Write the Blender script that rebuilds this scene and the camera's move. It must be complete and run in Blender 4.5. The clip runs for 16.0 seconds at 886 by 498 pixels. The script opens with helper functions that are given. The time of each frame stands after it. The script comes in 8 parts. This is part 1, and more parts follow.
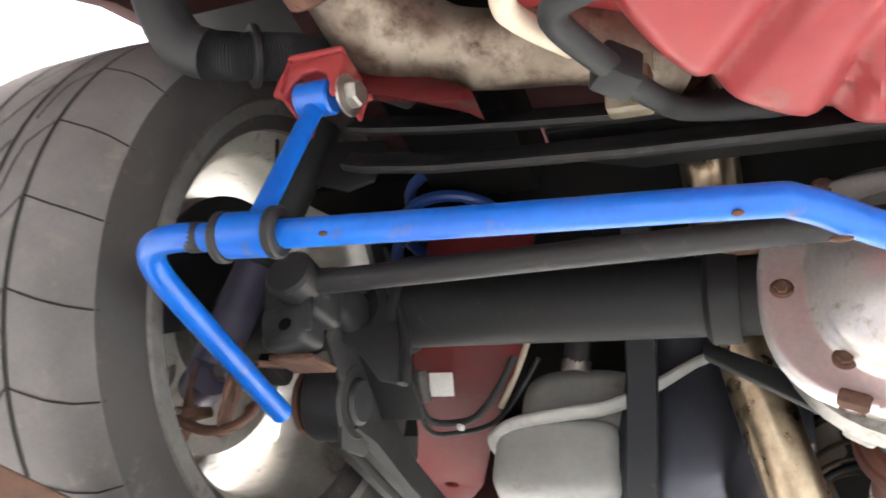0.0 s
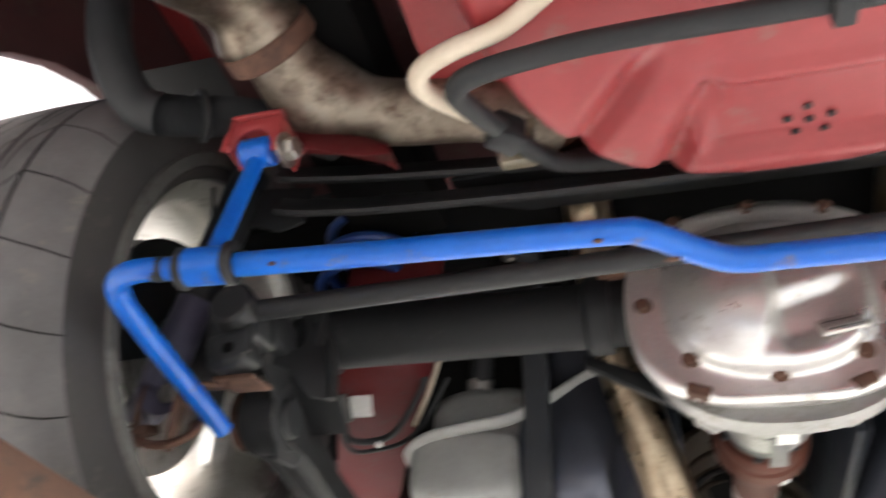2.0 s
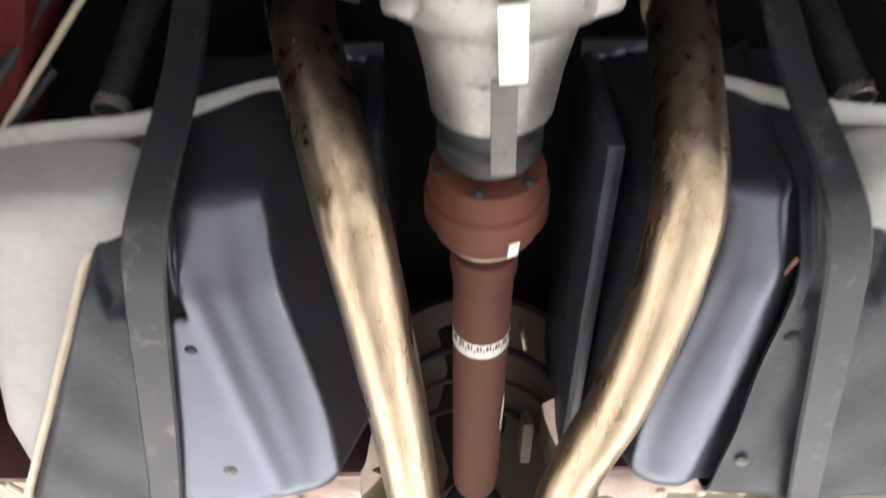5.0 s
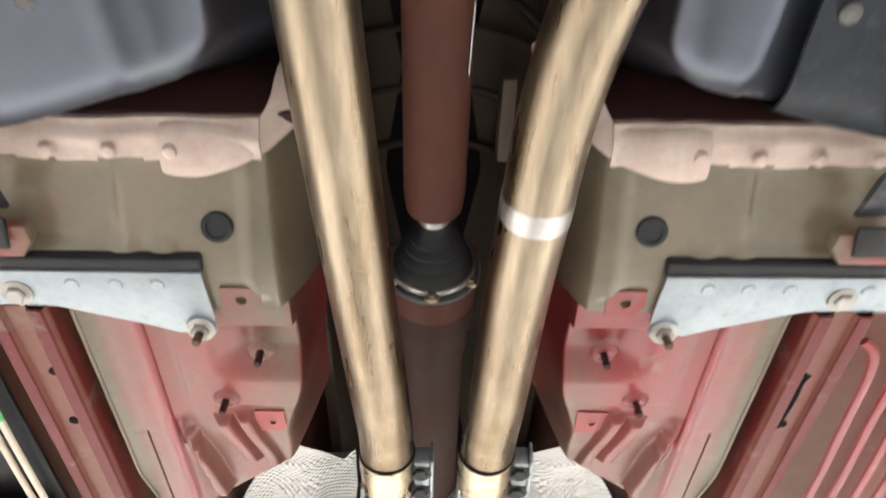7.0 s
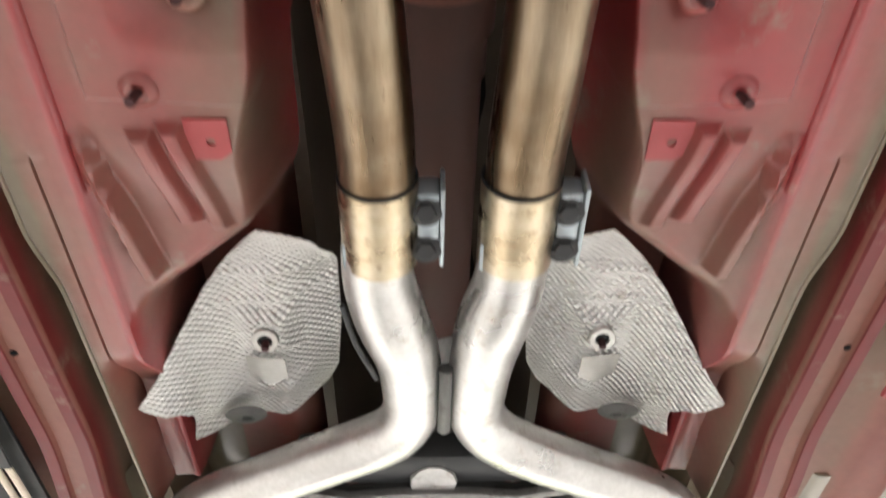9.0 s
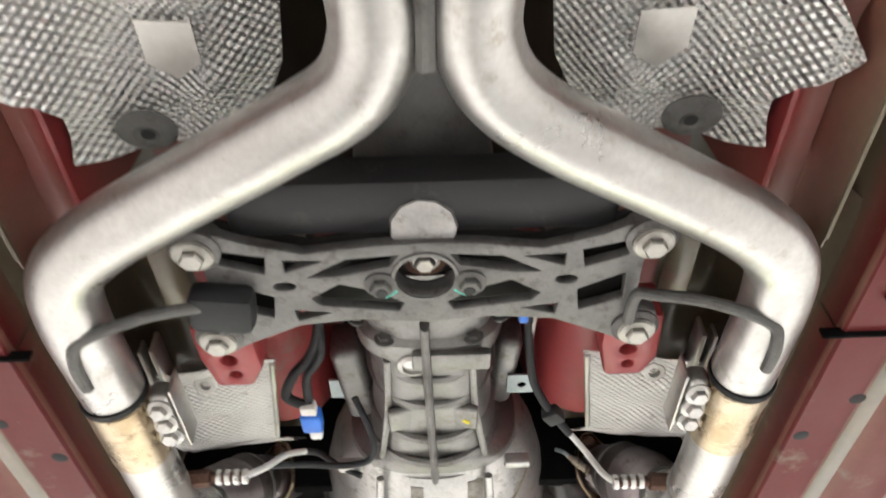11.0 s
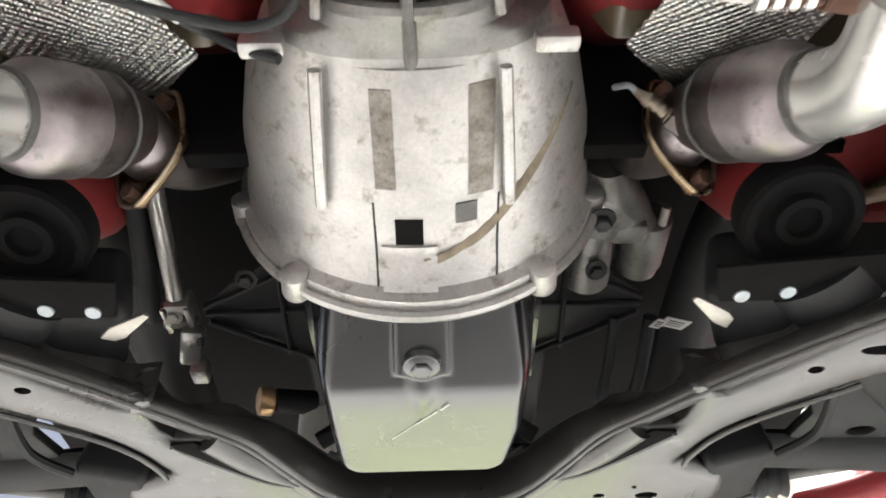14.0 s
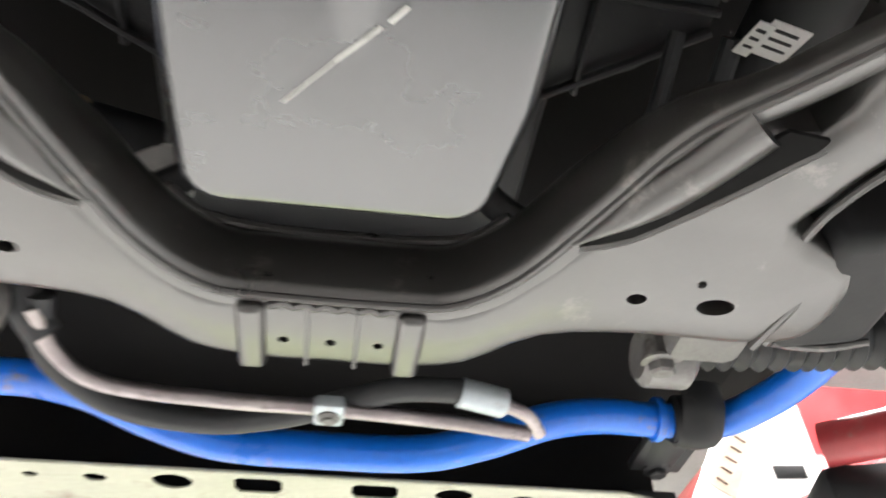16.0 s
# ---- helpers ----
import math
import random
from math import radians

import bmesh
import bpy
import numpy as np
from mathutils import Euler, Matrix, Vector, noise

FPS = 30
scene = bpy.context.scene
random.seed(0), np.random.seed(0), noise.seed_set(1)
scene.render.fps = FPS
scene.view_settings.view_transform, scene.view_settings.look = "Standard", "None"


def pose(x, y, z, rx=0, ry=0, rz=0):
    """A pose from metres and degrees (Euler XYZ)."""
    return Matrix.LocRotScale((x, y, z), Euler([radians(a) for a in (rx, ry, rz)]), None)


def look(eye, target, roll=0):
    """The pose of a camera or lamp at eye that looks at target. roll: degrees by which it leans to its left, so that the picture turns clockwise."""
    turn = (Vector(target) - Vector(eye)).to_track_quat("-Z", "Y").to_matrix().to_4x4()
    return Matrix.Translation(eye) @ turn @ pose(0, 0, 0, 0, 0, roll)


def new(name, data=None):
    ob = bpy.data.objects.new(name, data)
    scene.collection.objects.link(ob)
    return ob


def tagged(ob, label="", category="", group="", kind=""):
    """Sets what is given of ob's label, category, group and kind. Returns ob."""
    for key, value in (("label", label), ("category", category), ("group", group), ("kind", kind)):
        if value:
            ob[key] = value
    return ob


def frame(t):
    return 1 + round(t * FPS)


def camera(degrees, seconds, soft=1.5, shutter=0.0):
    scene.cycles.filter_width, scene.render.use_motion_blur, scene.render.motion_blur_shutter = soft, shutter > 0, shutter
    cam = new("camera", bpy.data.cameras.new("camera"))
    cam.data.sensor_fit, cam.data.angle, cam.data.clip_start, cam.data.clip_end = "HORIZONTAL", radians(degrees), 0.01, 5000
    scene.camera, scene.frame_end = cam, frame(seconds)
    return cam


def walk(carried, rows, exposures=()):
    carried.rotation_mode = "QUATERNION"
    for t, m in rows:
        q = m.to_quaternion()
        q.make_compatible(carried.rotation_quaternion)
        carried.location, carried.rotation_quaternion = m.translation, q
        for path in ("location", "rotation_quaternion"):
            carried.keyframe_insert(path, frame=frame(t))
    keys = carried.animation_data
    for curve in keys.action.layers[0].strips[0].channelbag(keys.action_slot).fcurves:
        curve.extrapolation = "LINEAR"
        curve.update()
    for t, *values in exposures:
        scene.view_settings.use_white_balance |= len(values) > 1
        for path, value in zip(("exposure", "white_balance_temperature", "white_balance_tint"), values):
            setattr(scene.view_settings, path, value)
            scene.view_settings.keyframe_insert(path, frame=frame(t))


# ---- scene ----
cam = camera(57.8, 16.0, soft=1.75, shutter=0.6)
PATH = [
    (0.0, -0.1323, -0.7702, 1.2955, 123.528, -8.840, 21.084),
    (0.5, -0.1004, -0.7936, 1.2868, 122.577, -9.875, 25.356),
    (1.0, -0.0923, -0.8125, 1.2783, 121.115, -9.319, 26.950),
    (1.5, -0.1048, -0.8344, 1.2555, 121.560, -7.881, 24.738),
    (2.0, -0.1026, -0.8688, 1.2016, 127.510, -4.139, 15.934),
    (2.5, -0.0964, -0.8423, 1.1452, 132.575, -0.808, 4.387),
    (3.0, -0.0834, -0.7905, 1.0965, 133.116, 0.946, -1.637),
    (3.2, -0.0731, -0.7429, 1.0690, 133.377, 1.577, -2.338),
    (5.3, -0.0485, -0.1844, 1.0648, 137.215, 0.790, 0.750),
    (5.5, -0.0648, -0.1163, 1.0657, 137.206, 1.073, -0.339),
    (6.0, -0.0907, 0.0256, 1.0569, 137.039, 2.334, -3.481),
    (6.5, -0.0558, 0.1266, 1.0349, 136.538, 2.243, -3.838),
    (7.0, -0.0109, 0.2638, 1.0330, 137.435, 0.591, -1.331),
    (7.5, 0.0188, 0.3684, 1.0477, 138.831, -0.106, 1.264),
    (8.0, 0.0135, 0.4612, 1.0546, 139.523, -0.939, 1.530),
    (8.5, -0.0000, 0.5822, 1.0510, 139.061, 0.014, 0.430),
    (9.0, -0.0198, 0.6926, 1.0494, 137.726, 1.430, -1.093),
    (9.5, -0.0132, 0.8190, 1.0535, 136.936, 2.031, -0.605),
    (10.0, 0.0097, 0.9757, 1.0601, 137.263, 1.615, 2.360),
    (10.2, 0.0211, 1.0127, 1.0665, 136.922, 0.788, 3.372),
    (12.3, -0.0329, 1.3560, 1.1157, 132.464, 2.658, -4.642),
    (12.5, -0.0382, 1.4068, 1.1068, 132.035, 2.088, -3.944),
    (13.0, -0.0093, 1.6005, 1.0997, 131.825, 0.990, -2.403),
    (13.5, 0.0198, 1.7234, 1.1178, 132.011, 0.838, -1.357),
    (14.0, 0.0154, 1.7761, 1.1339, 132.682, 1.456, 0.513),
    (14.5, -0.0302, 1.8766, 1.1475, 133.322, 1.331, 0.737),
    (15.0, -0.0637, 2.0459, 1.1637, 133.328, 0.816, -1.922),
    (15.5, -0.0468, 2.1770, 1.1598, 132.689, 0.676, -4.601),
    (16.0, 0.0083, 2.2762, 1.2157, 132.953, 0.774, -8.264),
]
walk(cam, [(t, pose(x, y, z, rx, ry, rz)) for t, x, y, z, rx, ry, rz in PATH], exposures=[(0.0, 1.27), (0.5, 1.55), (1.0, 1.67), (1.5, 1.45), (2.0, 0.65), (2.5, 0.45), (3.2, 0.93), (5.3, 0.95), (6.0, 0.5), (6.5, 0.38), (7.0, 0.3), (8.0, 0.3), (8.5, 0.24), (9.0, -0.07), (10.0, -0.28), (12.5, -0.4), (13.5, -0.18), (14.0, -0.08), (14.5, -0.17), (15.0, 0.15), (15.5, 0.22), (16.0, 0.1)])

# ---- world and light: strip lamps under the shop's roof, an open side by the left wheels ----
world = bpy.data.worlds.new("world")
scene.world = world
world.use_nodes = True
wn = world.node_tree.nodes
sky = wn.new("ShaderNodeTexSky")
sky.sky_type, sky.sun_disc = "NISHITA", False
sky.sun_elevation, sky.sun_rotation = radians(66), radians(270)
sky.dust_density, sky.air_density, sky.ozone_density = 8.0, 1.0, 0.4
world.node_tree.links.new(sky.outputs[0], wn["Background"].inputs[0])
wn["Background"].inputs[1].default_value = 0.15
sun = new("sun", bpy.data.lights.new("sun", "SUN"))
sun.data.energy, sun.data.angle, sun.data.color = 1.1, radians(6), (1.0, 0.97, 0.93)
sun.matrix_basis = look((-3.6, -1.6, 8.8), (0, 0, 0))


# ---- small tools ----
ROOT = {}


def thing(name, loc, label, category, group=""):
    ob = new(name)
    ob.empty_display_size = 0.05
    ob.location = loc
    ROOT[ob.name] = Vector(loc)
    return tagged(ob, label, category, group)


def finish(bm, smooth=True, angle=35):
    bmesh.ops.remove_doubles(bm, verts=bm.verts, dist=1e-5)
    bmesh.ops.recalc_face_normals(bm, faces=bm.faces)
    for f in bm.faces:
        f.smooth = smooth
    for e in bm.edges:
        if len(e.link_faces) == 2 and e.calc_face_angle(0) > radians(angle):
            e.smooth = False
    return bm


def part(name, bm, material, parent=None, label="", smooth=True, angle=35):
    finish(bm, smooth, angle)
    me = bpy.data.meshes.new(name)
    bm.to_mesh(me)
    bm.free()
    me.materials.append(material)
    ob = new(name, me)
    if parent is not None:
        ob.parent = parent
        if parent.name in ROOT:
            ob.matrix_parent_inverse = Matrix.Translation(-ROOT[parent.name])
    if label:
        ob["label"] = label
    return ob


def structure(name, bm, material, label, category):
    return tagged(part(name, bm, material), label, category, "", "structure")


def join(*bms):
    out = bmesh.new()
    for b in bms:
        me = bpy.data.meshes.new("tmp")
        b.to_mesh(me)
        out.from_mesh(me)
        bpy.data.meshes.remove(me)
        b.free()
    return out


def moved(bm, m):
    bmesh.ops.transform(bm, matrix=m, verts=bm.verts)
    if m.determinant() < 0:
        bmesh.ops.reverse_faces(bm, faces=bm.faces)
    return bm


def box(c, size, bevel=0.0, rot=(0, 0, 0), seg=2):
    bm = bmesh.new()
    bmesh.ops.create_cube(bm, size=1)
    bmesh.ops.scale(bm, vec=size, verts=bm.verts)
    if bevel:
        bmesh.ops.bevel(bm, geom=bm.edges[:], offset=bevel, segments=seg, affect="EDGES", profile=0.5)
    return moved(bm, pose(*c, *rot))


def aim(a, b):
    a, b = Vector(a), Vector(b)
    return Matrix.Translation(a) @ (b - a).to_track_quat("Z", "Y").to_matrix().to_4x4()


def lathe(profile, a, b, seg=32, closed=True):
    """profile: (radius, height along a-b in metres)"""
    bm = bmesh.new()
    rings = []
    for r, h in profile:
        rings.append([bm.verts.new((max(r, 1e-4) * math.cos(2 * math.pi * k / seg), max(r, 1e-4) * math.sin(2 * math.pi * k / seg), h)) for k in range(seg)])
    for u, v in zip(rings, rings[1:]):
        for k in range(seg):
            bm.faces.new((u[k], u[(k + 1) % seg], v[(k + 1) % seg], v[k]))
    if closed:
        bm.faces.new(rings[0][::-1])
        bm.faces.new(rings[-1])
    return moved(bm, aim(a, b))


def rod(a, b, r, seg=16, bevel=0.15):
    h = (Vector(b) - Vector(a)).length
    e = min(r * bevel, h * 0.3)
    return lathe([(r - e, 0), (r, e), (r, h - e), (r - e, h)], a, b, seg)


def ring(a, b, r_out, r_in, seg=32):
    h = (Vector(b) - Vector(a)).length
    e = min((r_out - r_in) * 0.2, h * 0.2)
    bm = lathe([(r_in, 0), (r_out - e, 0), (r_out, e), (r_out, h - e), (r_out - e, h), (r_in, h), (r_in, 0)], a, b, seg, False)
    return bm


def smooth_path(pts, n=6):
    pts = [Vector(p) for p in pts]
    out = []
    for i in range(len(pts) - 1):
        p0, p1, p2, p3 = pts[max(i - 1, 0)], pts[i], pts[i + 1], pts[min(i + 2, len(pts) - 1)]
        for k in range(n):
            t = k / n
            out.append(0.5 * ((2 * p1) + (p2 - p0) * t + (2 * p0 - 5 * p1 + 4 * p2 - p3) * t * t + (3 * p1 - p0 - 3 * p2 + p3) * t ** 3))
    return out + [pts[-1]]


def sweep(pts, r, seg=16, n=6, ripple=0.0, step=0.0, flat=1.0):
    """A tube along a smoothed line; r a number or a function of the way 0..1; ripple and step make a corrugated hose."""
    line = smooth_path(pts, n) if n > 1 else [Vector(p) for p in pts]
    if ripple:
        fine, want = [line[0]], step / 2
        for a, b in zip(line, line[1:]):
            k = max(1, int((b - a).length / want))
            fine += [a.lerp(b, (j + 1) / k) for j in range(k)]
        line = fine
    bm = bmesh.new()
    rings, up = [], None
    for i, p in enumerate(line):
        d = (line[min(i + 1, len(line) - 1)] - line[max(i - 1, 0)]).normalized()
        if up is None:
            up = Vector((0, 0, 1)) if abs(d.z) < 0.9 else Vector((0, 1, 0))
        side = d.cross(up).normalized()
        up = side.cross(d).normalized()
        rr = r(i / (len(line) - 1)) if callable(r) else r
        if ripple and i % 2:
            rr -= ripple
        rings.append([bm.verts.new(p + rr * (math.cos(2 * math.pi * k / seg) * side + flat * math.sin(2 * math.pi * k / seg) * up)) for k in range(seg)])
    for u, v in zip(rings, rings[1:]):
        for k in range(seg):
            bm.faces.new((u[k], u[(k + 1) % seg], v[(k + 1) % seg], v[k]))
    bm.faces.new(rings[0][::-1])
    bm.faces.new(rings[-1])
    return bm


def loft(sections, caps=True):
    bm = bmesh.new()
    rings = [[bm.verts.new(p) for p in s] for s in sections]
    n = len(rings[0])
    for u, v in zip(rings, rings[1:]):
        for k in range(n):
            bm.faces.new((u[k], u[(k + 1) % n], v[(k + 1) % n], v[k]))
    if caps:
        bm.faces.new(rings[0][::-1])
        bm.faces.new(rings[-1])
    return bm


def oval(y, cx, cz, rx, rz, p=2.0, n=40):
    out = []
    for k in range(n):
        a = 2 * math.pi * k / n
        c, s = math.cos(a), math.sin(a)
        out.append((cx + rx * math.copysign(abs(c) ** (2 / p), c), y, cz + rz * math.copysign(abs(s) ** (2 / p), s)))
    return out


def sheet(outer, holes, thick, m=None, bevel=0.0):
    """A plate with real holes: outlines in x, y, thickness along +z."""
    bm = bmesh.new()
    for loop in [outer] + list(holes):
        vs = [bm.verts.new((x, y, 0)) for x, y in loop]
        for a, b in zip(vs, vs[1:] + vs[:1]):
            bm.edges.new((a, b))
    bmesh.ops.triangle_fill(bm, use_beauty=True, edges=bm.edges[:])
    geo = bmesh.ops.extrude_face_region(bm, geom=bm.faces[:])
    bmesh.ops.translate(bm, vec=(0, 0, thick), verts=[v for v in geo["geom"] if isinstance(v, bmesh.types.BMVert)])
    bmesh.ops.recalc_face_normals(bm, faces=bm.faces)
    if bevel:
        es = [e for e in bm.edges if len(e.link_faces) == 2 and e.calc_face_angle(0) > 1.0]
        bmesh.ops.bevel(bm, geom=es, offset=bevel, segments=2, affect="EDGES", profile=0.5, clamp_overlap=True)
    return moved(bm, m) if m is not None else bm


def circle(cx, cy, r, n=16, ry=None):
    return [(cx + r * math.cos(2 * math.pi * k / n), cy + (ry or r) * math.sin(2 * math.pi * k / n)) for k in range(n)]


def field(x0, x1, y0, y1, nx, ny, f, thick=0.003, keep=None):
    """Pressed sheet metal or moulding: z = f(x, y), closed below by its own thickness upwards."""
    bm = bmesh.new()
    g = [[bm.verts.new((x0 + (x1 - x0) * i / nx, y0 + (y1 - y0) * j / ny, 0)) for j in range(ny + 1)] for i in range(nx + 1)]
    for i in range(nx):
        for j in range(ny):
            cx, cy = x0 + (x1 - x0) * (i + .5) / nx, y0 + (y1 - y0) * (j + .5) / ny
            if keep is None or keep(cx, cy):
                bm.faces.new((g[i][j], g[i][j + 1], g[i + 1][j + 1], g[i + 1][j]))
    bmesh.ops.delete(bm, geom=[v for v in bm.verts if not v.link_faces], context="VERTS")
    for v in bm.verts:
        v.co.z = f(v.co.x, v.co.y)
    if thick:
        geo = bmesh.ops.extrude_face_region(bm, geom=bm.faces[:])
        bmesh.ops.translate(bm, vec=(0, 0, thick), verts=[v for v in geo["geom"] if isinstance(v, bmesh.types.BMVert)])
    return bm


def ss(a, b, x):
    t = min(max((x - a) / (b - a), 0.0), 1.0)
    return t * t * (3 - 2 * t)


def bump_at(x, y, cx, cy, rx, ry, soft):
    """1 inside a rounded rectangle, falling to 0 over soft metres."""
    d = max(abs(x - cx) - rx, abs(y - cy) - ry)
    return 1 - ss(0, soft, d)


def hexbolt(c, d, r=0.009, h=0.008, flange=True):
    """A hexagon head at c that points along d, with its flange."""
    d = Vector(d).normalized()
    c = Vector(c)
    bm = lathe([(r * 0.9, 0), (r, h * 0.15), (r, h * 0.8), (r * 0.85, h)], c, c + d * h, 6)
    if flange:
        bm = join(bm, lathe([(r * 1.5, -0.001), (r * 1.5, 0.0015), (r * 1.15, 0.003)], c, c + d * h, 20))
    return bm


def bolt(c, d, r, h, material, parent, name="bolt", label=""):
    return part(name, hexbolt(c, d, r, h), material, parent, label, angle=25)


# ---- materials ----
def material(name, c1, c2, rough=0.5, metal=0.0, scale=8.0, bump=0.1, fine=180.0, c3=None, dirt=0.0, dirt_c=(0.05, 0.04, 0.03), stretch=(1, 1, 1), rough2=None, coat=0.0, spec=0.5, grain=0.16, coat_ior=1.5):
    m = bpy.data.materials.new(name)
    m.use_nodes = True
    nt = m.node_tree
    b = nt.nodes["Principled BSDF"]
    tc = nt.nodes.new("ShaderNodeTexCoord")
    mp = nt.nodes.new("ShaderNodeMapping")
    mp.inputs["Scale"].default_value = stretch
    nt.links.new(tc.outputs["Object"], mp.inputs["Vector"])

    def noise_node(s, detail=6.0, rgh=0.6):
        n = nt.nodes.new("ShaderNodeTexNoise")
        n.inputs["Scale"].default_value, n.inputs["Detail"].default_value, n.inputs["Roughness"].default_value = s, detail, rgh
        nt.links.new(mp.outputs[0], n.inputs["Vector"])
        return n

    big, small = noise_node(scale), noise_node(fine, 3.0)
    ramp = nt.nodes.new("ShaderNodeValToRGB")
    ramp.color_ramp.elements[0].position, ramp.color_ramp.elements[1].position = 0.32, 0.68
    ramp.color_ramp.elements[0].color, ramp.color_ramp.elements[1].color = (*c1, 1), (*c2, 1)
    if c3:
        e = ramp.color_ramp.elements.new(0.5)
        e.color = (*c3, 1)
    nt.links.new(big.outputs[0], ramp.inputs[0])
    col = ramp.outputs[0]
    mix = nt.nodes.new("ShaderNodeMix")
    mix.data_type, mix.blend_type = "RGBA", "MULTIPLY"
    mix.inputs[0].default_value = grain
    r2 = nt.nodes.new("ShaderNodeValToRGB")
    r2.color_ramp.elements[0].position, r2.color_ramp.elements[1].position = 0.3, 0.65
    r2.color_ramp.elements[0].color = (0.45, 0.43, 0.4, 1)
    nt.links.new(small.outputs[0], r2.inputs[0])
    nt.links.new(col, mix.inputs[6])
    nt.links.new(r2.outputs[0], mix.inputs[7])
    col = mix.outputs[2]
    if dirt:
        dn = noise_node(scale * 3.3, 8.0, 0.7)
        dr = nt.nodes.new("ShaderNodeValToRGB")
        dr.color_ramp.elements[0].position, dr.color_ramp.elements[1].position = 0.62 - 0.25 * dirt, 0.72
        nt.links.new(dn.outputs[0], dr.inputs[0])
        mx = nt.nodes.new("ShaderNodeMix")
        mx.data_type = "RGBA"
        nt.links.new(dr.outputs[0], mx.inputs[0])
        nt.links.new(col, mx.inputs[6])
        mx.inputs[7].default_value = (*dirt_c, 1)
        col = mx.outputs[2]
    nt.links.new(col, b.inputs["Base Color"])
    mr = nt.nodes.new("ShaderNodeMapRange")
    mr.inputs["From Min"].default_value, mr.inputs["From Max"].default_value = 0.3, 0.7
    mr.inputs["To Min"].default_value, mr.inputs["To Max"].default_value = rough, rough2 if rough2 is not None else min(rough + 0.18, 1)
    nt.links.new(big.outputs[0], mr.inputs[0])
    nt.links.new(mr.outputs[0], b.inputs["Roughness"])
    b.inputs["Metallic"].default_value = metal
    b.inputs["Specular IOR Level"].default_value = spec
    b.inputs["Coat Weight"].default_value = coat
    b.inputs["Coat Roughness"].default_value = 0.15
    b.inputs["Coat IOR"].default_value = coat_ior
    if bump:
        add = nt.nodes.new("ShaderNodeMath")
        add.operation = "MULTIPLY_ADD"
        add.inputs[1].default_value = 0.5
        nt.links.new(small.outputs[0], add.inputs[0])
        nt.links.new(big.outputs[0], add.inputs[2])
        bn = nt.nodes.new("ShaderNodeBump")
        bn.inputs["Strength"].default_value, bn.inputs["Distance"].default_value = bump, 0.002
        nt.links.new(add.outputs[0], bn.inputs["Height"])
        nt.links.new(bn.outputs[0], b.inputs["Normal"])
    return m


def embossed(name):
    """Thin aluminium pressed with a fine waffle pattern."""
    m = material(name, (0.78, 0.77, 0.75), (0.9, 0.9, 0.88), 0.33, 1.0, 14, 0, 120, dirt=0.1, dirt_c=(0.45, 0.41, 0.35), grain=0.08)
    nt = m.node_tree
    b = nt.nodes["Principled BSDF"]
    tc = nt.nodes.new("ShaderNodeTexCoord")
    sep = nt.nodes.new("ShaderNodeSeparateXYZ")
    nt.links.new(tc.outputs["Object"], sep.inputs[0])
    waves = []
    for axis, k in ((0, 640.0), (1, 640.0)):
        mul = nt.nodes.new("ShaderNodeMath")
        mul.operation, mul.inputs[1].default_value = "MULTIPLY", k
        nt.links.new(sep.outputs[axis], mul.inputs[0])
        sn = nt.nodes.new("ShaderNodeMath")
        sn.operation = "SINE"
        nt.links.new(mul.outputs[0], sn.inputs[0])
        waves.append(sn)
    pr = nt.nodes.new("ShaderNodeMath")
    pr.operation = "MULTIPLY"
    nt.links.new(waves[0].outputs[0], pr.inputs[0])
    nt.links.new(waves[1].outputs[0], pr.inputs[1])
    bn = nt.nodes.new("ShaderNodeBump")
    bn.inputs["Strength"].default_value, bn.inputs["Distance"].default_value = 1.0, 0.0024
    nt.links.new(pr.outputs[0], bn.inputs["Height"])
    nt.links.new(bn.outputs[0], b.inputs["Normal"])
    return m


def heat_stain(m, y0, y1, tint):
    """The brown that heat leaves on a steel pipe, growing along it from one place to another."""
    nt = m.node_tree
    b = nt.nodes["Principled BSDF"]
    old = b.inputs["Base Color"].links[0].from_socket
    tc = nt.nodes.new("ShaderNodeTexCoord")
    sep = nt.nodes.new("ShaderNodeSeparateXYZ")
    nt.links.new(tc.outputs["Object"], sep.inputs[0])
    n = nt.nodes.new("ShaderNodeTexNoise")
    n.inputs["Scale"].default_value, n.inputs["Detail"].default_value = 22.0, 5.0
    nt.links.new(tc.outputs["Object"], n.inputs["Vector"])
    way = nt.nodes.new("ShaderNodeMapRange")
    way.inputs["From Min"].default_value, way.inputs["From Max"].default_value = y0, y1
    nt.links.new(sep.outputs[1], way.inputs[0])
    rough_edge = nt.nodes.new("ShaderNodeMath")
    rough_edge.operation, rough_edge.use_clamp = "MULTIPLY", True
    gain = nt.nodes.new("ShaderNodeMapRange")
    gain.inputs["From Min"].default_value, gain.inputs["From Max"].default_value = 0.3, 0.65
    gain.inputs["To Min"].default_value, gain.inputs["To Max"].default_value = 0.55, 1.15
    nt.links.new(n.outputs[0], gain.inputs[0])
    nt.links.new(way.outputs[0], rough_edge.inputs[0])
    nt.links.new(gain.outputs[0], rough_edge.inputs[1])
    mix = nt.nodes.new("ShaderNodeMix")
    mix.data_type, mix.blend_type = "RGBA", "MULTIPLY"
    nt.links.new(rough_edge.outputs[0], mix.inputs[0])
    nt.links.new(old, mix.inputs[6])
    mix.inputs[7].default_value = (*tint, 1)
    nt.links.new(mix.outputs[2], b.inputs["Base Color"])


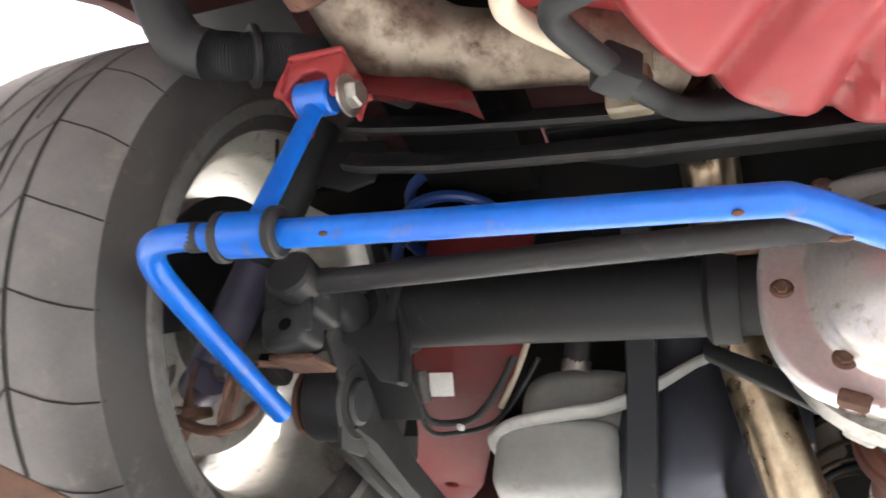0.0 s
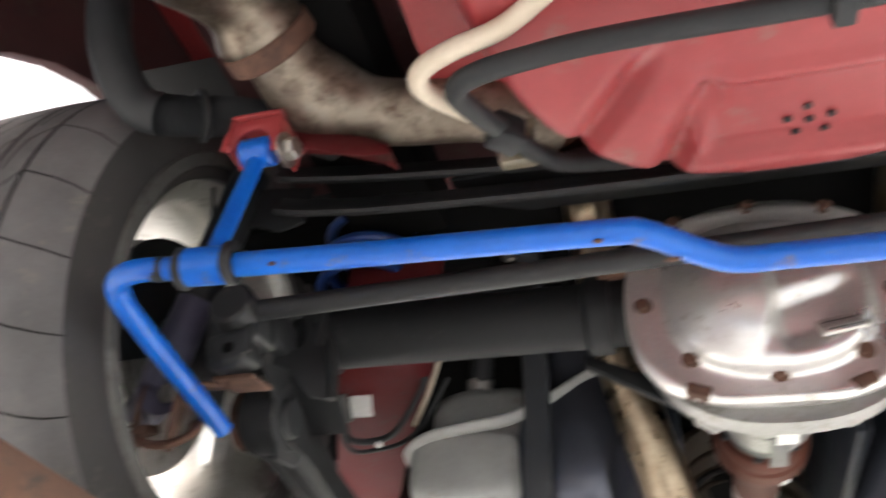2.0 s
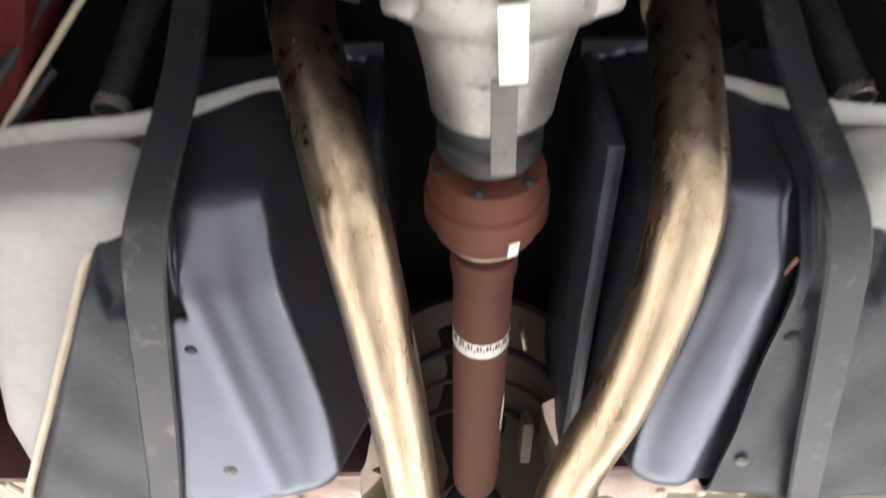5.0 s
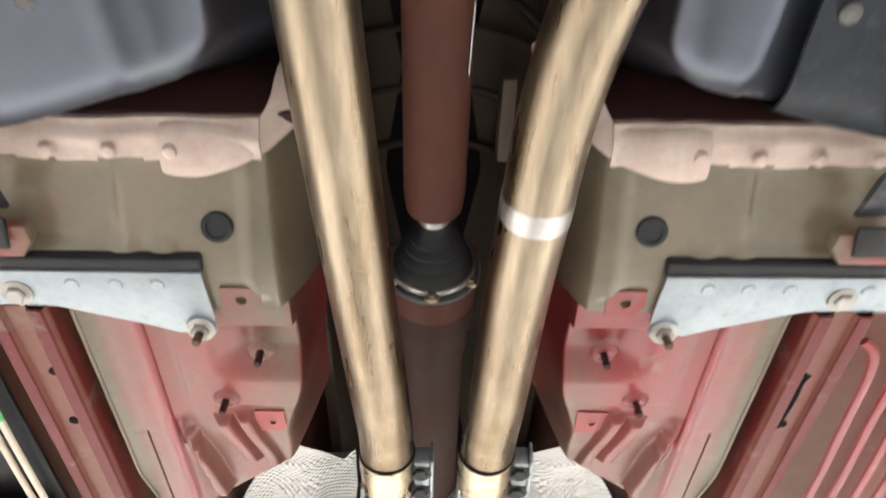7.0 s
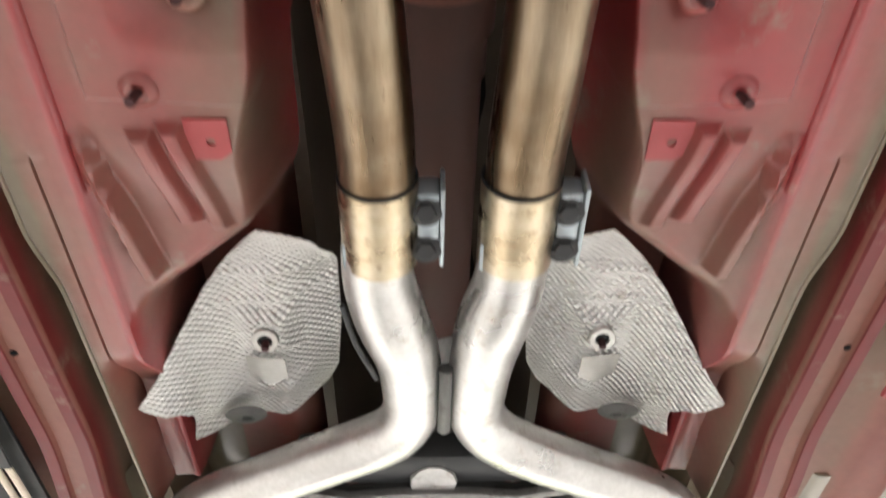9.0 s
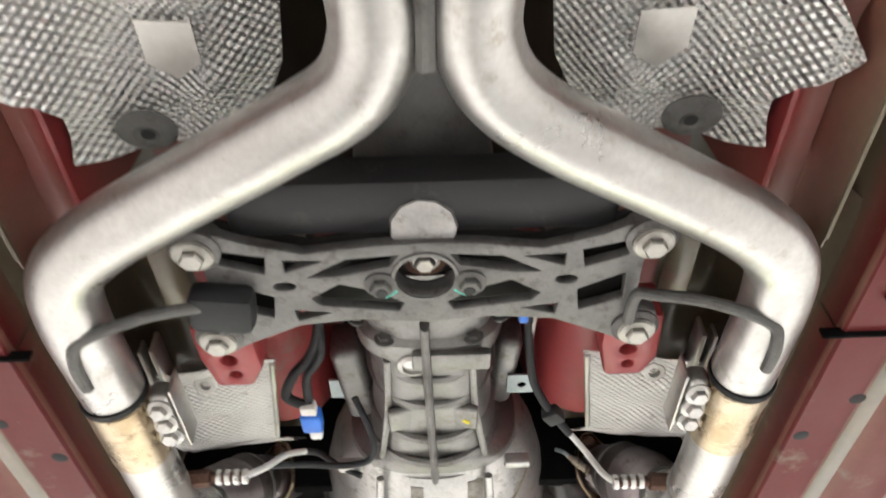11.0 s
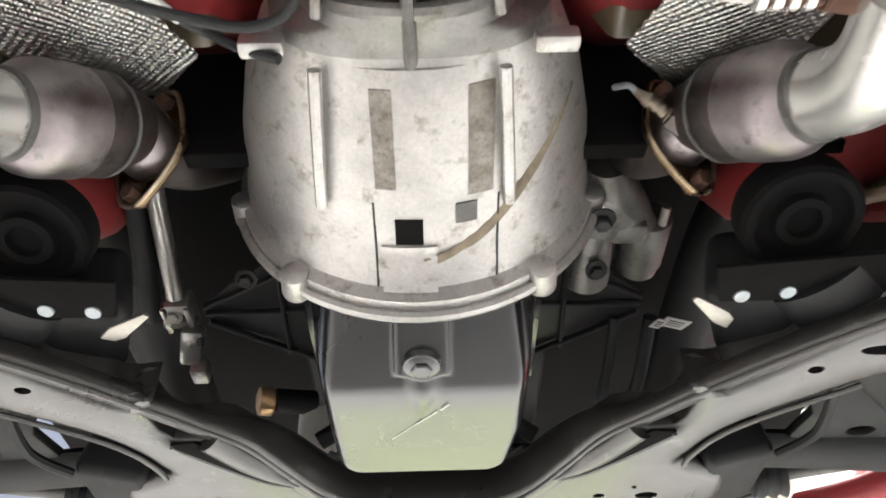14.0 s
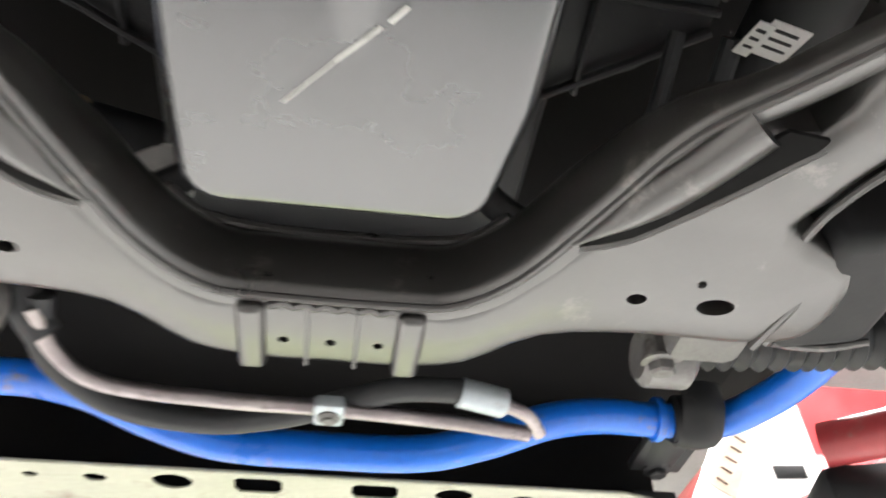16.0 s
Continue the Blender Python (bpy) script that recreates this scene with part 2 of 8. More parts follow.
def overspray(name, axis, scale, offset, stops, base=0.7, red=(0.25, 0.032, 0.034), coat=0.3, rough=0.33, spec=0.5):
    """Khaki primer under red overspray, heavy where it was sprayed and thin where the gun did not reach."""
    m = material(name, red, (0.158, 0.124, 0.084), rough, 0.0, 3.6, 0.05, 90, c3=(0.195, 0.075, 0.056), coat=coat * 0.7, spec=spec, dirt=0.14, dirt_c=(0.2, 0.15, 0.11))
    nt = m.node_tree
    tc = nt.nodes.new("ShaderNodeTexCoord")
    sep = nt.nodes.new("ShaderNodeSeparateXYZ")
    nt.links.new(tc.outputs["Object"], sep.inputs[0])
    ab = nt.nodes.new("ShaderNodeMath")
    ab.operation = "ABSOLUTE"
    nt.links.new(sep.outputs[axis], ab.inputs[0])
    place = nt.nodes.new("ShaderNodeMath")
    place.operation = "MULTIPLY_ADD"
    place.inputs[1].default_value, place.inputs[2].default_value = scale, offset
    nt.links.new(ab.outputs[0], place.inputs[0])
    band = nt.nodes.new("ShaderNodeValToRGB")
    el = band.color_ramp.elements
    el[0].position, el[1].position = stops[0][0], stops[-1][0]
    el[0].color, el[1].color = (*[stops[0][1]] * 3, 1), (*[stops[-1][1]] * 3, 1)
    for at, v in stops[1:-1]:
        e = el.new(at)
        e.color = (v, v, v, 1)
    nt.links.new(place.outputs[0], band.inputs[0])
    old = [n for n in nt.nodes if n.bl_idname == "ShaderNodeTexNoise" and n.inputs["Scale"].default_value < 5][0]
    ramp = [k.to_node for k in old.outputs[0].links if k.to_node.bl_idname == "ShaderNodeValToRGB"][0]
    mixv = nt.nodes.new("ShaderNodeMath")
    mixv.operation = "MULTIPLY_ADD"
    mixv.inputs[1].default_value = base
    nt.links.new(old.outputs[0], mixv.inputs[0])
    half = nt.nodes.new("ShaderNodeMath")
    half.operation = "MULTIPLY_ADD"
    half.inputs[1].default_value, half.inputs[2].default_value = 0.85, -0.4 * base
    nt.links.new(band.outputs[0], half.inputs[0])
    nt.links.new(half.outputs[0], mixv.inputs[2])
    nt.links.new(mixv.outputs[0], ramp.inputs[0])
    return m


RED = material("red_paint", (0.26, 0.026, 0.03), (0.34, 0.046, 0.048), 0.4, 0.0, 5, 0.05, 90, coat=0.15, dirt=0.15, dirt_c=(0.22, 0.1, 0.08))
# Dark red-brown, much darker than the body's red.
DARKRED = material("dark_red_brown", (0.036, 0.012, 0.013), (0.062, 0.021, 0.022), 0.55, 0.0, 6, 0.1, 120, dirt=0.2, spec=0.3)
FARRED = material("deep_red_paint", (0.13, 0.006, 0.008), (0.17, 0.01, 0.012), 0.3, 0.0, 5, 0.03, 90, coat=0.4)
PAN = overspray("overspray_red_on_tan_primer", 0, 1.0, 0.0, ((0.11, 0.12), (0.14, 0.25), (0.16, 0.55), (0.195, 0.48), (0.225, 0.38), (0.262, 0.46), (0.285, 0.5), (0.302, 0.46), (0.309, 0.34), (0.3145, 0.28), (0.32, 0.46), (0.336, 0.52), (0.354, 0.62), (0.366, 0.85), (0.385, 0.5), (0.42, 0.3)))
RAILSPRAY = overspray("overspray_red_on_side_rail", 2, 10.0, -15.7, ((0.0, 0.2), (0.14, 0.22), (0.165, 0.56), (0.225, 0.56), (0.25, 0.3), (0.4, 0.45), (0.7, 0.82)), 0.4, (0.12, 0.012, 0.013), 0.05, 0.45, 0.3)
TAN = material("khaki_primer", (0.125, 0.104, 0.066), (0.19, 0.152, 0.1), 0.27, 0.0, 5, 0.05, 100, c3=(0.152, 0.13, 0.085), coat=0.5, dirt=0.2, dirt_c=(0.2, 0.115, 0.095))
PINK = material("seam_sealer", (0.5, 0.385, 0.325), (0.64, 0.53, 0.465), 0.45, 0.0, 30, 0.3, 150)
RUBBER = material("tyre_rubber", (0.1, 0.097, 0.098), (0.165, 0.16, 0.16), 0.55, 0.0, 9, 0.25, 260, dirt=0.2, dirt_c=(0.2, 0.18, 0.155))
BLACK = material("black_paint", (0.006, 0.0066, 0.0075), (0.011, 0.0118, 0.013), 0.5, 0.0, 9, 0.12, 160, dirt=0.08, dirt_c=(0.026, 0.025, 0.024), spec=0.3)
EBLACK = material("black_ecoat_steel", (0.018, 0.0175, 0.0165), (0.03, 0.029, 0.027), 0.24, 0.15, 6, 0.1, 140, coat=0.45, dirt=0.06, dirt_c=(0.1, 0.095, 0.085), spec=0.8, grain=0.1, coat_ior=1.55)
GREYBLACK = material("dusty_black_steel", (0.015, 0.016, 0.0175), (0.025, 0.0255, 0.027), 0.45, 0.0, 12, 0.15, 150, dirt=0.15, dirt_c=(0.055, 0.049, 0.044), spec=0.4)
PLASTIC = material("tank_plastic", (0.068, 0.074, 0.094), (0.1, 0.107, 0.131), 0.27, 0.85, 4, 0.006, 70, rough2=0.36, spec=0.6, coat=0.15, grain=0.06)
STRAPM = material("grey_coated_strap", (0.01, 0.012, 0.016), (0.02, 0.023, 0.028), 0.34, 0.2, 9, 0.06, 140, dirt=0.2, dirt_c=(0.1, 0.1, 0.1))
PLASTIC.node_tree.nodes["Principled BSDF"].inputs["Specular Tint"].default_value = (0.8, 0.84, 1.0, 1)
HOSE = material("hose_rubber", (0.014, 0.015, 0.017), (0.028, 0.03, 0.032), 0.5, 0.0, 20, 0.1, 150, spec=0.35)
BLUE = material("blue_powder_coat", (0.002, 0.1, 0.5), (0.005, 0.14, 0.62), 0.26, 0.0, 9, 0.04, 120, coat=0.3, dirt=0.12, dirt_c=(0.14, 0.12, 0.08), spec=0.35)
# Near-black that stands for deep shade; also serves holes, joints and black rubber.
DEEP = material("deep_shade_matt_black", (0.004, 0.004, 0.0045), (0.008, 0.0078, 0.0075), 0.85, 0.0, 6, 0.2, 90, spec=0.1)
# Guard plastic again, mottled and darkened; the paler guard colour holds the reflection.
TANKSKIN = material("mottled_tank_plastic_shaded", (0.009, 0.012, 0.017), (0.024, 0.029, 0.038), 0.36, 0.1, 22, 0.04, 90, dirt=0.3, dirt_c=(0.04, 0.046, 0.056), spec=0.25)
# Olive primer darkened so its colour carries the shade inside the tunnel.
TUNNEL = material("shaded_tunnel_primer", (0.036, 0.026, 0.018), (0.065, 0.047, 0.033), 0.45, 0.0, 5, 0.1, 100, dirt=0.2, dirt_c=(0.05, 0.035, 0.025), spec=0.3)
XCAST = material("dull_cast_aluminium", (0.135, 0.133, 0.13), (0.235, 0.232, 0.226), 0.42, 0.55, 16, 0.35, 260, dirt=0.35, dirt_c=(0.07, 0.06, 0.05), grain=0.25)
DIRTCAST = material("soiled_cast_aluminium", (0.15, 0.135, 0.11), (0.34, 0.325, 0.3), 0.5, 0.6, 60, 0.4, 260, dirt=0.4, dirt_c=(0.1, 0.085, 0.06), grain=0.3)
# Tyre rubber darkened, as the inward side gets less light than the tread.
SIDEWALL = material("shaded_tyre_sidewall", (0.032, 0.03, 0.03), (0.05, 0.048, 0.047), 0.5, 0.0, 9, 0.15, 220, dirt=0.2, dirt_c=(0.09, 0.08, 0.07))
# Body red darkened to hold the shade that falls on the rails.
RAILRED = material("shaded_red_paint", (0.072, 0.009, 0.011), (0.106, 0.015, 0.016), 0.55, 0.0, 7, 0.08, 120, dirt=0.2, dirt_c=(0.07, 0.035, 0.03), spec=0.12)
BLUESPRING = material("blue_spring_paint", (0.01, 0.035, 0.16), (0.015, 0.06, 0.25), 0.35, 0.0, 9, 0.05)
SHOCK = material("dark_violet_shock_paint", (0.05, 0.048, 0.085), (0.08, 0.077, 0.12), 0.4, 0.1, 9, 0.05, 100, dirt=0.2)
RUST = material("rusty_iron", (0.07, 0.034, 0.023), (0.16, 0.085, 0.058), 0.75, 0.1, 40, 0.5, 200, dirt=0.3, dirt_c=(0.035, 0.02, 0.014))
RUSTBEAM = material("rusty_brown_steel", (0.11, 0.062, 0.044), (0.185, 0.105, 0.072), 0.8, 0.0, 16, 0.5, 120, dirt=0.4, dirt_c=(0.06, 0.055, 0.05))
SHAFT = material("shaft_rust_brown", (0.085, 0.028, 0.018), (0.12, 0.042, 0.028), 0.6, 0.0, 12, 0.15, 160, spec=0.3)
EXH = material("heat_tinted_stainless", (0.265, 0.205, 0.135), (0.40, 0.335, 0.245), 0.25, 1.0, 60, 0.006, 200, c3=(0.315, 0.255, 0.185), stretch=(1, 0.14, 1), dirt=0.03, dirt_c=(0.2, 0.15, 0.11), rough2=0.34, grain=0.25)
heat_stain(EXH, 0.72, 1.12, (0.5, 0.42, 0.34))
STEEL = material("brushed_stainless", (0.46, 0.45, 0.435), (0.66, 0.65, 0.63), 0.24, 0.85, 10, 0.006, 160, c3=(0.52, 0.51, 0.49), dirt=0.2, dirt_c=(0.34, 0.3, 0.25), rough2=0.4, grain=0.14)
STRAW = material("straw_tinted_stainless", (0.34, 0.26, 0.16), (0.56, 0.49, 0.38), 0.22, 1.0, 18, 0.01, 160, c3=(0.47, 0.39, 0.27), dirt=0.35, dirt_c=(0.2, 0.14, 0.09), rough2=0.36, grain=0.1)
CAT = material("heat_blued_steel", (0.2, 0.18, 0.18), (0.42, 0.385, 0.375), 0.32, 1.0, 12, 0.03, 150, c3=(0.29, 0.26, 0.27), dirt=0.25, dirt_c=(0.08, 0.07, 0.065))
# Shaft brown darkened; the tunnel's shadow on the front tube is in it.
SHAFTDARK = material("shaded_shaft_brown", (0.035, 0.014, 0.01), (0.055, 0.022, 0.016), 0.6, 0.0, 12, 0.15, 160, spec=0.3)
CATDARK = material("dark_heat_stained_steel", (0.09, 0.078, 0.074), (0.21, 0.19, 0.18), 0.36, 1.0, 12, 0.03, 150, c3=(0.14, 0.122, 0.118), dirt=0.25, dirt_c=(0.06, 0.05, 0.045))
# Pipe steel made paler to carry the elbow's bright reflection; also sensor rings.
POLISHED = material("brightened_stainless", (0.8, 0.795, 0.775), (0.93, 0.925, 0.9), 0.2, 0.75, 10, 0.004, 160, c3=(0.76, 0.755, 0.735), dirt=0.08, dirt_c=(0.5, 0.47, 0.4), rough2=0.32, grain=0.06)
MUFF = material("dirty_muffler_steel", (0.13, 0.1, 0.075), (0.42, 0.38, 0.32), 0.38, 0.85, 11, 0.3, 90, c3=(0.29, 0.25, 0.2), dirt=0.6, dirt_c=(0.08, 0.05, 0.034))
CAST = material("cast_aluminium", (0.4, 0.395, 0.385), (0.6, 0.595, 0.58), 0.36, 0.85, 14, 0.35, 260, dirt=0.3, dirt_c=(0.21, 0.185, 0.145), grain=0.25)
CASE = material("grey_gearbox_casting", (0.2, 0.197, 0.19), (0.35, 0.345, 0.335), 0.38, 0.85, 14, 0.35, 260, dirt=0.35, dirt_c=(0.14, 0.12, 0.095), grain=0.25)
CASTDARK = material("grey_cast_aluminium", (0.1, 0.1, 0.098), (0.18, 0.178, 0.17), 0.5, 0.5, 14, 0.35, 260, dirt=0.3, dirt_c=(0.07, 0.062, 0.055), grain=0.25)
COVER = material("cast_cover_aluminium", (0.76, 0.755, 0.735), (0.9, 0.89, 0.87), 0.24, 0.8, 12, 0.12, 260, dirt=0.15, dirt_c=(0.36, 0.32, 0.26))
ZINC = material("zinc_plate", (0.29, 0.335, 0.36), (0.4, 0.445, 0.47), 0.36, 0.6, 22, 0.06, 120, dirt=0.2, dirt_c=(0.28, 0.27, 0.25))
BOLT = material("plated_bolt", (0.3, 0.29, 0.265), (0.45, 0.435, 0.4), 0.32, 0.9, 40, 0.1)
RIM = material("dusty_alloy_rim", (0.55, 0.54, 0.5), (0.72, 0.71, 0.68), 0.3, 0.8, 9, 0.1, 130, dirt=0.25, dirt_c=(0.22, 0.2, 0.17))
WHITE = material("white_label", (0.72, 0.72, 0.7), (0.82, 0.82, 0.8), 0.5, 0.0, 30, 0.0)
WHITEPL = material("grey_white_shield", (0.27, 0.28, 0.275), (0.37, 0.375, 0.36), 0.42, 0.0, 5, 0.08, 100, dirt=0.15, dirt_c=(0.22, 0.19, 0.14))
CREAM = material("cream_tube", (0.55, 0.47, 0.36), (0.66, 0.58, 0.47), 0.4, 0.0, 20, 0.05)
TEALINK = material("teal_paint_mark", (0.05, 0.5, 0.4), (0.08, 0.6, 0.48), 0.5, 0.0)
BLUEPL = material("blue_connector_plastic", (0.02, 0.14, 0.6), (0.03, 0.2, 0.75), 0.4)
SHIELD = embossed("embossed_aluminium_shield")
FLAT = material("plain_aluminium_patch", (0.55, 0.54, 0.51), (0.68, 0.67, 0.64), 0.3, 1.0, 18, 0.05, 120)
BRASS = material("yellow_zinc_filter_can", (0.5, 0.33, 0.16), (0.62, 0.43, 0.24), 0.3, 0.9)
CONCRETE = material("shop_concrete", (0.4, 0.394, 0.38), (0.53, 0.522, 0.503), 0.5, 0.0, 1.2, 0.2, 40, c3=(0.47, 0.463, 0.447))
GREENFLOOR = material("pale_green_strip", (0.41, 0.45, 0.28), (0.5, 0.545, 0.36), 0.45, 0.0, 1.4, 0.15, 40)
WALL = material("shop_wall_paint", (0.62, 0.62, 0.6), (0.7, 0.7, 0.68), 0.7, 0.0, 2, 0.1, 40)
ROOFM = material("shop_roof_sheet", (0.55, 0.56, 0.56), (0.65, 0.65, 0.65), 0.6, 0.0, 2, 0.1, 40)
LAMPM = bpy.data.materials.new("lamp_tube")
LAMPM.use_nodes = True
LAMPM.node_tree.nodes["Principled BSDF"].inputs["Emission Color"].default_value = (0.92, 1.0, 0.82, 1)
LAMPM.node_tree.nodes["Principled BSDF"].inputs["Emission Strength"].default_value = 6.0


# ---- the shop: floor, roof over the car's nose, walls ahead ----
structure("ground", sheet([(-60, -60), (60, -60), (60, 60), (-60, 60)], [], 0.1, Matrix.Translation((0, 0, -0.1))), CONCRETE, "worn grey concrete floor running out of the bay", "floor")
# Unseen green strip, added so the oil pan's underside reflects green.
structure("green_reflection_strip", sheet([(-0.75, 4.7), (0.9, 4.7), (0.9, 11.8), (-0.75, 11.8)], [], 0.004), GREENFLOOR, "pale green strip added ahead of the car for the oil pan's reflection", "floor")
structure("ceiling", box((1.6, 3.6, 4.6), (9.2, 17.0, 0.12), 0.01), ROOFM, "pale sheet roof over the lift bay", "ceiling")
structure("wall_east", box((6.1, 3.6, 2.27), (0.15, 17.0, 4.53)), WALL, "plain painted workshop side wall", "wall")
structure("wall_north", box((1.6, 12.0, 2.27), (9.0, 0.15, 4.53)), WALL, "plain painted workshop end wall", "wall")


def ceiling_light(x, y, watts):
    t = thing("ceiling_light", (x, y, 4.5), "long fluorescent strip light under the roof", "ceiling light", "strip lights")
    part("housing", box((x, y, 4.515), (0.16, 1.5, 0.04), 0.008), WHITE, t)
    for dx in (-0.035, 0.035):
        part("lamp_tube", rod((x + dx, y - 0.72, 4.475), (x + dx, y + 0.72, 4.475), 0.014), LAMPM, t)
    lamp = new("strip_lamp", bpy.data.lights.new("strip_lamp", "AREA"))
    lamp.data.shape, lamp.data.size, lamp.data.size_y = "RECTANGLE", 0.2, 1.5
    lamp.data.energy, lamp.data.color = watts, (0.99, 0.98, 0.97)
    lamp.matrix_basis = pose(x, y, 4.44)


for lx, ly, w in ((-2.4, 1.4, 150), (2.4, 1.4, 150), (-1.3, 4.3, 600), (0.4, 4.3, 600), (2.1, 4.3, 600), (-2.4, -2.4, 130), (0.2, -3.2, 130), (2.4, -2.4, 130)):
    ceiling_light(lx, ly, w)

# ---- the car's shell ----
body = thing("car_body", (0, 1.2, 1.58), "red car body seen from below with overspray on its primer", "car body")


def base_z(a, y):
    """The floor inside its shoulder edge: a welded pad with a pocket for a stud, three ribs, and the drop towards the footwell."""
    z = 1.6115 + 0.012 * ss(1.08, 1.17, y) + 0.15 * ss(0.0, 0.1, y - 1.165 - 0.85 * max(a - 0.17, 0.0))
    pad = (1 - ss(1.036, 1.0405, y + 0.06 * (a - 0.28))) * (1 - ss(0.2825, 0.2845, a))
    z -= 0.0055 * pad * ss(0.862, 0.868, y)
    z += 0.021 * ss(0.903, 0.909, y) * (1 - ss(0.953, 0.999, y)) * (1 - ss(0.202, 0.25, a))
    for c, mid, half, w, h in ((0.2885, 1.155, 0.075, 0.004, 0.026), (0.2395, 1.122, 0.047, 0.0045, 0.013), (0.2125, 1.122, 0.054, 0.004, 0.013)):
        z -= h * bump_at(a, y, c - (y - mid) * 0.2, mid, w, half, 0.009)
    w = ss(0.99, 1.12, y)
    tun = 1 - ss(0.128 - 0.012 * w, 0.15 + 0.03 * w + 0.03 * ss(1.12, 1.4, y), a)
    return z + (1.86 - z) * tun



def edge_cols(y):
    """Section of the floor's outer band: slope, shoulder, seam and folded lip."""
    k = 0.371 - 0.0125 * ss(1.17, 1.25, y)
    seam = 0.005 * ss(1.09, 1.1, y) * ss(1.57, 1.565, y)
    cols = []
    for a in (0.284, 0.288, 0.292, 0.296, 0.3, 0.304, 0.308):
        z = base_z(a, y)
        cols.append((a, z + (1.609 - z) * ss(0.285, 0.311, a)))
    deep = 0.045 * ss(1.34, 1.45, y)
    cols += [(0.3105, 1.6035), (0.3135, 1.6025), (0.317, 1.6035), (0.321, 1.6055), (0.33, 1.605), (0.3425, 1.6045), (0.344, 1.6045 + seam), (0.3455, 1.6045), (k - 0.004, 1.6035), (k - 0.0008, 1.5995), (k + 0.0012, 1.6), (k + 0.003, 1.607), (k + 0.005, 1.66)]
    return [(a, z + deep * (1 - ss(0.344, 0.356, a))) for a, z in cols]


def rail_cols(y):
    """Section of the side rail: gutter, inner wall, flat bottom with a long recess, outer floor."""
    k = 0.371 - 0.0125 * ss(1.17, 1.25, y)
    r = 0.391 + 0.015 * ss(1.45, 1.65, y)
    slot = 0.0075 * ss(1.695, 1.68, y)
    drop = 0.0015 if y > 1.752 else 0.0
    cols = [(k + 0.005, 1.66), (r - 0.005, 1.662), (r - 0.0035, 1.645), (r - 0.002, 1.615), (r - 0.001, 1.592), (r, 1.586), (r + 0.0025, 1.583), (r + 0.006, 1.5832), (r + 0.016, 1.5835), (r + 0.019, 1.5835 + slot), (r + 0.041, 1.5835 + slot), (r + 0.044, 1.5835), (r + 0.054, 1.583), (r + 0.058, 1.5845), (r + 0.062, 1.598), (r + 0.067, 1.624), (0.52, 1.625), (0.54, 1.611), (0.6, 1.611), (0.62, 1.625), (0.66, 1.62), (0.69, 1.575), (0.78, 1.575)]
    return [(a, z - drop) for a, z in cols]


def floor_z(x, y):
    a = abs(x)
    if a < 0.284:
        return base_z(a, y)
    cols = edge_cols(y) + rail_cols(y)[1:]
    for (a0, z0), (a1, z1) in zip(cols, cols[1:]):
        if a0 <= a <= a1:
            return z0 + (z1 - z0) * (a - a0) / max(a1 - a0, 1e-6)
    return cols[-1][1]


def pressing(s, y0, y1, n, cols, thick=0.003):
    """Sheet metal with one section, drawn out along the car."""
    bm = bmesh.new()
    rows = []
    for j in range(n + 1):
        y = y0 + (y1 - y0) * j / n
        rows.append([bm.verts.new((s * a, y, z)) for a, z in cols(y)])
    for r0, r1 in zip(rows, rows[1:]):
        for i in range(len(r0) - 1):
            bm.faces.new((r0[i], r0[i + 1], r1[i + 1], r1[i]))
    geo = bmesh.ops.extrude_face_region(bm, geom=bm.faces[:])
    bmesh.ops.translate(bm, vec=(0, 0, thick), verts=[v for v in geo["geom"] if isinstance(v, bmesh.types.BMVert)])
    return bm


for s in (-1, 1):
    x0, x1 = sorted((s * 0.114, s * 0.2845))
    part("floor_pan", field(x0, x1, 0.859, 1.34, 120, 320, lambda x, y: base_z(abs(x), y), 0.004), PAN, body, "pressed floor, red overspray fading into khaki primer", angle=60)
    part("floor_pan", field(x0, x1, 1.34, 2.02, 60, 60, lambda x, y: base_z(abs(x), y), 0.004), PAN, body, "floor climbing towards the footwell", angle=60)
for s in (-1, 1):
    part("floor_edge", pressing(s, 0.859, 1.645, 140, edge_cols), PAN, body, "folded floor edge in khaki primer", angle=50)
    part("folded_lip", sweep([(s * (0.371 - 0.0125 * ss(1.17, 1.25, y)), y, 1.5992) for y in [0.87 + 0.0305 * k for k in range(26)]], 0.0024, 8, 2), TAN, body, "thin bright folded lip")
    part("side_rail", pressing(s, 0.859, 1.7505, 150, rail_cols), RAILSPRAY, body, "red side rail fading to khaki primer", angle=50)
    part("rail_extension", pressing(s, 1.7545, 2.19, 44, rail_cols), RAILSPRAY, body, "red rail extension beyond a joint", angle=50)


def heel_z(x, y):
    a = abs(x)
    z = 1.64 - 0.045 * ss(0.685, 0.83, y) + 0.004 * math.cos(x * 60) * (1 - ss(0.69, 0.72, y))
    z += 0.006 * bump_at(a, y, 0.36, 0.75, 0.05, 0.03, 0.015)
    z -= 0.004 * bump_at(a, y, 0.176, 0.78, 0.002, 0.06, 0.012)
    for c in (0.262, 0.3):
        z -= 0.0035 * bump_at(a, y, c, 0.79, 0.006, 0.004, 0.008)
    side = min(max((0.158 - a) / 0.036, 0.0), 1.0)
    return z + 0.07 * side * (0.6 + 0.4 * side) + 0.15 * ss(0.126, 0.112, a)



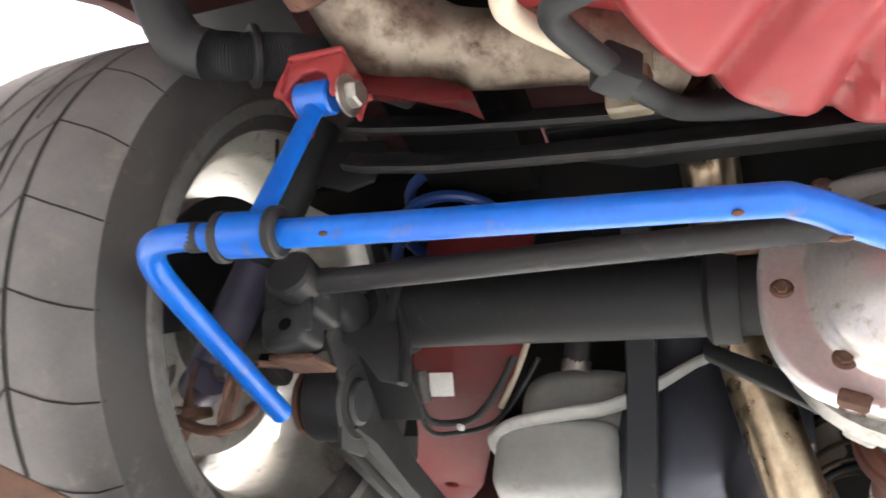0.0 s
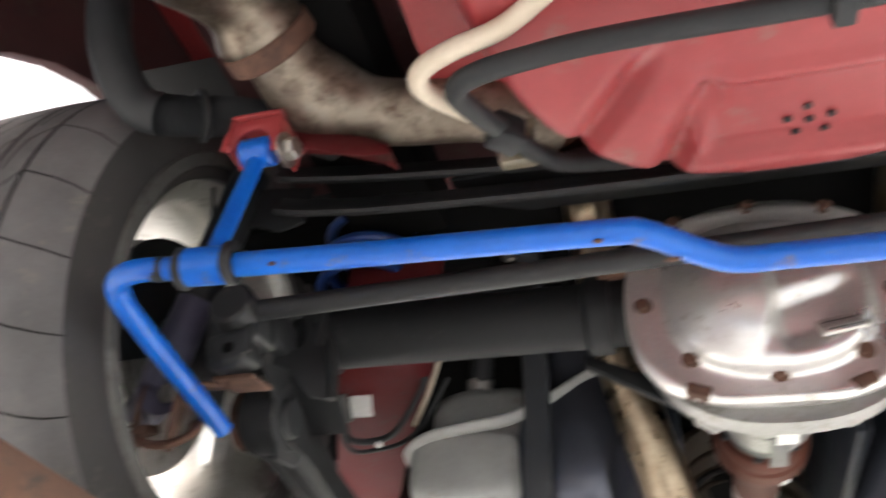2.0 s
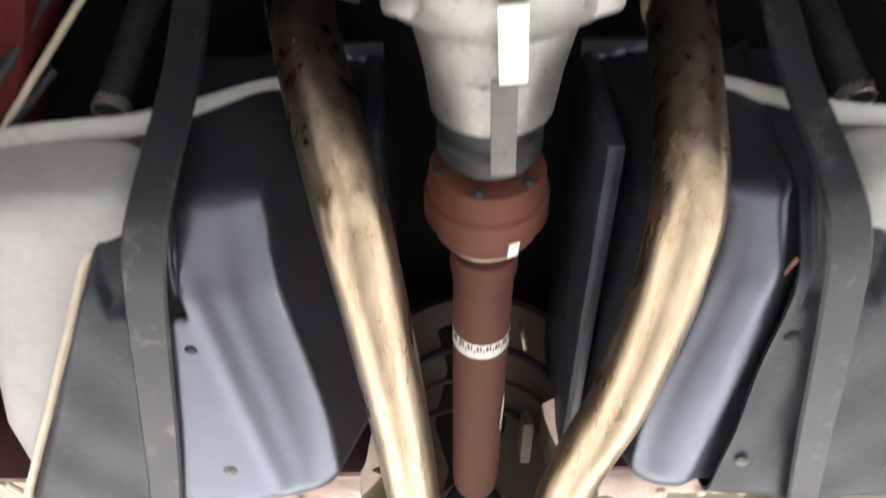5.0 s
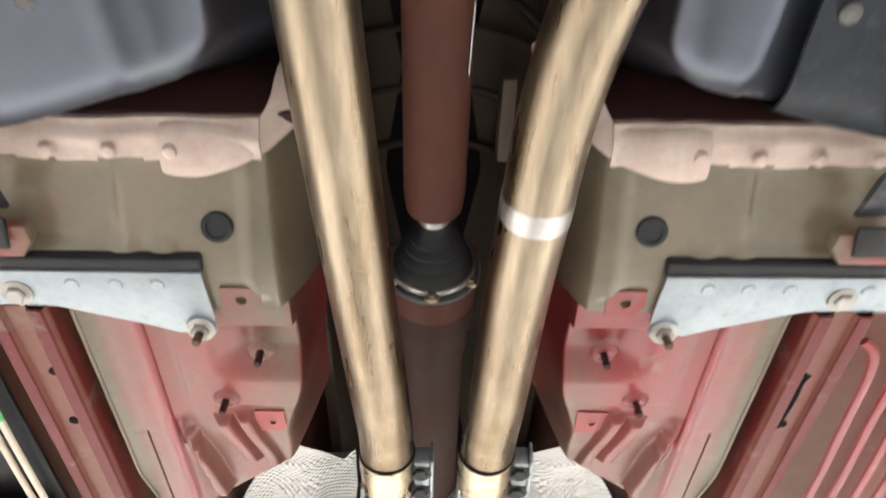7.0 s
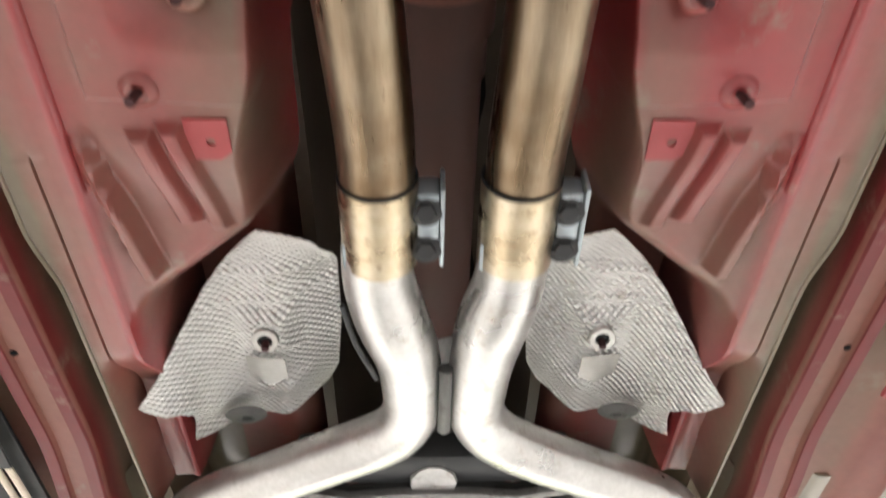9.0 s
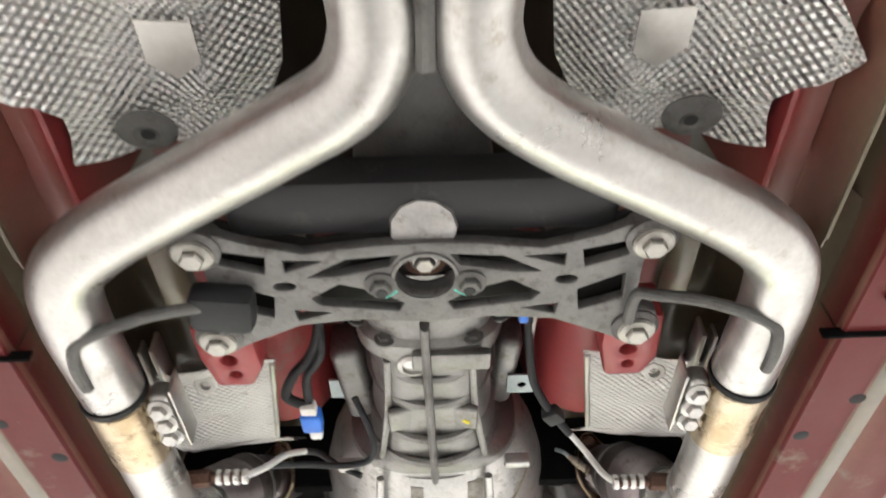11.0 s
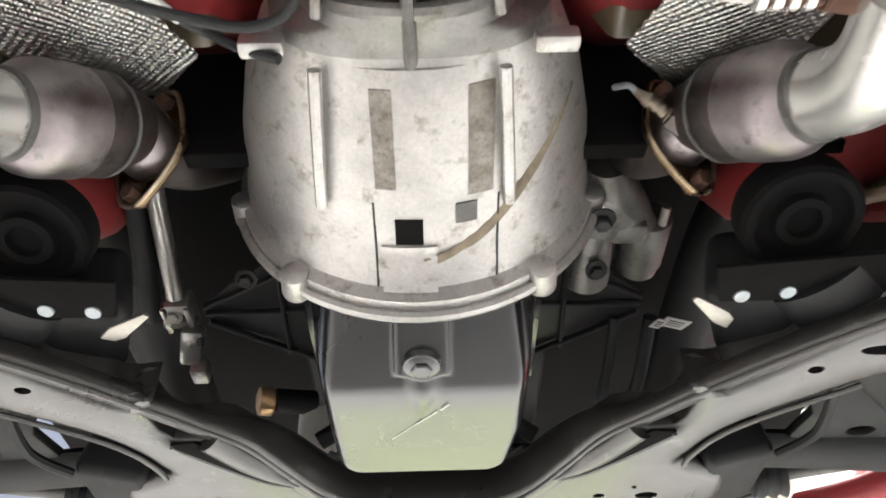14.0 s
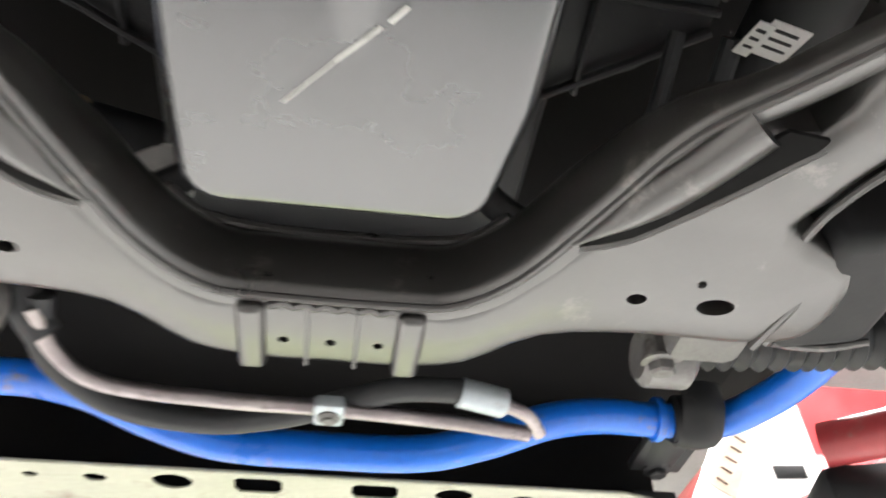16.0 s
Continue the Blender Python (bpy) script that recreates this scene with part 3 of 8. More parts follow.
part("heel_panel", field(-0.78, 0.78, 0.69, 0.864, 300, 40, heel_z, 0.004, lambda x, y: abs(x) > 0.108), TAN, body, "khaki-primed panel ahead of the fuel tank", angle=60)
for s in (-1, 1):
    u0, u1 = sorted((s * 0.16, s * 0.78))
    flat_lip = field(u0, u1, 0.668, 0.712, 150, 14, lambda x, y: 1.631 + 0.0025 * noise.noise((x * 40, y * 60, 2.0)) + 0.004 * noise.noise((x * 11, y * 30, 5.0)) + 0.012 * ss(0.684, 0.668, y), 0.006, lambda x, y: y < 0.704 + 0.006 * noise.noise((x * 26, 0.0, 1.0)))
    corner = sweep([(s * 0.106, 0.63, 1.735), (s * 0.124, 0.652, 1.69), (s * 0.14, 0.67, 1.658), (s * 0.165, 0.686, 1.638), (s * 0.21, 0.693, 1.632), (s * 0.25, 0.694, 1.632)], lambda t: 0.02 + 0.006 * math.sin(9 * t), 12, 8, flat=0.32)
    lip = join(flat_lip, corner)
    lip_ob = part("seam", lip, PINK, body, "pinkish seam sealer along the pressed edge")
    for k in range(5):
        x = s * (0.24 + 0.055 * k)
        part("sealer_lump", lathe([(0.001, 0), (0.008, 0.001), (0.006, 0.007), (0.001, 0.009)], (x, 0.692, 1.628), (x, 0.69, 1.6), 10), PINK, lip_ob)
    plug = part("plug", lathe([(0.0155, 0), (0.0155, 0.003), (0.014, 0.0045), (0.0105, 0.0045), (0.01, 0.003), (0.001, 0.003)], (s * 0.208, 0.77, heel_z(0.208, 0.77) + 0.001), (s * 0.208, 0.77 - 0.042, heel_z(0.208, 0.77) - 0.09), 24), HOSE, body, "black rubber plug")
    # studs with nuts in the floor
    for x, y, z in ((0.19, 0.95, 1.612), (0.239, 1.029, 1.605)):
        part("stud_collar", lathe([(0.016, 0), (0.013, 0.004), (0.009, 0.006), (0.006, 0.004)], (s * x, y, z + 0.001), (s * x, y, z - 0.1), 20), PAN, body)
        part("stud", rod((s * x, y, z), (s * x, y - 0.004, z - 0.024), 0.0042, 10), DARKRED, body, "dark threaded stud")
    part("tab", sheet([(-0.018, -0.02), (0.018, -0.02), (0.018, 0.012), (0.008, 0.02), (-0.018, 0.02)], [circle(0.002, 0.002, 0.004)], 0.002, pose(s * 0.194, 1.078, 1.609, 0, 0, 0)), RED, body, "red tab with a hole")
    part("tab", sheet([(-0.02, -0.014), (0.02, -0.014), (0.02, 0.006), (0.01, 0.018), (-0.02, 0.018)], [circle(0.0, 0.002, 0.0055)], 0.002, pose(s * 0.193, 0.846, 1.5905, -6)), PAN, body, "primed tab with a hole")
    # rail holes
    for x, y, r in ((0.412, 0.962, 0.006), (0.416, 1.052, 0.006), (0.429, 1.325, 0.004)):
        part("rail_hole", lathe([(r, 0), (r, 0.002), (0.0005, 0.0022)], (s * x, y, floor_z(x, y) + 0.0005), (s * x, y, 1.5), 16), DEEP, body, "dark hole in the rail")
    # rear roof of the tank bay, sides, rails
    rail = [(0.384, -0.05), (0.43, 0.08), (0.499, 0.227), (0.56, 0.36), (0.61, 0.48), (0.78, 0.72), (0.83, 0.66), (0.72, 0.45), (0.66, 0.30), (0.588, 0.096), (0.52, -0.05)]
    rail = [(s * x, y) for x, y in rail]
    part("frame_rail", sheet(rail, [circle(s * 0.665, 0.475, 0.011, 14, 0.008)], 0.12, Matrix(((1, 0, 0, 0), (0, 1, 0, 0), (0, -0.1, 1, 1.757), (0, 0, 0, 1))), 0.006), RAILRED, body, "dark red frame rail over the axle")
    up = [(s * 0.384, -0.52), (s * 0.52, -0.52), (s * 0.52, -0.045), (s * 0.384, -0.045)]
    # Upper rail lies in shade, so the shade is put into its colour.
    part("upper_rail", sheet(up, [], 0.08, Matrix.Translation((0, 0, 1.9)), 0.006), DEEP, body, "upper rail, near-black for the shade it lies in")
    part("side_sill", box((s * 0.83, 1.35, 1.64), (0.1, 1.5, 0.12), 0.02), RED, body, "red painted sill")
    # rear quarter with its wheel arch
    arch = [(-1.15, 1.75), (-0.47, 1.75)] + [(-0.065 - 0.42 * math.cos(a), 1.75 + 0.42 * math.sin(a)) for a in [math.pi * k / 16 for k in range(0, 17)]] + [(0.62, 1.70), (0.62, 2.4), (-1.15, 2.4)]
    q = sheet([(y, z) for y, z in arch], [], 0.03, None, 0.004)
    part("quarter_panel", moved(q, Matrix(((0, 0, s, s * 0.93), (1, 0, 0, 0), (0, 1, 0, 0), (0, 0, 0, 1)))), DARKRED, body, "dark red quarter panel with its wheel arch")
    liner = bmesh.new()
    prev = None
    for k in range(6, 17):
        a = math.pi * k / 16
        y, z = -0.065 - 0.425 * math.cos(a), 1.75 + 0.425 * math.sin(a)
        cur = [liner.verts.new((s * x, y, z)) for x in (0.66, 0.928)]
        if prev:
            liner.faces.new((prev[0], prev[1], cur[1], cur[0]))
        prev = cur
    part("wheel_liner", liner, BLACK, body)
# Shade above the tank is painted as a near-black panel.
part("tank_bay_roof", box((0, 0.33, 1.94), (1.9, 0.78, 0.03), 0.005), DEEP, body, "panel above the tank, near-black for shade")
for s in (-1, 1):
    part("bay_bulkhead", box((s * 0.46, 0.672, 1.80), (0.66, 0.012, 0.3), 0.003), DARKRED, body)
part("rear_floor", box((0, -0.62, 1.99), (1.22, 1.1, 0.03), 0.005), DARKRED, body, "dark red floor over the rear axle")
# Unseen slab over the whole car, added to keep light from above out.
part("overhead_light_block", box((0, 1.0, 2.42), (1.9, 4.6, 0.04), 0.01), RED, body)
# Near-black sheets carry the shade of the tunnel and engine bay.
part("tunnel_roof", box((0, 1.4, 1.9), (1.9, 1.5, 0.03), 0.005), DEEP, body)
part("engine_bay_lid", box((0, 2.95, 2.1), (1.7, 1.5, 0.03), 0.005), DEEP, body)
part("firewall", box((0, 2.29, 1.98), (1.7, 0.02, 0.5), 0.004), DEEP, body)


def well_z(x, y):
    u, v = (x - 0.02) / 0.265, (y + 0.60) / 0.325
    d = (abs(u) ** 2.6 + abs(v) ** 2.6) ** (1 / 2.6)
    z = 1.706 + 0.16 * ss(0.9, 1.12, d) ** 1.2
    a = math.atan2(y + 0.60, x - 0.02)
    if d < 1.02:
        for k in (0.93, 1.21, 1.93, 2.21):
            z += 0.016 * math.exp(-((a - k) * d * 0.3 / 0.01) ** 2) * ss(0.5, 0.7, d)
        z += 0.01 * bump_at(x, y, 0.03, -0.368, 0.076, 0.03, 0.012) - 0.004 * (bump_at(x, y, 0.03, -0.366, 0.096, 0.048, 0.012) - bump_at(x, y, 0.03, -0.368, 0.08, 0.034, 0.012))
    return z


arch_secs = []
for y in (0.6, 0.75, 0.9, 1.05, 1.2, 1.35, 1.5, 1.65, 1.8):
    ring_in = [(0.139 * math.cos(a), y, 1.765 + 0.13 * math.sin(a) + 0.004 * math.cos(y * 21)) for a in [math.pi * k / 14 for k in range(15)]]
    ring_out = [(0.155 * math.cos(a), y, 1.765 + 0.145 * math.sin(a)) for a in [math.pi * k / 14 for k in range(14, -1, -1)]]
    arch_secs.append(ring_in + ring_out)
part("tunnel", loft(arch_secs), TUNNEL, body, "olive-primed tunnel above the driveshaft, darkened for its shade", angle=50)
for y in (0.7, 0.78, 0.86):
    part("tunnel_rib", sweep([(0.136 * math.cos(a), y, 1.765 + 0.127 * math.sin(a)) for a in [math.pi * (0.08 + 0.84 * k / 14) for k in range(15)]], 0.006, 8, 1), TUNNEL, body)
well = part("spare_well", field(-0.32, 0.36, -1.0, -0.25, 110, 120, well_z, 0.004), RED, body, "red pressed spare wheel well", angle=60)
for dx, dy in ((0, 0), (0.017, -0.003), (-0.017, -0.003), (-0.01, 0.013), (0.013, 0.013), (-0.002, -0.015)):
    part("drain_hole", lathe([(0.0036, 0), (0.0036, 0.0012), (0.0004, 0.0016)], (0.028 + dx, -0.35 + dy, 1.7145), (0.028 + dx, -0.35 + dy, 1.6), 12), BLACK, well)

# ---- rear wheel ----
AY, AZ = -0.065, 1.725
tyre_p = [(0.228, 0.0), (0.236, -0.008), (0.252, -0.012), (0.29, -0.016), (0.318, -0.010), (0.333, 0.004), (0.341, 0.022), (0.345, 0.05), (0.347, 0.135), (0.345, 0.22), (0.341, 0.248), (0.333, 0.266), (0.318, 0.28), (0.29, 0.286), (0.252, 0.282), (0.228, 0.27), (0.225, 0.2), (0.225, 0.05)]
wheel = part("rear_wheel", lathe([(0.24, -0.004), (0.243, 0.004), (0.236, 0.014), (0.228, 0.02), (0.214, 0.03), (0.206, 0.06), (0.206, 0.2), (0.228, 0.26), (0.238, 0.27), (0.234, 0.272), (0.22, 0.255), (0.2, 0.2), (0.2, 0.06), (0.209, 0.028), (0.226, 0.012), (0.234, -0.002), (0.24, -0.004)], (-0.668, AY, AZ), (-1.0, AY, AZ), 72, False), RIM, body, "dusty silver alloy rim with a black tyre")
tyre = part("tyre", lathe(tyre_p[4:] + [tyre_p[0]], (-0.668, AY, AZ), (-1.0, AY, AZ), 96, False), RUBBER, wheel, "worn grey tread of the tyre")
part("sidewall", lathe(tyre_p[:5] + [(0.3, 0.03), (0.24, 0.03), tyre_p[0]], (-0.668, AY, AZ), (-1.0, AY, AZ), 96, False), SIDEWALL, wheel, "tyre sidewall, rubber darkened for its shaded side")


def groove_strip(pts, w):
    """A dark tread groove on the tyre's face: angle and way across in metres."""
    bm = bmesh.new()
    prev = None
    n = 10
    for i in range(len(pts) - 1):
        for k in range(n + (i == len(pts) - 2)):
            t = k / n
            a, h = pts[i][0] + (pts[i + 1][0] - pts[i][0]) * t, pts[i][1] + (pts[i + 1][1] - pts[i][1]) * t
            da, dh = pts[i + 1][0] - pts[i][0], pts[i + 1][1] - pts[i][1]
            ln = math.hypot(da * 0.345, dh)
            na, nh = -dh / ln / 0.345, da * 0.345 / ln
            row = []
            for sgn in (-1, 1):
                hh, aa = h + sgn * nh * w, a + sgn * na * w
                r = np.interp(hh, [-0.016, -0.010, 0.004, 0.022, 0.05, 0.135, 0.22, 0.248], [0.29, 0.318, 0.333, 0.341, 0.345, 0.347, 0.345, 0.341]) + 0.0006
                row.append(bm.verts.new((-0.668 - hh, AY - r * math.cos(aa), AZ + r * math.sin(aa))))
            if prev:
                bm.faces.new((prev[0], prev[1], row[1], row[0]))
            prev = row
    return bm


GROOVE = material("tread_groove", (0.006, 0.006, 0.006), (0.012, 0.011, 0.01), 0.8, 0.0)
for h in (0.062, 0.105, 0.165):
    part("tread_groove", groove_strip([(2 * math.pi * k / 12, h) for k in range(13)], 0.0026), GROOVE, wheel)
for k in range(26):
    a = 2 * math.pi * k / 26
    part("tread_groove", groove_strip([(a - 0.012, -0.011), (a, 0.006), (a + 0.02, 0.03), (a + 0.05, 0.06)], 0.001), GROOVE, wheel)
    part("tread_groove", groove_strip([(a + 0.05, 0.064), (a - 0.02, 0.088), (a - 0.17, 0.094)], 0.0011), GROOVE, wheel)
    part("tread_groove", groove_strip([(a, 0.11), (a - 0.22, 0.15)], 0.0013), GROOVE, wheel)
for k in range(5):
    a = 2 * math.pi * k / 5 + 0.35
    spoke = box((0, 0, 0.13), (0.024, 0.075, 0.17), 0.008)
    part("spoke", moved(spoke, Matrix.Translation((-0.9, AY, AZ)) @ Matrix.Rotation(a, 4, "X")), RIM, wheel)
part("hub", rod((-0.86, AY, AZ), (-0.92, AY, AZ), 0.065, 32), RIM, wheel)
part("rim_lip", ring((-0.668 + 0.016, AY, AZ), (-0.668 + 0.004, AY, AZ), 0.262, 0.244, 72), CASTDARK, wheel, "dull rim edge")
brake = thing("rear_brake", (-0.78, AY, AZ), "dark brake disc with its backing plate", "brake")
shield_arc = [math.radians(75 + 140 * k / 24) for k in range(25)]
dust = [(0.158 * math.cos(a), 0.158 * math.sin(a)) for a in shield_arc] + [(0.05 * math.cos(a), 0.05 * math.sin(a)) for a in shield_arc[::-1]]
part("dust_shield", moved(sheet(dust, [], 0.004, None, 0.001), Matrix(((0, 0, 1, -0.757), (1, 0, 0, AY), (0, 1, 0, AZ), (0, 0, 0, 1)))), BLACK, brake, "black dust shield round part of the disc")
part("disc_hat", lathe([(0.05, 0), (0.075, 0.004), (0.078, 0.05), (0.05, 0.054)], (-0.76, AY, AZ), (-1, AY, AZ), 36), CASTDARK, brake)
part("brake_disc", lathe([(0.03, 0), (0.16, 0), (0.16, 0.02), (0.03, 0.02)], (-0.785, AY, AZ), (-1, AY, AZ), 48), RIM, brake, "bare machined brake disc")
part("caliper", box((-0.79, AY + 0.13, AZ + 0.05), (0.06, 0.06, 0.13), 0.012), GREYBLACK, brake)

# ---- rear axle ----
axle = thing("rear_axle", (0, AY, 1.58), "black solid rear axle with a bare aluminium differential cover", "rear axle")
for s in (-1, 1):
    tube = part("axle_tube", lathe([(0.039, 0), (0.039, 0.52), (0.043, 0.522), (0.043, 0.56), (0.04, 0.565), (0.038, 0.66)], (s * 0.12, AY, AZ), (s * 1, AY, AZ), 32), BLACK, axle, "black axle tube")
    part("tube_collar", lathe([(0.046, 0), (0.047, 0.004), (0.047, 0.026), (0.043, 0.03), (0.04, 0.032)], (s * 0.165, AY, AZ), (s * 1, AY, AZ), 32), BLACK, tube)
    # webs running from the carrier to the tube
    web = sheet([(0, 0.0), (0.1, 0.06), (0.1, 0.078), (0, 0.03)], [], 0.012, None, 0.003)
    part("carrier_rib", moved(web, Matrix(((s, 0, 0, s * 0.105), (0, 0, 1, -0.02), (0, 1, 0, 1.625), (0, 0, 0, 1)))), BLACK, axle)
    part("tube_boss", box((s * 0.155, AY - 0.045, AZ + 0.035), (0.045, 0.02, 0.03), 0.006), RUST, axle, "rust-brown boss")


def carrier_sec(y, r, p, dz=0.0, sx=1.0):
    return oval(y, 0, AZ - 0.025 + dz, r * sx, r, p, 48)


part("carrier", loft([carrier_sec(-0.1, 0.139, 2.4), carrier_sec(-0.075, 0.14, 2.4), carrier_sec(-0.06, 0.122, 2.6), carrier_sec(-0.03, 0.108, 2.8, -0.002), carrier_sec(0.005, 0.092, 2.6, -0.008), carrier_sec(0.02, 0.072, 2.2, -0.016), carrier_sec(0.07, 0.06, 2.0, -0.025), carrier_sec(0.11, 0.055, 2.0, -0.025)]), CASE, axle, "rough grey cast carrier")
CC = (-0.0035, AZ - 0.025)


def cover_y(x, z):
    """How far the cover's face stands back: a dome with a large left lobe, a step down, a small right lobe and a flat for the badge."""
    u, v = (x - CC[0]) / 0.106, (z - CC[1]) / 0.098
    d = (abs(u) ** 2.5 + abs(v) ** 2.5) ** (1 / 2.5)
    out = 0.008 * (1 - ss(0.9, 1.0, d)) + 0.026 * math.sqrt(max(1 - (d / 0.94) ** 2, 0))
    inside = 1 - ss(0.55, 0.9, d)
    out += 0.011 * (1 - ss(-0.01, 0.006, x)) * math.exp(-((x + 0.035) / 0.055) ** 2 - ((z - 1.70) / 0.06) ** 2) * inside
    low = ss(0.0, 0.012, x - 0.35 * (z - 1.69)) * (1 - ss(1.668, 1.69, z - 0.35 * x))
    out -= 0.010 * ss(-0.004, 0.01, x) * inside + 0.010 * low * inside
    return -0.113 - out


face = bmesh.new()
nx, nz = 92, 84
grid = [[None] * (nz + 1) for _ in range(nx + 1)]
for i in range(nx + 1):
    for j in range(nz + 1):
        a, b = 2 * i / nx - 1, 2 * j / nz - 1
        px, pz = a * math.sqrt(1 - b * b / 2), b * math.sqrt(1 - a * a / 2)
        rr = math.hypot(px, pz)
        k = 1.0 if rr < 1e-6 else rr / (abs(px) ** 2.5 + abs(pz) ** 2.5) ** (1 / 2.5)
        x, z = CC[0] + 0.1065 * px * k, CC[1] + 0.0985 * pz * k
        grid[i][j] = face.verts.new((x, cover_y(x, z), z))
for i in range(nx):
    for j in range(nz):
        face.faces.new((grid[i][j], grid[i + 1][j], grid[i + 1][j + 1], grid[i][j + 1]))
flange = loft([oval(-0.098, *CC, 0.144, 0.122, 2.7, 64), oval(-0.106, *CC, 0.145, 0.123, 2.7, 64), oval(-0.115, *CC, 0.143, 0.121, 2.7, 64), oval(-0.1165, *CC, 0.139, 0.117, 2.7, 64), oval(-0.114, *CC, 0.135, 0.113, 2.6, 64), oval(-0.113, *CC, 0.106, 0.098, 2.5, 64)], False)
cover = part("diff_cover", join(flange, face), COVER, axle, "bare cast aluminium cover with bolts round its flange", angle=60)
badge = part("cover_badge", box((0.06, -0.1305, 1.6475), (0.05, 0.006, 0.019), 0.0028, (-8, -16, 12), 3), RIM, cover, "raised badge with a pale border")
part("badge_field", box((0.0602, -0.1337, 1.6473), (0.041, 0.001, 0.0105), 0.0004, (-8, -16, 12)), CASTDARK, badge)
for k in range(4):
    part("badge_bar", box((0.046 + 0.0092 * k, -0.1375 + 0.0019 * k, 1.6432 + 0.0026 * k), (0.0058, 0.001, 0.0072), 0.0004, (-8, -16, 12)), RIM, badge)
part("cover_lip", sweep([(-0.066, -0.113, 1.5835), (-0.04, -0.115, 1.5795), (0.035, -0.115, 1.5795), (0.06, -0.113, 1.583)], 0.0065, 12, 4, flat=0.7), COVER, cover)
for x, z in ((-0.128, 1.70), (0.121, 1.697), (-0.085, 1.63), (0.077, 1.627), (-0.004, 1.608), (-0.13, 1.775), (0.12, 1.768), (-0.085, 1.81), (0.075, 1.81), (-0.004, 1.822)):
    b = bolt((x, -0.1125, z), (0, -1, 0), 0.0068, 0.006, RUST, cover, "cover_bolt", "rust-brown bolt")
for s in (-1, 1):
    part("cast_pad", box((-0.006 + s * 0.076, -0.108, 1.594), (0.026, 0.02, 0.014), 0.004, (0, s * -20, 0)), RUST, axle, "rust-brown cast pad")
    part("carrier_lug", box((s * 0.07, -0.02, 1.61), (0.03, 0.02, 0.03), 0.006, (0, s * -30, 0)), CASE, axle)
part("pinion_nose", lathe([(0.062, 0), (0.055, 0.05), (0.046, 0.055), (0.044, 0.09), (0.05, 0.095), (0.05, 0.115), (0.03, 0.12)], (0, 0.05, 1.675), (0, 1, 1.675 + 0.12), 32), GREYBLACK, axle)
part("axle_tag", box((0.008, 0.012, 1.596), (0.022, 0.075, 0.0015), 0, (14, 0, -4)), WHITE, axle, "white paper label on the carrier's nose")
part("nose_strip", box((0.006, 0.1, 1.618), (0.022, 0.1, 0.004), 0.001, (4, 0, -2)), CASTDARK, axle)
# brackets at the left end
for s in (-1, 1):
    part("damper_block", join(box((s * 0.568, -0.185, 1.672), (0.056, 0.05, 0.05), 0.007, (10, s * 4, s * 4), 3), box((s * 0.572, -0.19, 1.637), (0.05, 0.044, 0.042), 0.009, (14, s * 10, s * 4), 3), box((s * 0.57, -0.21, 1.652), (0.054, 0.006, 0.06), 0.0025, (8, s * 8, s * 2)), box((s * 0.59, -0.185, 1.697), (0.04, 0.03, 0.014), 0.005), box((s * 0.572, -0.13, 1.70), (0.05, 0.09, 0.05), 0.012, (0, 0, 0), 3)), GREYBLACK, axle, "dusty black panhard bracket")
    part("hole", lathe([(0.007, 0), (0.006, 0.001), (0.001, 0.0012)], (s * 0.566, -0.2135, 1.63), (s * 0.56, -1, 1.6), 14), DEEP, axle)
    face = sheet([(-0.06, 0.0), (-0.052, 0.022), (0.02, 0.02), (0.044, -0.026), (0.056, -0.07), (0.058, -0.1), (0.034, -0.098), (0.004, -0.066), (-0.012, -0.06), (-0.046, -0.056)], [circle(0.006, -0.014, 0.0105, 18, 0.024)], 0.006, Matrix(((-s, 0, 0, s * 0.552), (0.35, 0, 1, -0.112), (0, 1, 0, 1.724), (0, 0, 0, 1))), 0.0022)
    part("face_plate", face, GREYBLACK, axle, "pressed bracket face with an oval hole")
    part("plate_fold", sweep([(s * (0.552 - x), -0.113 + 0.35 * x, 1.724 + z) for x, z in ((0.024, 0.018), (0.046, -0.026), (0.057, -0.07), (0.059, -0.1))], 0.006, 8, 4), GREYBLACK, axle)
    br = sheet([(-0.11, 0.02), (-0.06, 0.06), (0.05, 0.06), (0.07, -0.02), (0.03, -0.13), (-0.02, -0.14), (-0.05, -0.08), (-0.1, -0.05)], [circle(-0.02, 0.02, 0.02, 20, 0.026)], 0.006, None, 0.001)
    part("arm_bracket", moved(br, Matrix(((0, 0, s, s * 0.563), (1, 0, 0, AY + 0.02), (0, 1, 0, AZ - 0.02), (0, 0, 0, 1)))), GREYBLACK, axle, "pressed bracket for the lower arm")
    part("bracket_web", box((s * 0.538, AY + 0.03, AZ - 0.075), (0.06, 0.09, 0.008), 0.003, (-30, 0, 0)), BLACK, axle)
    part("rust_strip", box((s * 0.575, -0.155, 1.618), (0.05, 0.05, 0.006), 0.002, (10, 0, 0)), RUST, axle, "rusty strip under the bracket")
    part("collar", lathe([(0.041, 0), (0.046, 0.002), (0.046, 0.009), (0.041, 0.011)], (s * 0.512, AY, AZ), (s * 1, AY, AZ), 28), GREYBLACK, axle)
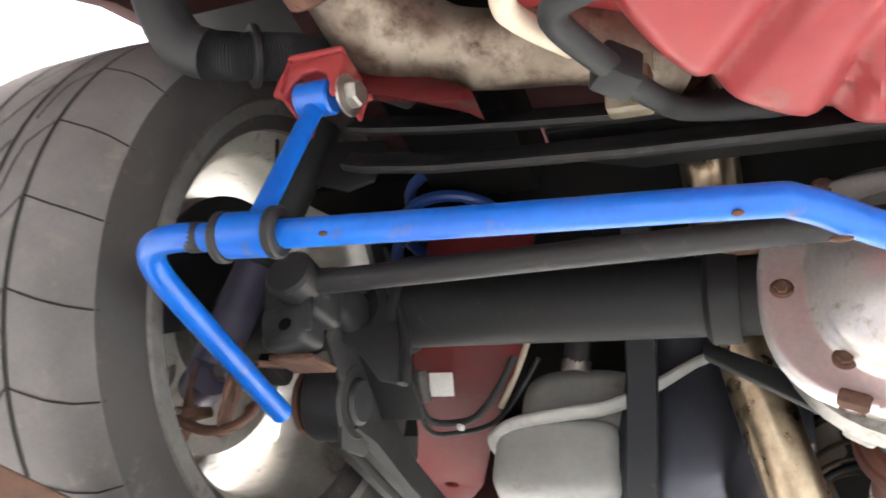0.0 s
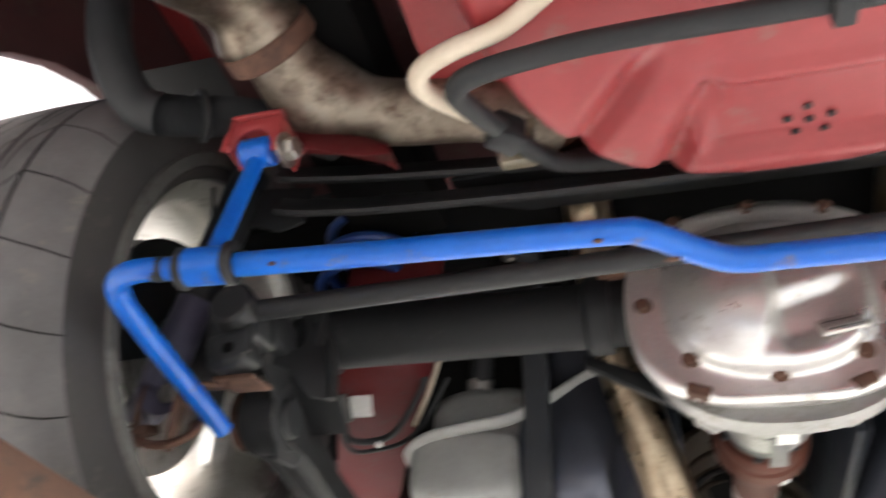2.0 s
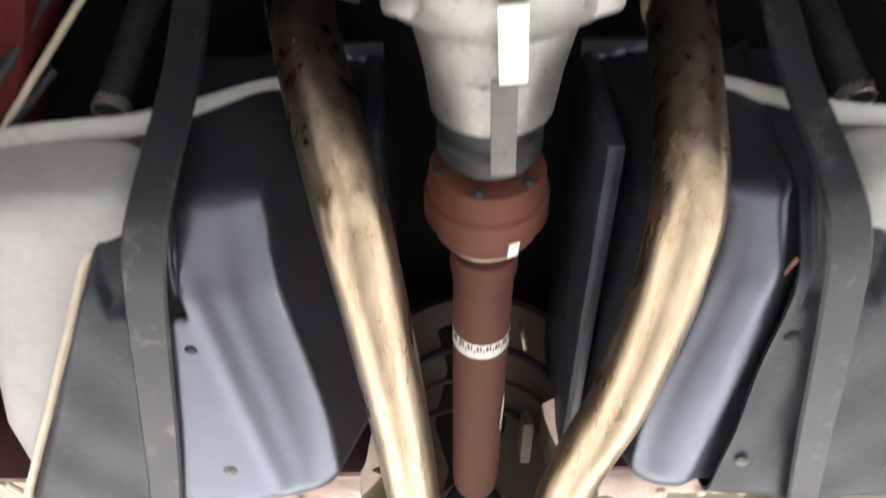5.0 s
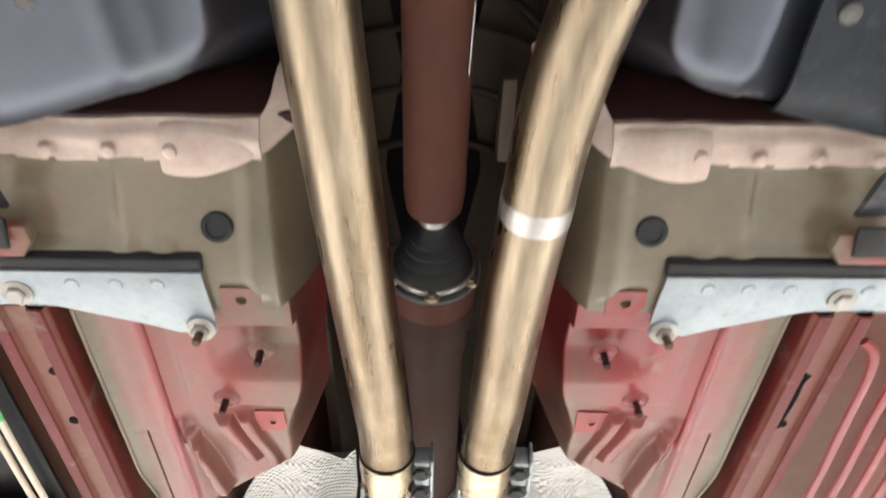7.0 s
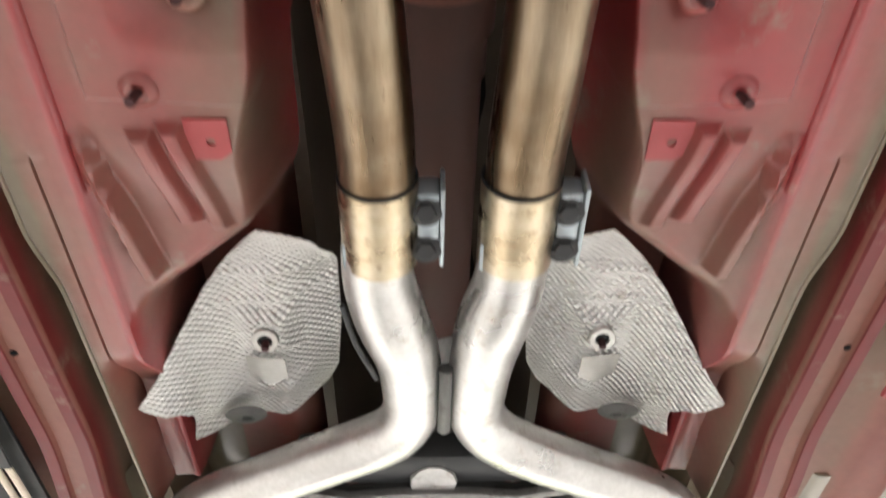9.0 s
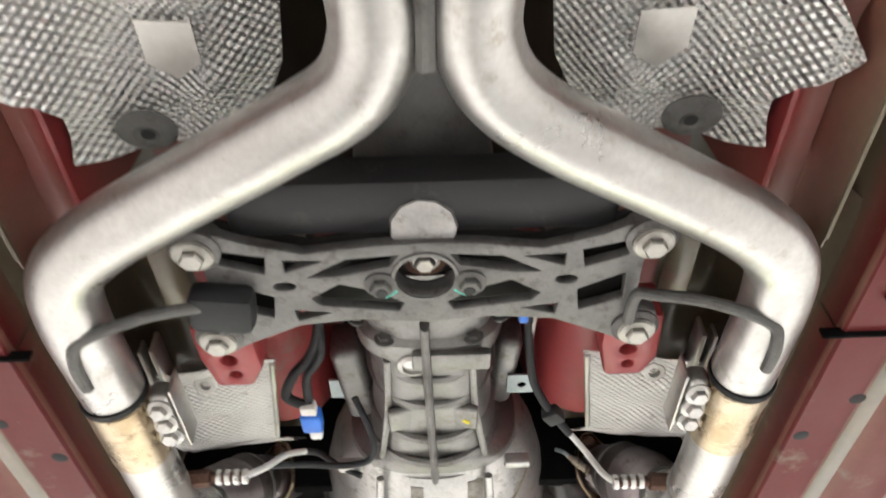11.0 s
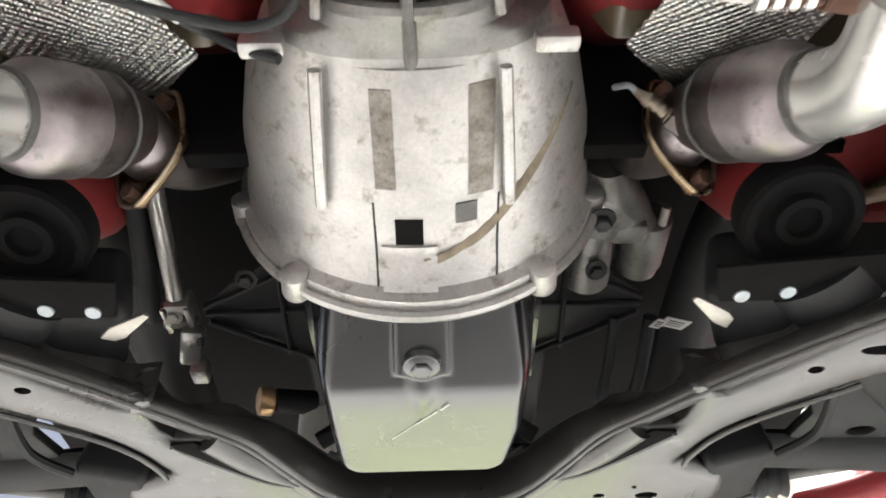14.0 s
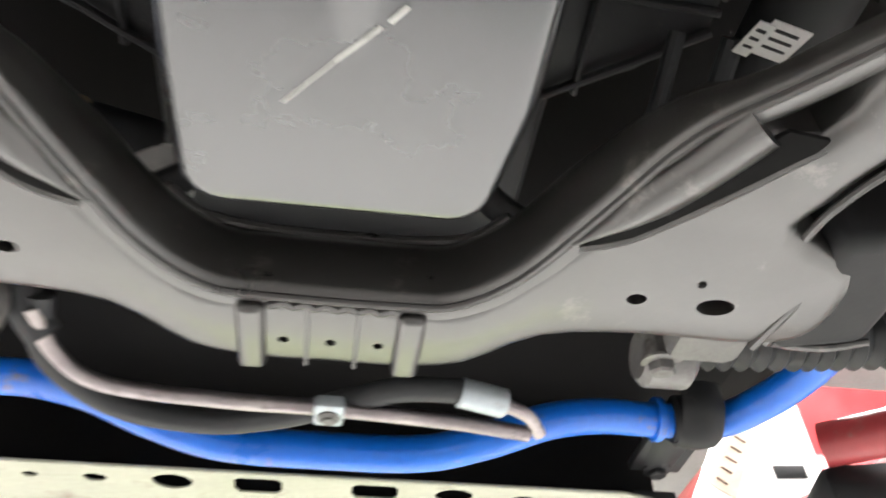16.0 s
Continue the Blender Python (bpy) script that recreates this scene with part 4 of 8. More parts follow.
# lower control arms
for s in (-1, 1):
    arm = thing("lower_control_arm", (s * 0.61, 0.2, 1.6), "black pressed-steel rear lower arm", "control arm", "rear lower arms")
    secs = []
    for y, z, w, h in ((-0.05, 1.615, 0.03, 0.03), (0.0, 1.618, 0.03, 0.03), (0.05, 1.612, 0.029, 0.026), (0.12, 1.604, 0.027, 0.02), (0.25, 1.6, 0.027, 0.018), (0.42, 1.61, 0.027, 0.018)):
        secs.append([(s * (0.59 + a * w + 0.05 * max(y, 0)), y, z + b * h) for a, b in ((-1, 1), (-1, -0.7), (-0.75, -1), (-0.3, -1), (-0.15, -0.55), (0.15, -0.55), (0.3, -1), (0.75, -1), (1, -0.7), (1, 1))])
    part("arm", loft(secs), BLACK, arm)
    part("bush_eye", ring((s * 0.562, -0.055, 1.622), (s * 0.612, -0.055, 1.622), 0.043, 0.026), GREYBLACK, arm)
    part("bush", rod((s * 0.556, -0.055, 1.622), (s * 0.617, -0.055, 1.622), 0.026, 24), HOSE, arm)
    part("washer", lathe([(0.037, 0), (0.038, 0.006), (0.012, 0.006)], (s * 0.618, -0.055, 1.622), (s * 1, -0.055, 1.622), 24), RUST, arm, "rusty washer")
    bolt((s * 0.622, -0.055, 1.622), (s, 0, 0), 0.011, 0.01, BOLT, arm)
# dampers
for s in (-1, 1):
    d = thing("rear_damper", (s * 0.69, -0.15, 1.55), "dark violet damper on a rusty lower bracket", "damper", "rear dampers")
    low, top = Vector((s * 0.697, -0.15, 1.585)), Vector((s * 0.605, -0.203, 1.91))
    way = (top - low).normalized()
    part("damper_body", lathe([(0.018, 0.03), (0.0235, 0.036), (0.0235, 0.2), (0.02, 0.205)], low, top, 28), SHOCK, d, "dark violet damper tube")
    part("dust_tube", lathe([(0.0245, 0.15), (0.0255, 0.153), (0.0255, 0.335), (0.015, 0.34)], low, top, 28), BLACK, d, "black dust tube")
    part("tube_seam", box(low + way * 0.235 + Vector((0, -0.025, 0)), (0.004, 0.004, 0.15), 0.001, (0, s * 16, 0)), GREYBLACK, d)
    part("lower_eye", lathe([(0.012, -0.026), (0.024, -0.024), (0.024, 0.024), (0.012, 0.026)], low + Vector((0, 0.004, 0.022)), low + Vector((0.1 * s, 0.09, 0.022)), 24), SHOCK, d, "dark violet lower eye")
    for off in (-0.032, 0.034):
        c = sheet([(-0.038, 0.03), (0.032, 0.04), (0.04, 0.0), (0.026, -0.04), (0.004, -0.052), (-0.02, -0.044), (-0.032, -0.012)], [circle(-0.002, -0.004, 0.008)], 0.004, None, 0.0012)
        part("bracket_plate", moved(c, Matrix.Translation((s * (0.672 + off * 0.9), -0.152 + off * 0.25, 1.588)) @ Matrix.Rotation(radians(s * 62), 4, "Z") @ Matrix.Rotation(radians(90), 4, "X")), RUST, d, "rusty bracket plate")
    part("bracket_bridge", sheet([(-0.045, -0.022), (0.05, -0.03), (0.062, 0.012), (0.02, 0.03), (-0.04, 0.024)], [circle(0.03, -0.004, 0.006)], 0.005, pose(s * 0.652, -0.14, 1.624, 22, s * -8, s * 12), 0.0015), RUST, d, "rusty bridge to the axle")
    part("clamp_loop", sweep([(s * 0.69, -0.172, 1.56), (s * 0.678, -0.178, 1.546), (s * 0.655, -0.172, 1.54), (s * 0.632, -0.166, 1.545), (s * 0.62, -0.158, 1.56), (s * 0.624, -0.15, 1.575)], 0.009, 10, 4, flat=0.55), RUST, d, "rusty clamp loop")
    part("clamp_foot", box((s * 0.69, -0.168, 1.556), (0.05, 0.034, 0.011), 0.003, (24, s * 12, 0)), RUST, d)
    part("stud", rod((s * 0.688, -0.174, 1.556), (s * 0.69, -0.188, 1.524), 0.0055, 10), BOLT, d)
    bolt((s * 0.69, -0.176, 1.551), (0.05, -0.35, -1), 0.0095, 0.009, BOLT, d, "nut", "bright nut")
    bolt((s * 0.73, -0.162, 1.605), (s, -0.6, 0), 0.008, 0.009, BOLT, d)
    bolt((s * 0.662, -0.165, 1.607), (0.1, -1, -0.3), 0.0075, 0.008, BOLT, d)
# blue springs
for s in (-1, 1):
    sp = thing("coil_spring", (s * 0.505, -0.02, 1.78), "blue lowering coil spring on the axle", "coil spring", "rear springs")
    pts = []
    for k in range(0, 121):
        a = 2 * math.pi * k / 24
        pts.append((s * 0.505 + 0.062 * math.cos(a), -0.02 + 0.062 * math.sin(a), 1.80 + 0.22 * k / 120))
    part("coil", sweep(pts, 0.0075, 10, 1), BLUESPRING, sp)
    part("spring_seat", lathe([(0.06, 0), (0.075, 0.004), (0.07, 0.012), (0.03, 0.014)], (s * 0.505, -0.02, 1.775), (s * 0.505, -0.02, 2), 28), BLACK, sp)

# ---- rear anti-roll bar ----
bar = thing("rear_sway_bar", (0, -0.33, 1.6), "bright blue powder-coated rear anti-roll bar with paint chips", "anti-roll bar")
end = [(0.35, -0.362, 1.616), (0.5, -0.378, 1.61), (0.555, -0.385, 1.609), (0.583, -0.379, 1.607), (0.597, -0.355, 1.603), (0.60, -0.31, 1.597), (0.604, -0.2, 1.586), (0.606, -0.125, 1.578)]
full = [(-x, y, z) for x, y, z in end[::-1]] + [(-0.15, -0.351, 1.618), (-0.115, -0.346, 1.617), (-0.075, -0.322, 1.612), (-0.045, -0.308, 1.609), (0.0, -0.306, 1.609), (0.07, -0.306, 1.609), (0.1, -0.309, 1.61), (0.13, -0.327, 1.613), (0.16, -0.338, 1.616), (0.2, -0.339, 1.617)] + [(x, y + 0.018 * (0.6 - x) / 0.25 if x < 0.6 else y, z) for x, y, z in end]
part("bar", sweep(full, 0.0113, 20, 5), BLUE, bar, "blue bar")
for x, y, z, ln in ((-0.429, -0.375, 1.6055, 0.004), (-0.094, -0.327, 1.6, 0.007), (0.136, -0.324, 1.601, 0.008), (-0.15, -0.354, 1.606, 0.004)):
    part("paint_chip", lathe([(0.0006, -ln), (0.0018, -ln * 0.6), (0.0024, 0), (0.0016, ln * 0.7), (0.0006, ln)], (x, y - 0.002, z), (x + 1, y - 0.03, z), 10), RUST, bar, "rusty chip in the paint")
for s in (-1, 1):
    part("end_sleeve", lathe([(0.0115, 0), (0.012, 0.001), (0.012, 0.012), (0.0115, 0.013)], (s * 0.532, -0.3825, 1.6095), (s * 0.6, -0.385, 1.609), 20), GREYBLACK, bar, "dark rubbed band")
for s in (-1, 1):
    link = thing("sway_bar_link", (s * 0.49, -0.38, 1.6), "blue drop link with a clamp round the anti-roll bar", "drop link", "rear drop links")
    part("link_rod", rod((s * 0.49, -0.38, 1.612), (s * 0.488, -0.36, 1.755), 0.0085, 14), BLUE, link)
    part("link_eye", lathe([(0.014, -0.017), (0.016, -0.015), (0.016, 0.015), (0.014, 0.017)], (s * 0.488, -0.36, 1.768), (s * 1, -0.36, 1.768), 24), BLUE, link)
    part("clamp", ring((s * 0.473, -0.3775, 1.61), (s * 0.512, -0.38, 1.61), 0.0178, 0.011), BLUE, link, "blue split clamp")
    for a, b in ((0.464, 0.473), (0.512, 0.521)):
        part("bush_collar", ring((s * a, -0.378, 1.61), (s * b, -0.379, 1.61), 0.02, 0.011), GREYBLACK, link, "worn bush collar")
    brk = thing("link_bracket", (s * 0.48, -0.36, 1.8), "red bracket that holds the drop link", "bracket", "link brackets")
    part("bracket", join(box((s * 0.5145, -0.35, 1.782), (0.004, 0.062, 0.04), 0.0018), box((s * 0.4625, -0.35, 1.786), (0.004, 0.05, 0.036), 0.0018), box((s * 0.4885, -0.35, 1.803), (0.056, 0.066, 0.006), 0.0028)), RED, brk, "red folded cap over the link eye")
    secs = []
    for x, zt, zb, y in ((0.475, 1.832, 1.79, -0.34), (0.435, 1.828, 1.784, -0.334), (0.41, 1.82, 1.776, -0.33), (0.385, 1.812, 1.772, -0.326), (0.37, 1.808, 1.782, -0.316)):
        secs.append([(s * x, y + dy, zb + (zt - zb) * h) for dy, h in ((0.0, 0.06), (-0.004, 0.0), (-0.007, 0.12), (-0.003, 0.5), (0.004, 0.85), (0.014, 1.0), (0.05, 1.06), (0.05, 0.98), (0.02, 0.9), (0.008, 0.5))])
    part("bracket_arm", loft(secs), RAILRED, brk, "red pressed arm fading into dirt", angle=50)
    part("bracket_skirt", sheet([(0.036, -0.004), (0.034, 0.012), (0.027, 0.029), (-0.026, 0.031), (-0.03, 0.026), (-0.03, -0.012), (-0.022, -0.012), (-0.02, 0.0), (-0.015, 0.011), (-0.005, 0.017), (0.008, 0.016), (0.016, 0.01), (0.02, 0.0), (0.025, -0.008)], [], 0.006, Matrix(((s, 0, 0, s * 0.4885), (0, -0.15, 1, -0.376), (0, 1, 0.15, 1.768), (0, 0, 0, 1))), 0.0024), RED, brk, "red pressed skirt round the link eye")
    bolt((s * 0.458, -0.358, 1.768), (-s, -0.1, 0), 0.0125, 0.013, BOLT, brk)

# ---- panhard bar and its brace ----
pan = thing("panhard_bar", (0, -0.21, 1.68), "dark grey tubular panhard bar across the axle", "panhard bar")
part("bar", rod((-0.55, -0.21, 1.677), (0.6, -0.21, 1.722), 0.012, 20), GREYBLACK, pan)
part("eye", rod((-0.565, -0.235, 1.676), (-0.565, -0.185, 1.676), 0.026, 24), GREYBLACK, pan)
brace = thing("panhard_brace", (0, -0.17, 1.8), "black pressed brace across the body behind the axle", "brace")
for zt, w, nm in ((0.0, 0.0, "channel"), (0.043, -0.012, "upper_flange")):
    secs = []
    for x, z, y in ((-0.555, 1.83, -0.2), (-0.545, 1.822, -0.206), (-0.52, 1.814, -0.208), (-0.44, 1.803, -0.208), (-0.36, 1.798, -0.208), (-0.25, 1.793, -0.208), (-0.1, 1.79, -0.208), (0.1, 1.79, -0.208), (0.4, 1.795, -0.208), (0.7, 1.8, -0.2)):
        zz = z + zt - 0.012 * ss(-0.5, -0.2, x) * (zt > 0)
        secs.append([(x, y + w + dy, zz + dz) for dy, dz in ((-0.012, 0.0), (-0.015, -0.004), (-0.011, -0.007), (-0.004, -0.005), (0.0, 0.004), (0.004, 0.02), (0.012, 0.028), (0.03, 0.032), (0.03, 0.035), (0.012, 0.033), (-0.002, 0.025), (-0.007, 0.008))])
    part(nm, loft(secs), GREYBLACK, brace, "black pressed edge with a rolled lip", angle=50)
part("brace_plate", sheet([(-0.33, 0.0), (0.72, 0.0), (0.72, 0.1), (-0.25, 0.1), (-0.33, 0.06)], [], 0.006, pose(0, -0.212, 1.832, 14), 0.002), BLACK, brace)
part("end_cap", sheet([(-0.045, 0.0), (0.0, -0.016), (0.03, -0.006), (0.036, 0.05), (-0.04, 0.06)], [], 0.005, Matrix(((1, 0, 0, -0.545), (0, 0, 1, -0.205), (0, 1, 0, 1.812), (0, 0, 0, 1))), 0.002), BLACK, brace)
bb = thing("body_bracket", (-0.3, 0.03, 1.9), "black bracket bolted to the underbody", "bracket")
part("plate", box((-0.31, 0.05, 2.0 - 0.1), (0.06, 0.02, 0.12), 0.004), BLACK, bb)
bolt((-0.31, 0.04, 1.91), (0, -1, -0.3), 0.011, 0.01, BOLT, bb)

# ---- rust-brown lift arm near the tyre, and its post behind the camera ----
lift = thing("lift_arm", (-0.6, -1.7, 0.0), "rust-brown steel arm of the car lift on its post", "lift arm")
bm = box((-0.6, -0.66, 1.335), (0.16, 2.1, 0.13), 0.008)
bmesh.ops.subdivide_edges(bm, edges=[e for e in bm.edges if e.calc_length() > 1.0], cuts=40)
part("arm", bm, RUSTBEAM, lift, "rust-brown flaking steel arm")
part("pad_screw", rod((-0.64, 0.33, 1.39), (-0.64, 0.33, 1.58), 0.03, 24), RUSTBEAM, lift)
part("post", box((-0.6, -1.72, 0.7), (0.22, 0.22, 1.4), 0.01), RUSTBEAM, lift)

# ---- fuel tank ----
def edge_dist(x, y):
    """How far a place lies outside the tank's flat bottom (metres), in the left half's measure."""
    a = abs(x)
    front = 0.57 + 0.06 * ss(0.14, 0.4, a)
    dx, dy = max(0.212 - 0.03 * ss(0.15, 0.5, y) - a, a - 0.565), max(0.16 - y, y - front)
    ox, oy = max(dx + 0.03, 0), max(dy + 0.03, 0)
    return math.hypot(ox, oy) + min(max(dx, dy) + 0.03, 0) - 0.03


def tank_side(y):
    """How far out the guard reaches at each place along the car."""
    return 0.366 + 0.495 * (y - 0.215) - 0.02 * ss(0.2, 0.15, y)


def guard_z(x, y):
    a = abs(x)
    d = edge_dist(x, y)
    z = 1.562 + 0.045 * ss(-0.04, 0.06, d) ** 1.6 + 1.7 * max(d - 0.012, 0)
    z += 0.04 * ss(0.26, 0.16, y) ** 2 + 0.15 * ss(0.17, 0.137, y)
    z -= 0.003 * math.exp(-((a - 0.262 + 0.1 * (y - 0.3)) / 0.012) ** 2) * ss(0.17, 0.24, y)
    z += 0.012 * bump_at(a, y, 0.32, 0.21, 0.03, 0.05, 0.01)
    return min(z, 1.83)


for s in (-1, 1):
    tank = thing("fuel_tank", (s * 0.35, 0.4, 1.56), "saddle half of the fuel tank behind a glossy black guard", "fuel tank", "fuel tank halves")
    # Outer limit of the reflecting band, painted as a change of material.
    edge = lambda y, s=s: 0.296 + 0.19 * (y - 0.168) if s < 0 else 0.276
    roll = lambda a, y, s=s: 0.02 * ss(0.231 - 0.1 * (y - 0.3), 0.276, a) ** 1.5 if s > 0 else 0.0
    part("guard", pressing(s, 0.135, 0.675, 116, lambda y: [(a, guard_z(a, y) + roll(a, y)) for k in range(57) for a in (0.105 + (edge(y) - 0.105) * k / 56,)], 0.004), PLASTIC, tank, "scuffed blue-black plastic guard", angle=70)
    part("tank_bottom", pressing(s, 0.136, 0.672, 110, lambda y: [(a, guard_z(min(a, 0.52), y) + 0.0025 + 0.003 * math.sin(y * 31) * math.sin(a * 43) + 0.004 * ss(edge(y), edge(y) + 0.05, a) + 0.035 * ss(0.86, 1.0, k / 36) ** 2) for k in range(37) for a in (edge(y) - 0.007 + (tank_side(y) - edge(y) + 0.007) * k / 36,)], 0.004), TANKSKIN, tank, "mottled tank bottom, shaded copy of the guard's plastic", angle=70)
    part("tank_rim", sweep([(s * tank_side(y), y, guard_z(0.5, y) + 0.032) for y in [0.17 + 0.05 * k for k in range(11)]], 0.0055, 8, 4), CREAM, tank, "pale rolled rim of the tank guard")
    part("tank_shell", loft([oval(y, s * cx, cz, rx, rz, p, 56) for y, cx, cz, rx, rz, p in ((0.15, 0.4, 1.644, 0.06, 0.036, 4), (0.154, 0.4, 1.645, 0.072, 0.044, 5), (0.166, 0.4, 1.646, 0.08, 0.05, 5), (0.19, 0.4, 1.648, 0.085, 0.052, 5), (0.3, 0.41, 1.652, 0.098, 0.052, 5), (0.5, 0.44, 1.655, 0.12, 0.05, 5), (0.64, 0.45, 1.665, 0.13, 0.045, 4), (0.67, 0.45, 1.67, 0.11, 0.035, 3))]), WHITEPL, tank, "pale grey tank shell", angle=60)
    part("tank_dome", loft([oval(y, s * cx, cz, rx, rz, p, 48) for y, cx, cz, rx, rz, p in ((0.176, 0.375, 1.725, 0.06, 0.03, 3), (0.184, 0.375, 1.728, 0.08, 0.046, 3), (0.21, 0.375, 1.73, 0.09, 0.054, 3.2), (0.3, 0.38, 1.73, 0.1, 0.06, 3.2), (0.6, 0.4, 1.73, 0.11, 0.06, 3))]), WHITEPL, tank, "upper tank half", angle=60)
    part("tank_flange", sweep([(s * 0.488, 0.25, 1.668), (s * 0.486, 0.185, 1.668), (s * 0.475, 0.158, 1.672), (s * 0.447, 0.148, 1.684), (s * 0.39, 0.147, 1.695), (s * 0.335, 0.147, 1.704), (s * 0.28, 0.147, 1.729), (s * 0.225, 0.148, 1.762), (s * 0.19, 0.15, 1.775)], 0.011, 12, 6, flat=0.55), WHITEPL, tank, "welded flange of the tank shell")
    part("inner_wall", box((s * 0.115, 0.4, 1.76), (0.02, 0.5, 0.2), 0.008), TANKSKIN, tank)
    for x, y, z in ((0.287, 0.308, 1.563), (0.29, 0.519, 1.561), (0.451, 0.524, 1.573)):
        part("clip", lathe([(0.008, 0), (0.008, 0.002), (0.004, 0.005), (0.001, 0.005)], (s * x, y, z + 0.002), (s * x, y, z - 0.1), 14), CASTDARK if y > 0.4 else BLACK, tank)
    part("rust_fleck", box((s * 0.262, 0.225, 1.573), (0.004, 0.03, 0.002), 0, (0, 0, s * 20)), RUST, tank)
    strap = thing("tank_strap", (s * 0.35, 0.45, 1.55), "grey-black steel strap round the fuel tank", "strap", "tank straps")
    line = smooth_path([(s * 0.285, 0.02, 1.90), (s * 0.287, 0.10, 1.74), (s * 0.29, 0.135, 1.61), (s * 0.296, 0.168, 1.562), (s * 0.312, 0.25, 1.551), (s * 0.35, 0.46, 1.549), (s * 0.385, 0.63, 1.553), (s * 0.395, 0.68, 1.575), (s * 0.402, 0.735, 1.596)], 6)
    bm = bmesh.new()
    prev = None
    for i, p in enumerate(line):
        d = (line[min(i + 1, len(line) - 1)] - line[max(i - 1, 0)]).normalized()
        side = Vector((1, 0, 0)) - d * d.x
        side.normalize()
        nrm = side.cross(d).normalized()
        w = 0.019 - 0.004 * ss(0.6, 1.0, i / len(line))
        cur = [bm.verts.new(p + side * a * w + nrm * b) for a, b in ((-1, 0.004), (-0.86, 0.0), (0.86, 0.0), (1, 0.004), (0.86, 0.006), (-0.86, 0.006))]
        if prev:
            for k in range(6):
                bm.faces.new((prev[k], prev[(k + 1) % 6], cur[(k + 1) % 6], cur[k]))
        prev = cur
    part("strap", bm, STRAPM, strap)
    hook = thing("strap_bracket", (s * 0.41, 0.76, 1.59), "overspray-pink bracket that holds the strap's end", "bracket", "strap brackets")
    part("bracket", sheet([(-0.04, -0.02), (0.04, -0.02), (0.044, 0.0), (0.03, 0.02), (-0.03, 0.02), (-0.044, 0.0)], [circle(-0.016, 0.002, 0.004), circle(0.016, 0.002, 0.004)], 0.018, pose(s * 0.408, 0.765, 1.582, -10) @ Matrix.Scale(0.85, 4), 0.004), PAN, hook)
    part("strap_end", box((s * 0.404, 0.752, 1.58), (0.034, 0.03, 0.006), 0.002, (-20, 0, 0)), GREYBLACK, strap, "flat strap end")

# ---- rail-side tags, hoses over the rail ----
for s in (-1, 1):
    harness = thing("brake_line_harness", (s * 0.55, 0.13, 1.7), "brake line harness clipped to the red rail with a white tag", "harness", "rail harnesses")
    part("tag", box((s * 0.556, 0.128, 1.742), (0.034, 0.004, 0.055), 0.001, (35, 0, 0)), WHITE, harness, "white paper tag")
    part("cable", sweep([(s * 0.58, 0.10, 1.72), (s * 0.575, 0.15, 1.69), (s * 0.54, 0.17, 1.693), (s * 0.50, 0.15, 1.70), (s * 0.45, 0.1, 1.74), (s * 0.42, 0.06, 1.80)], 0.005, 8), HOSE, harness)
    part("cable", sweep([(s * 0.585, 0.09, 1.74), (s * 0.58, 0.16, 1.683), (s * 0.545, 0.185, 1.685), (s * 0.48, 0.17, 1.70), (s * 0.42, 0.12, 1.76)], 0.0035, 8), HOSE, harness)
    part("tie", box((s * 0.535, 0.172, 1.69), (0.008, 0.012, 0.012), 0.002), WHITE, harness)
    part("connector", rod((s * 0.575, 0.1, 1.735), (s * 0.567, 0.12, 1.70), 0.009, 12), CASTDARK, harness)
    part("fuel_line", sweep([(s * 0.395, 0.07, 1.86), (s * 0.421, 0.1, 1.817), (s * 0.455, 0.142, 1.752), (s * 0.485, 0.18, 1.72)], 0.0042, 10, 4), CREAM, harness, "pale metal brake line")
    part("beige_tag", box((s * 0.612, 0.165, 1.756), (0.03, 0.004, 0.04), 0.001, (40, 0, 0)), CREAM, harness, "beige paper tag")
    part("clip", rod((s * 0.548, 0.13, 1.789), (s * 0.548, 0.16, 1.789), 0.011, 14), HOSE, harness, "black rubber clip")
    part("sleeve", sweep([(s * 0.585, 0.1, 1.80), (s * 0.575, 0.12, 1.77), (s * 0.572, 0.14, 1.745)], 0.008, 10), GREYBLACK, harness)
    upright = thing("bump_stop_strut", (s * 0.385, 0.17, 1.78), "black strut with a bright band", "strut", "bay struts")
    part("strut", rod((s * 0.385, 0.175, 1.77), (s * 0.36, 0.1, 1.95), 0.018, 18), HOSE, upright)
    part("band", ring((s * 0.3855, 0.1765, 1.768), (s * 0.384, 0.172, 1.782), 0.0195, 0.017), STEEL, upright, "bright hose clamp")

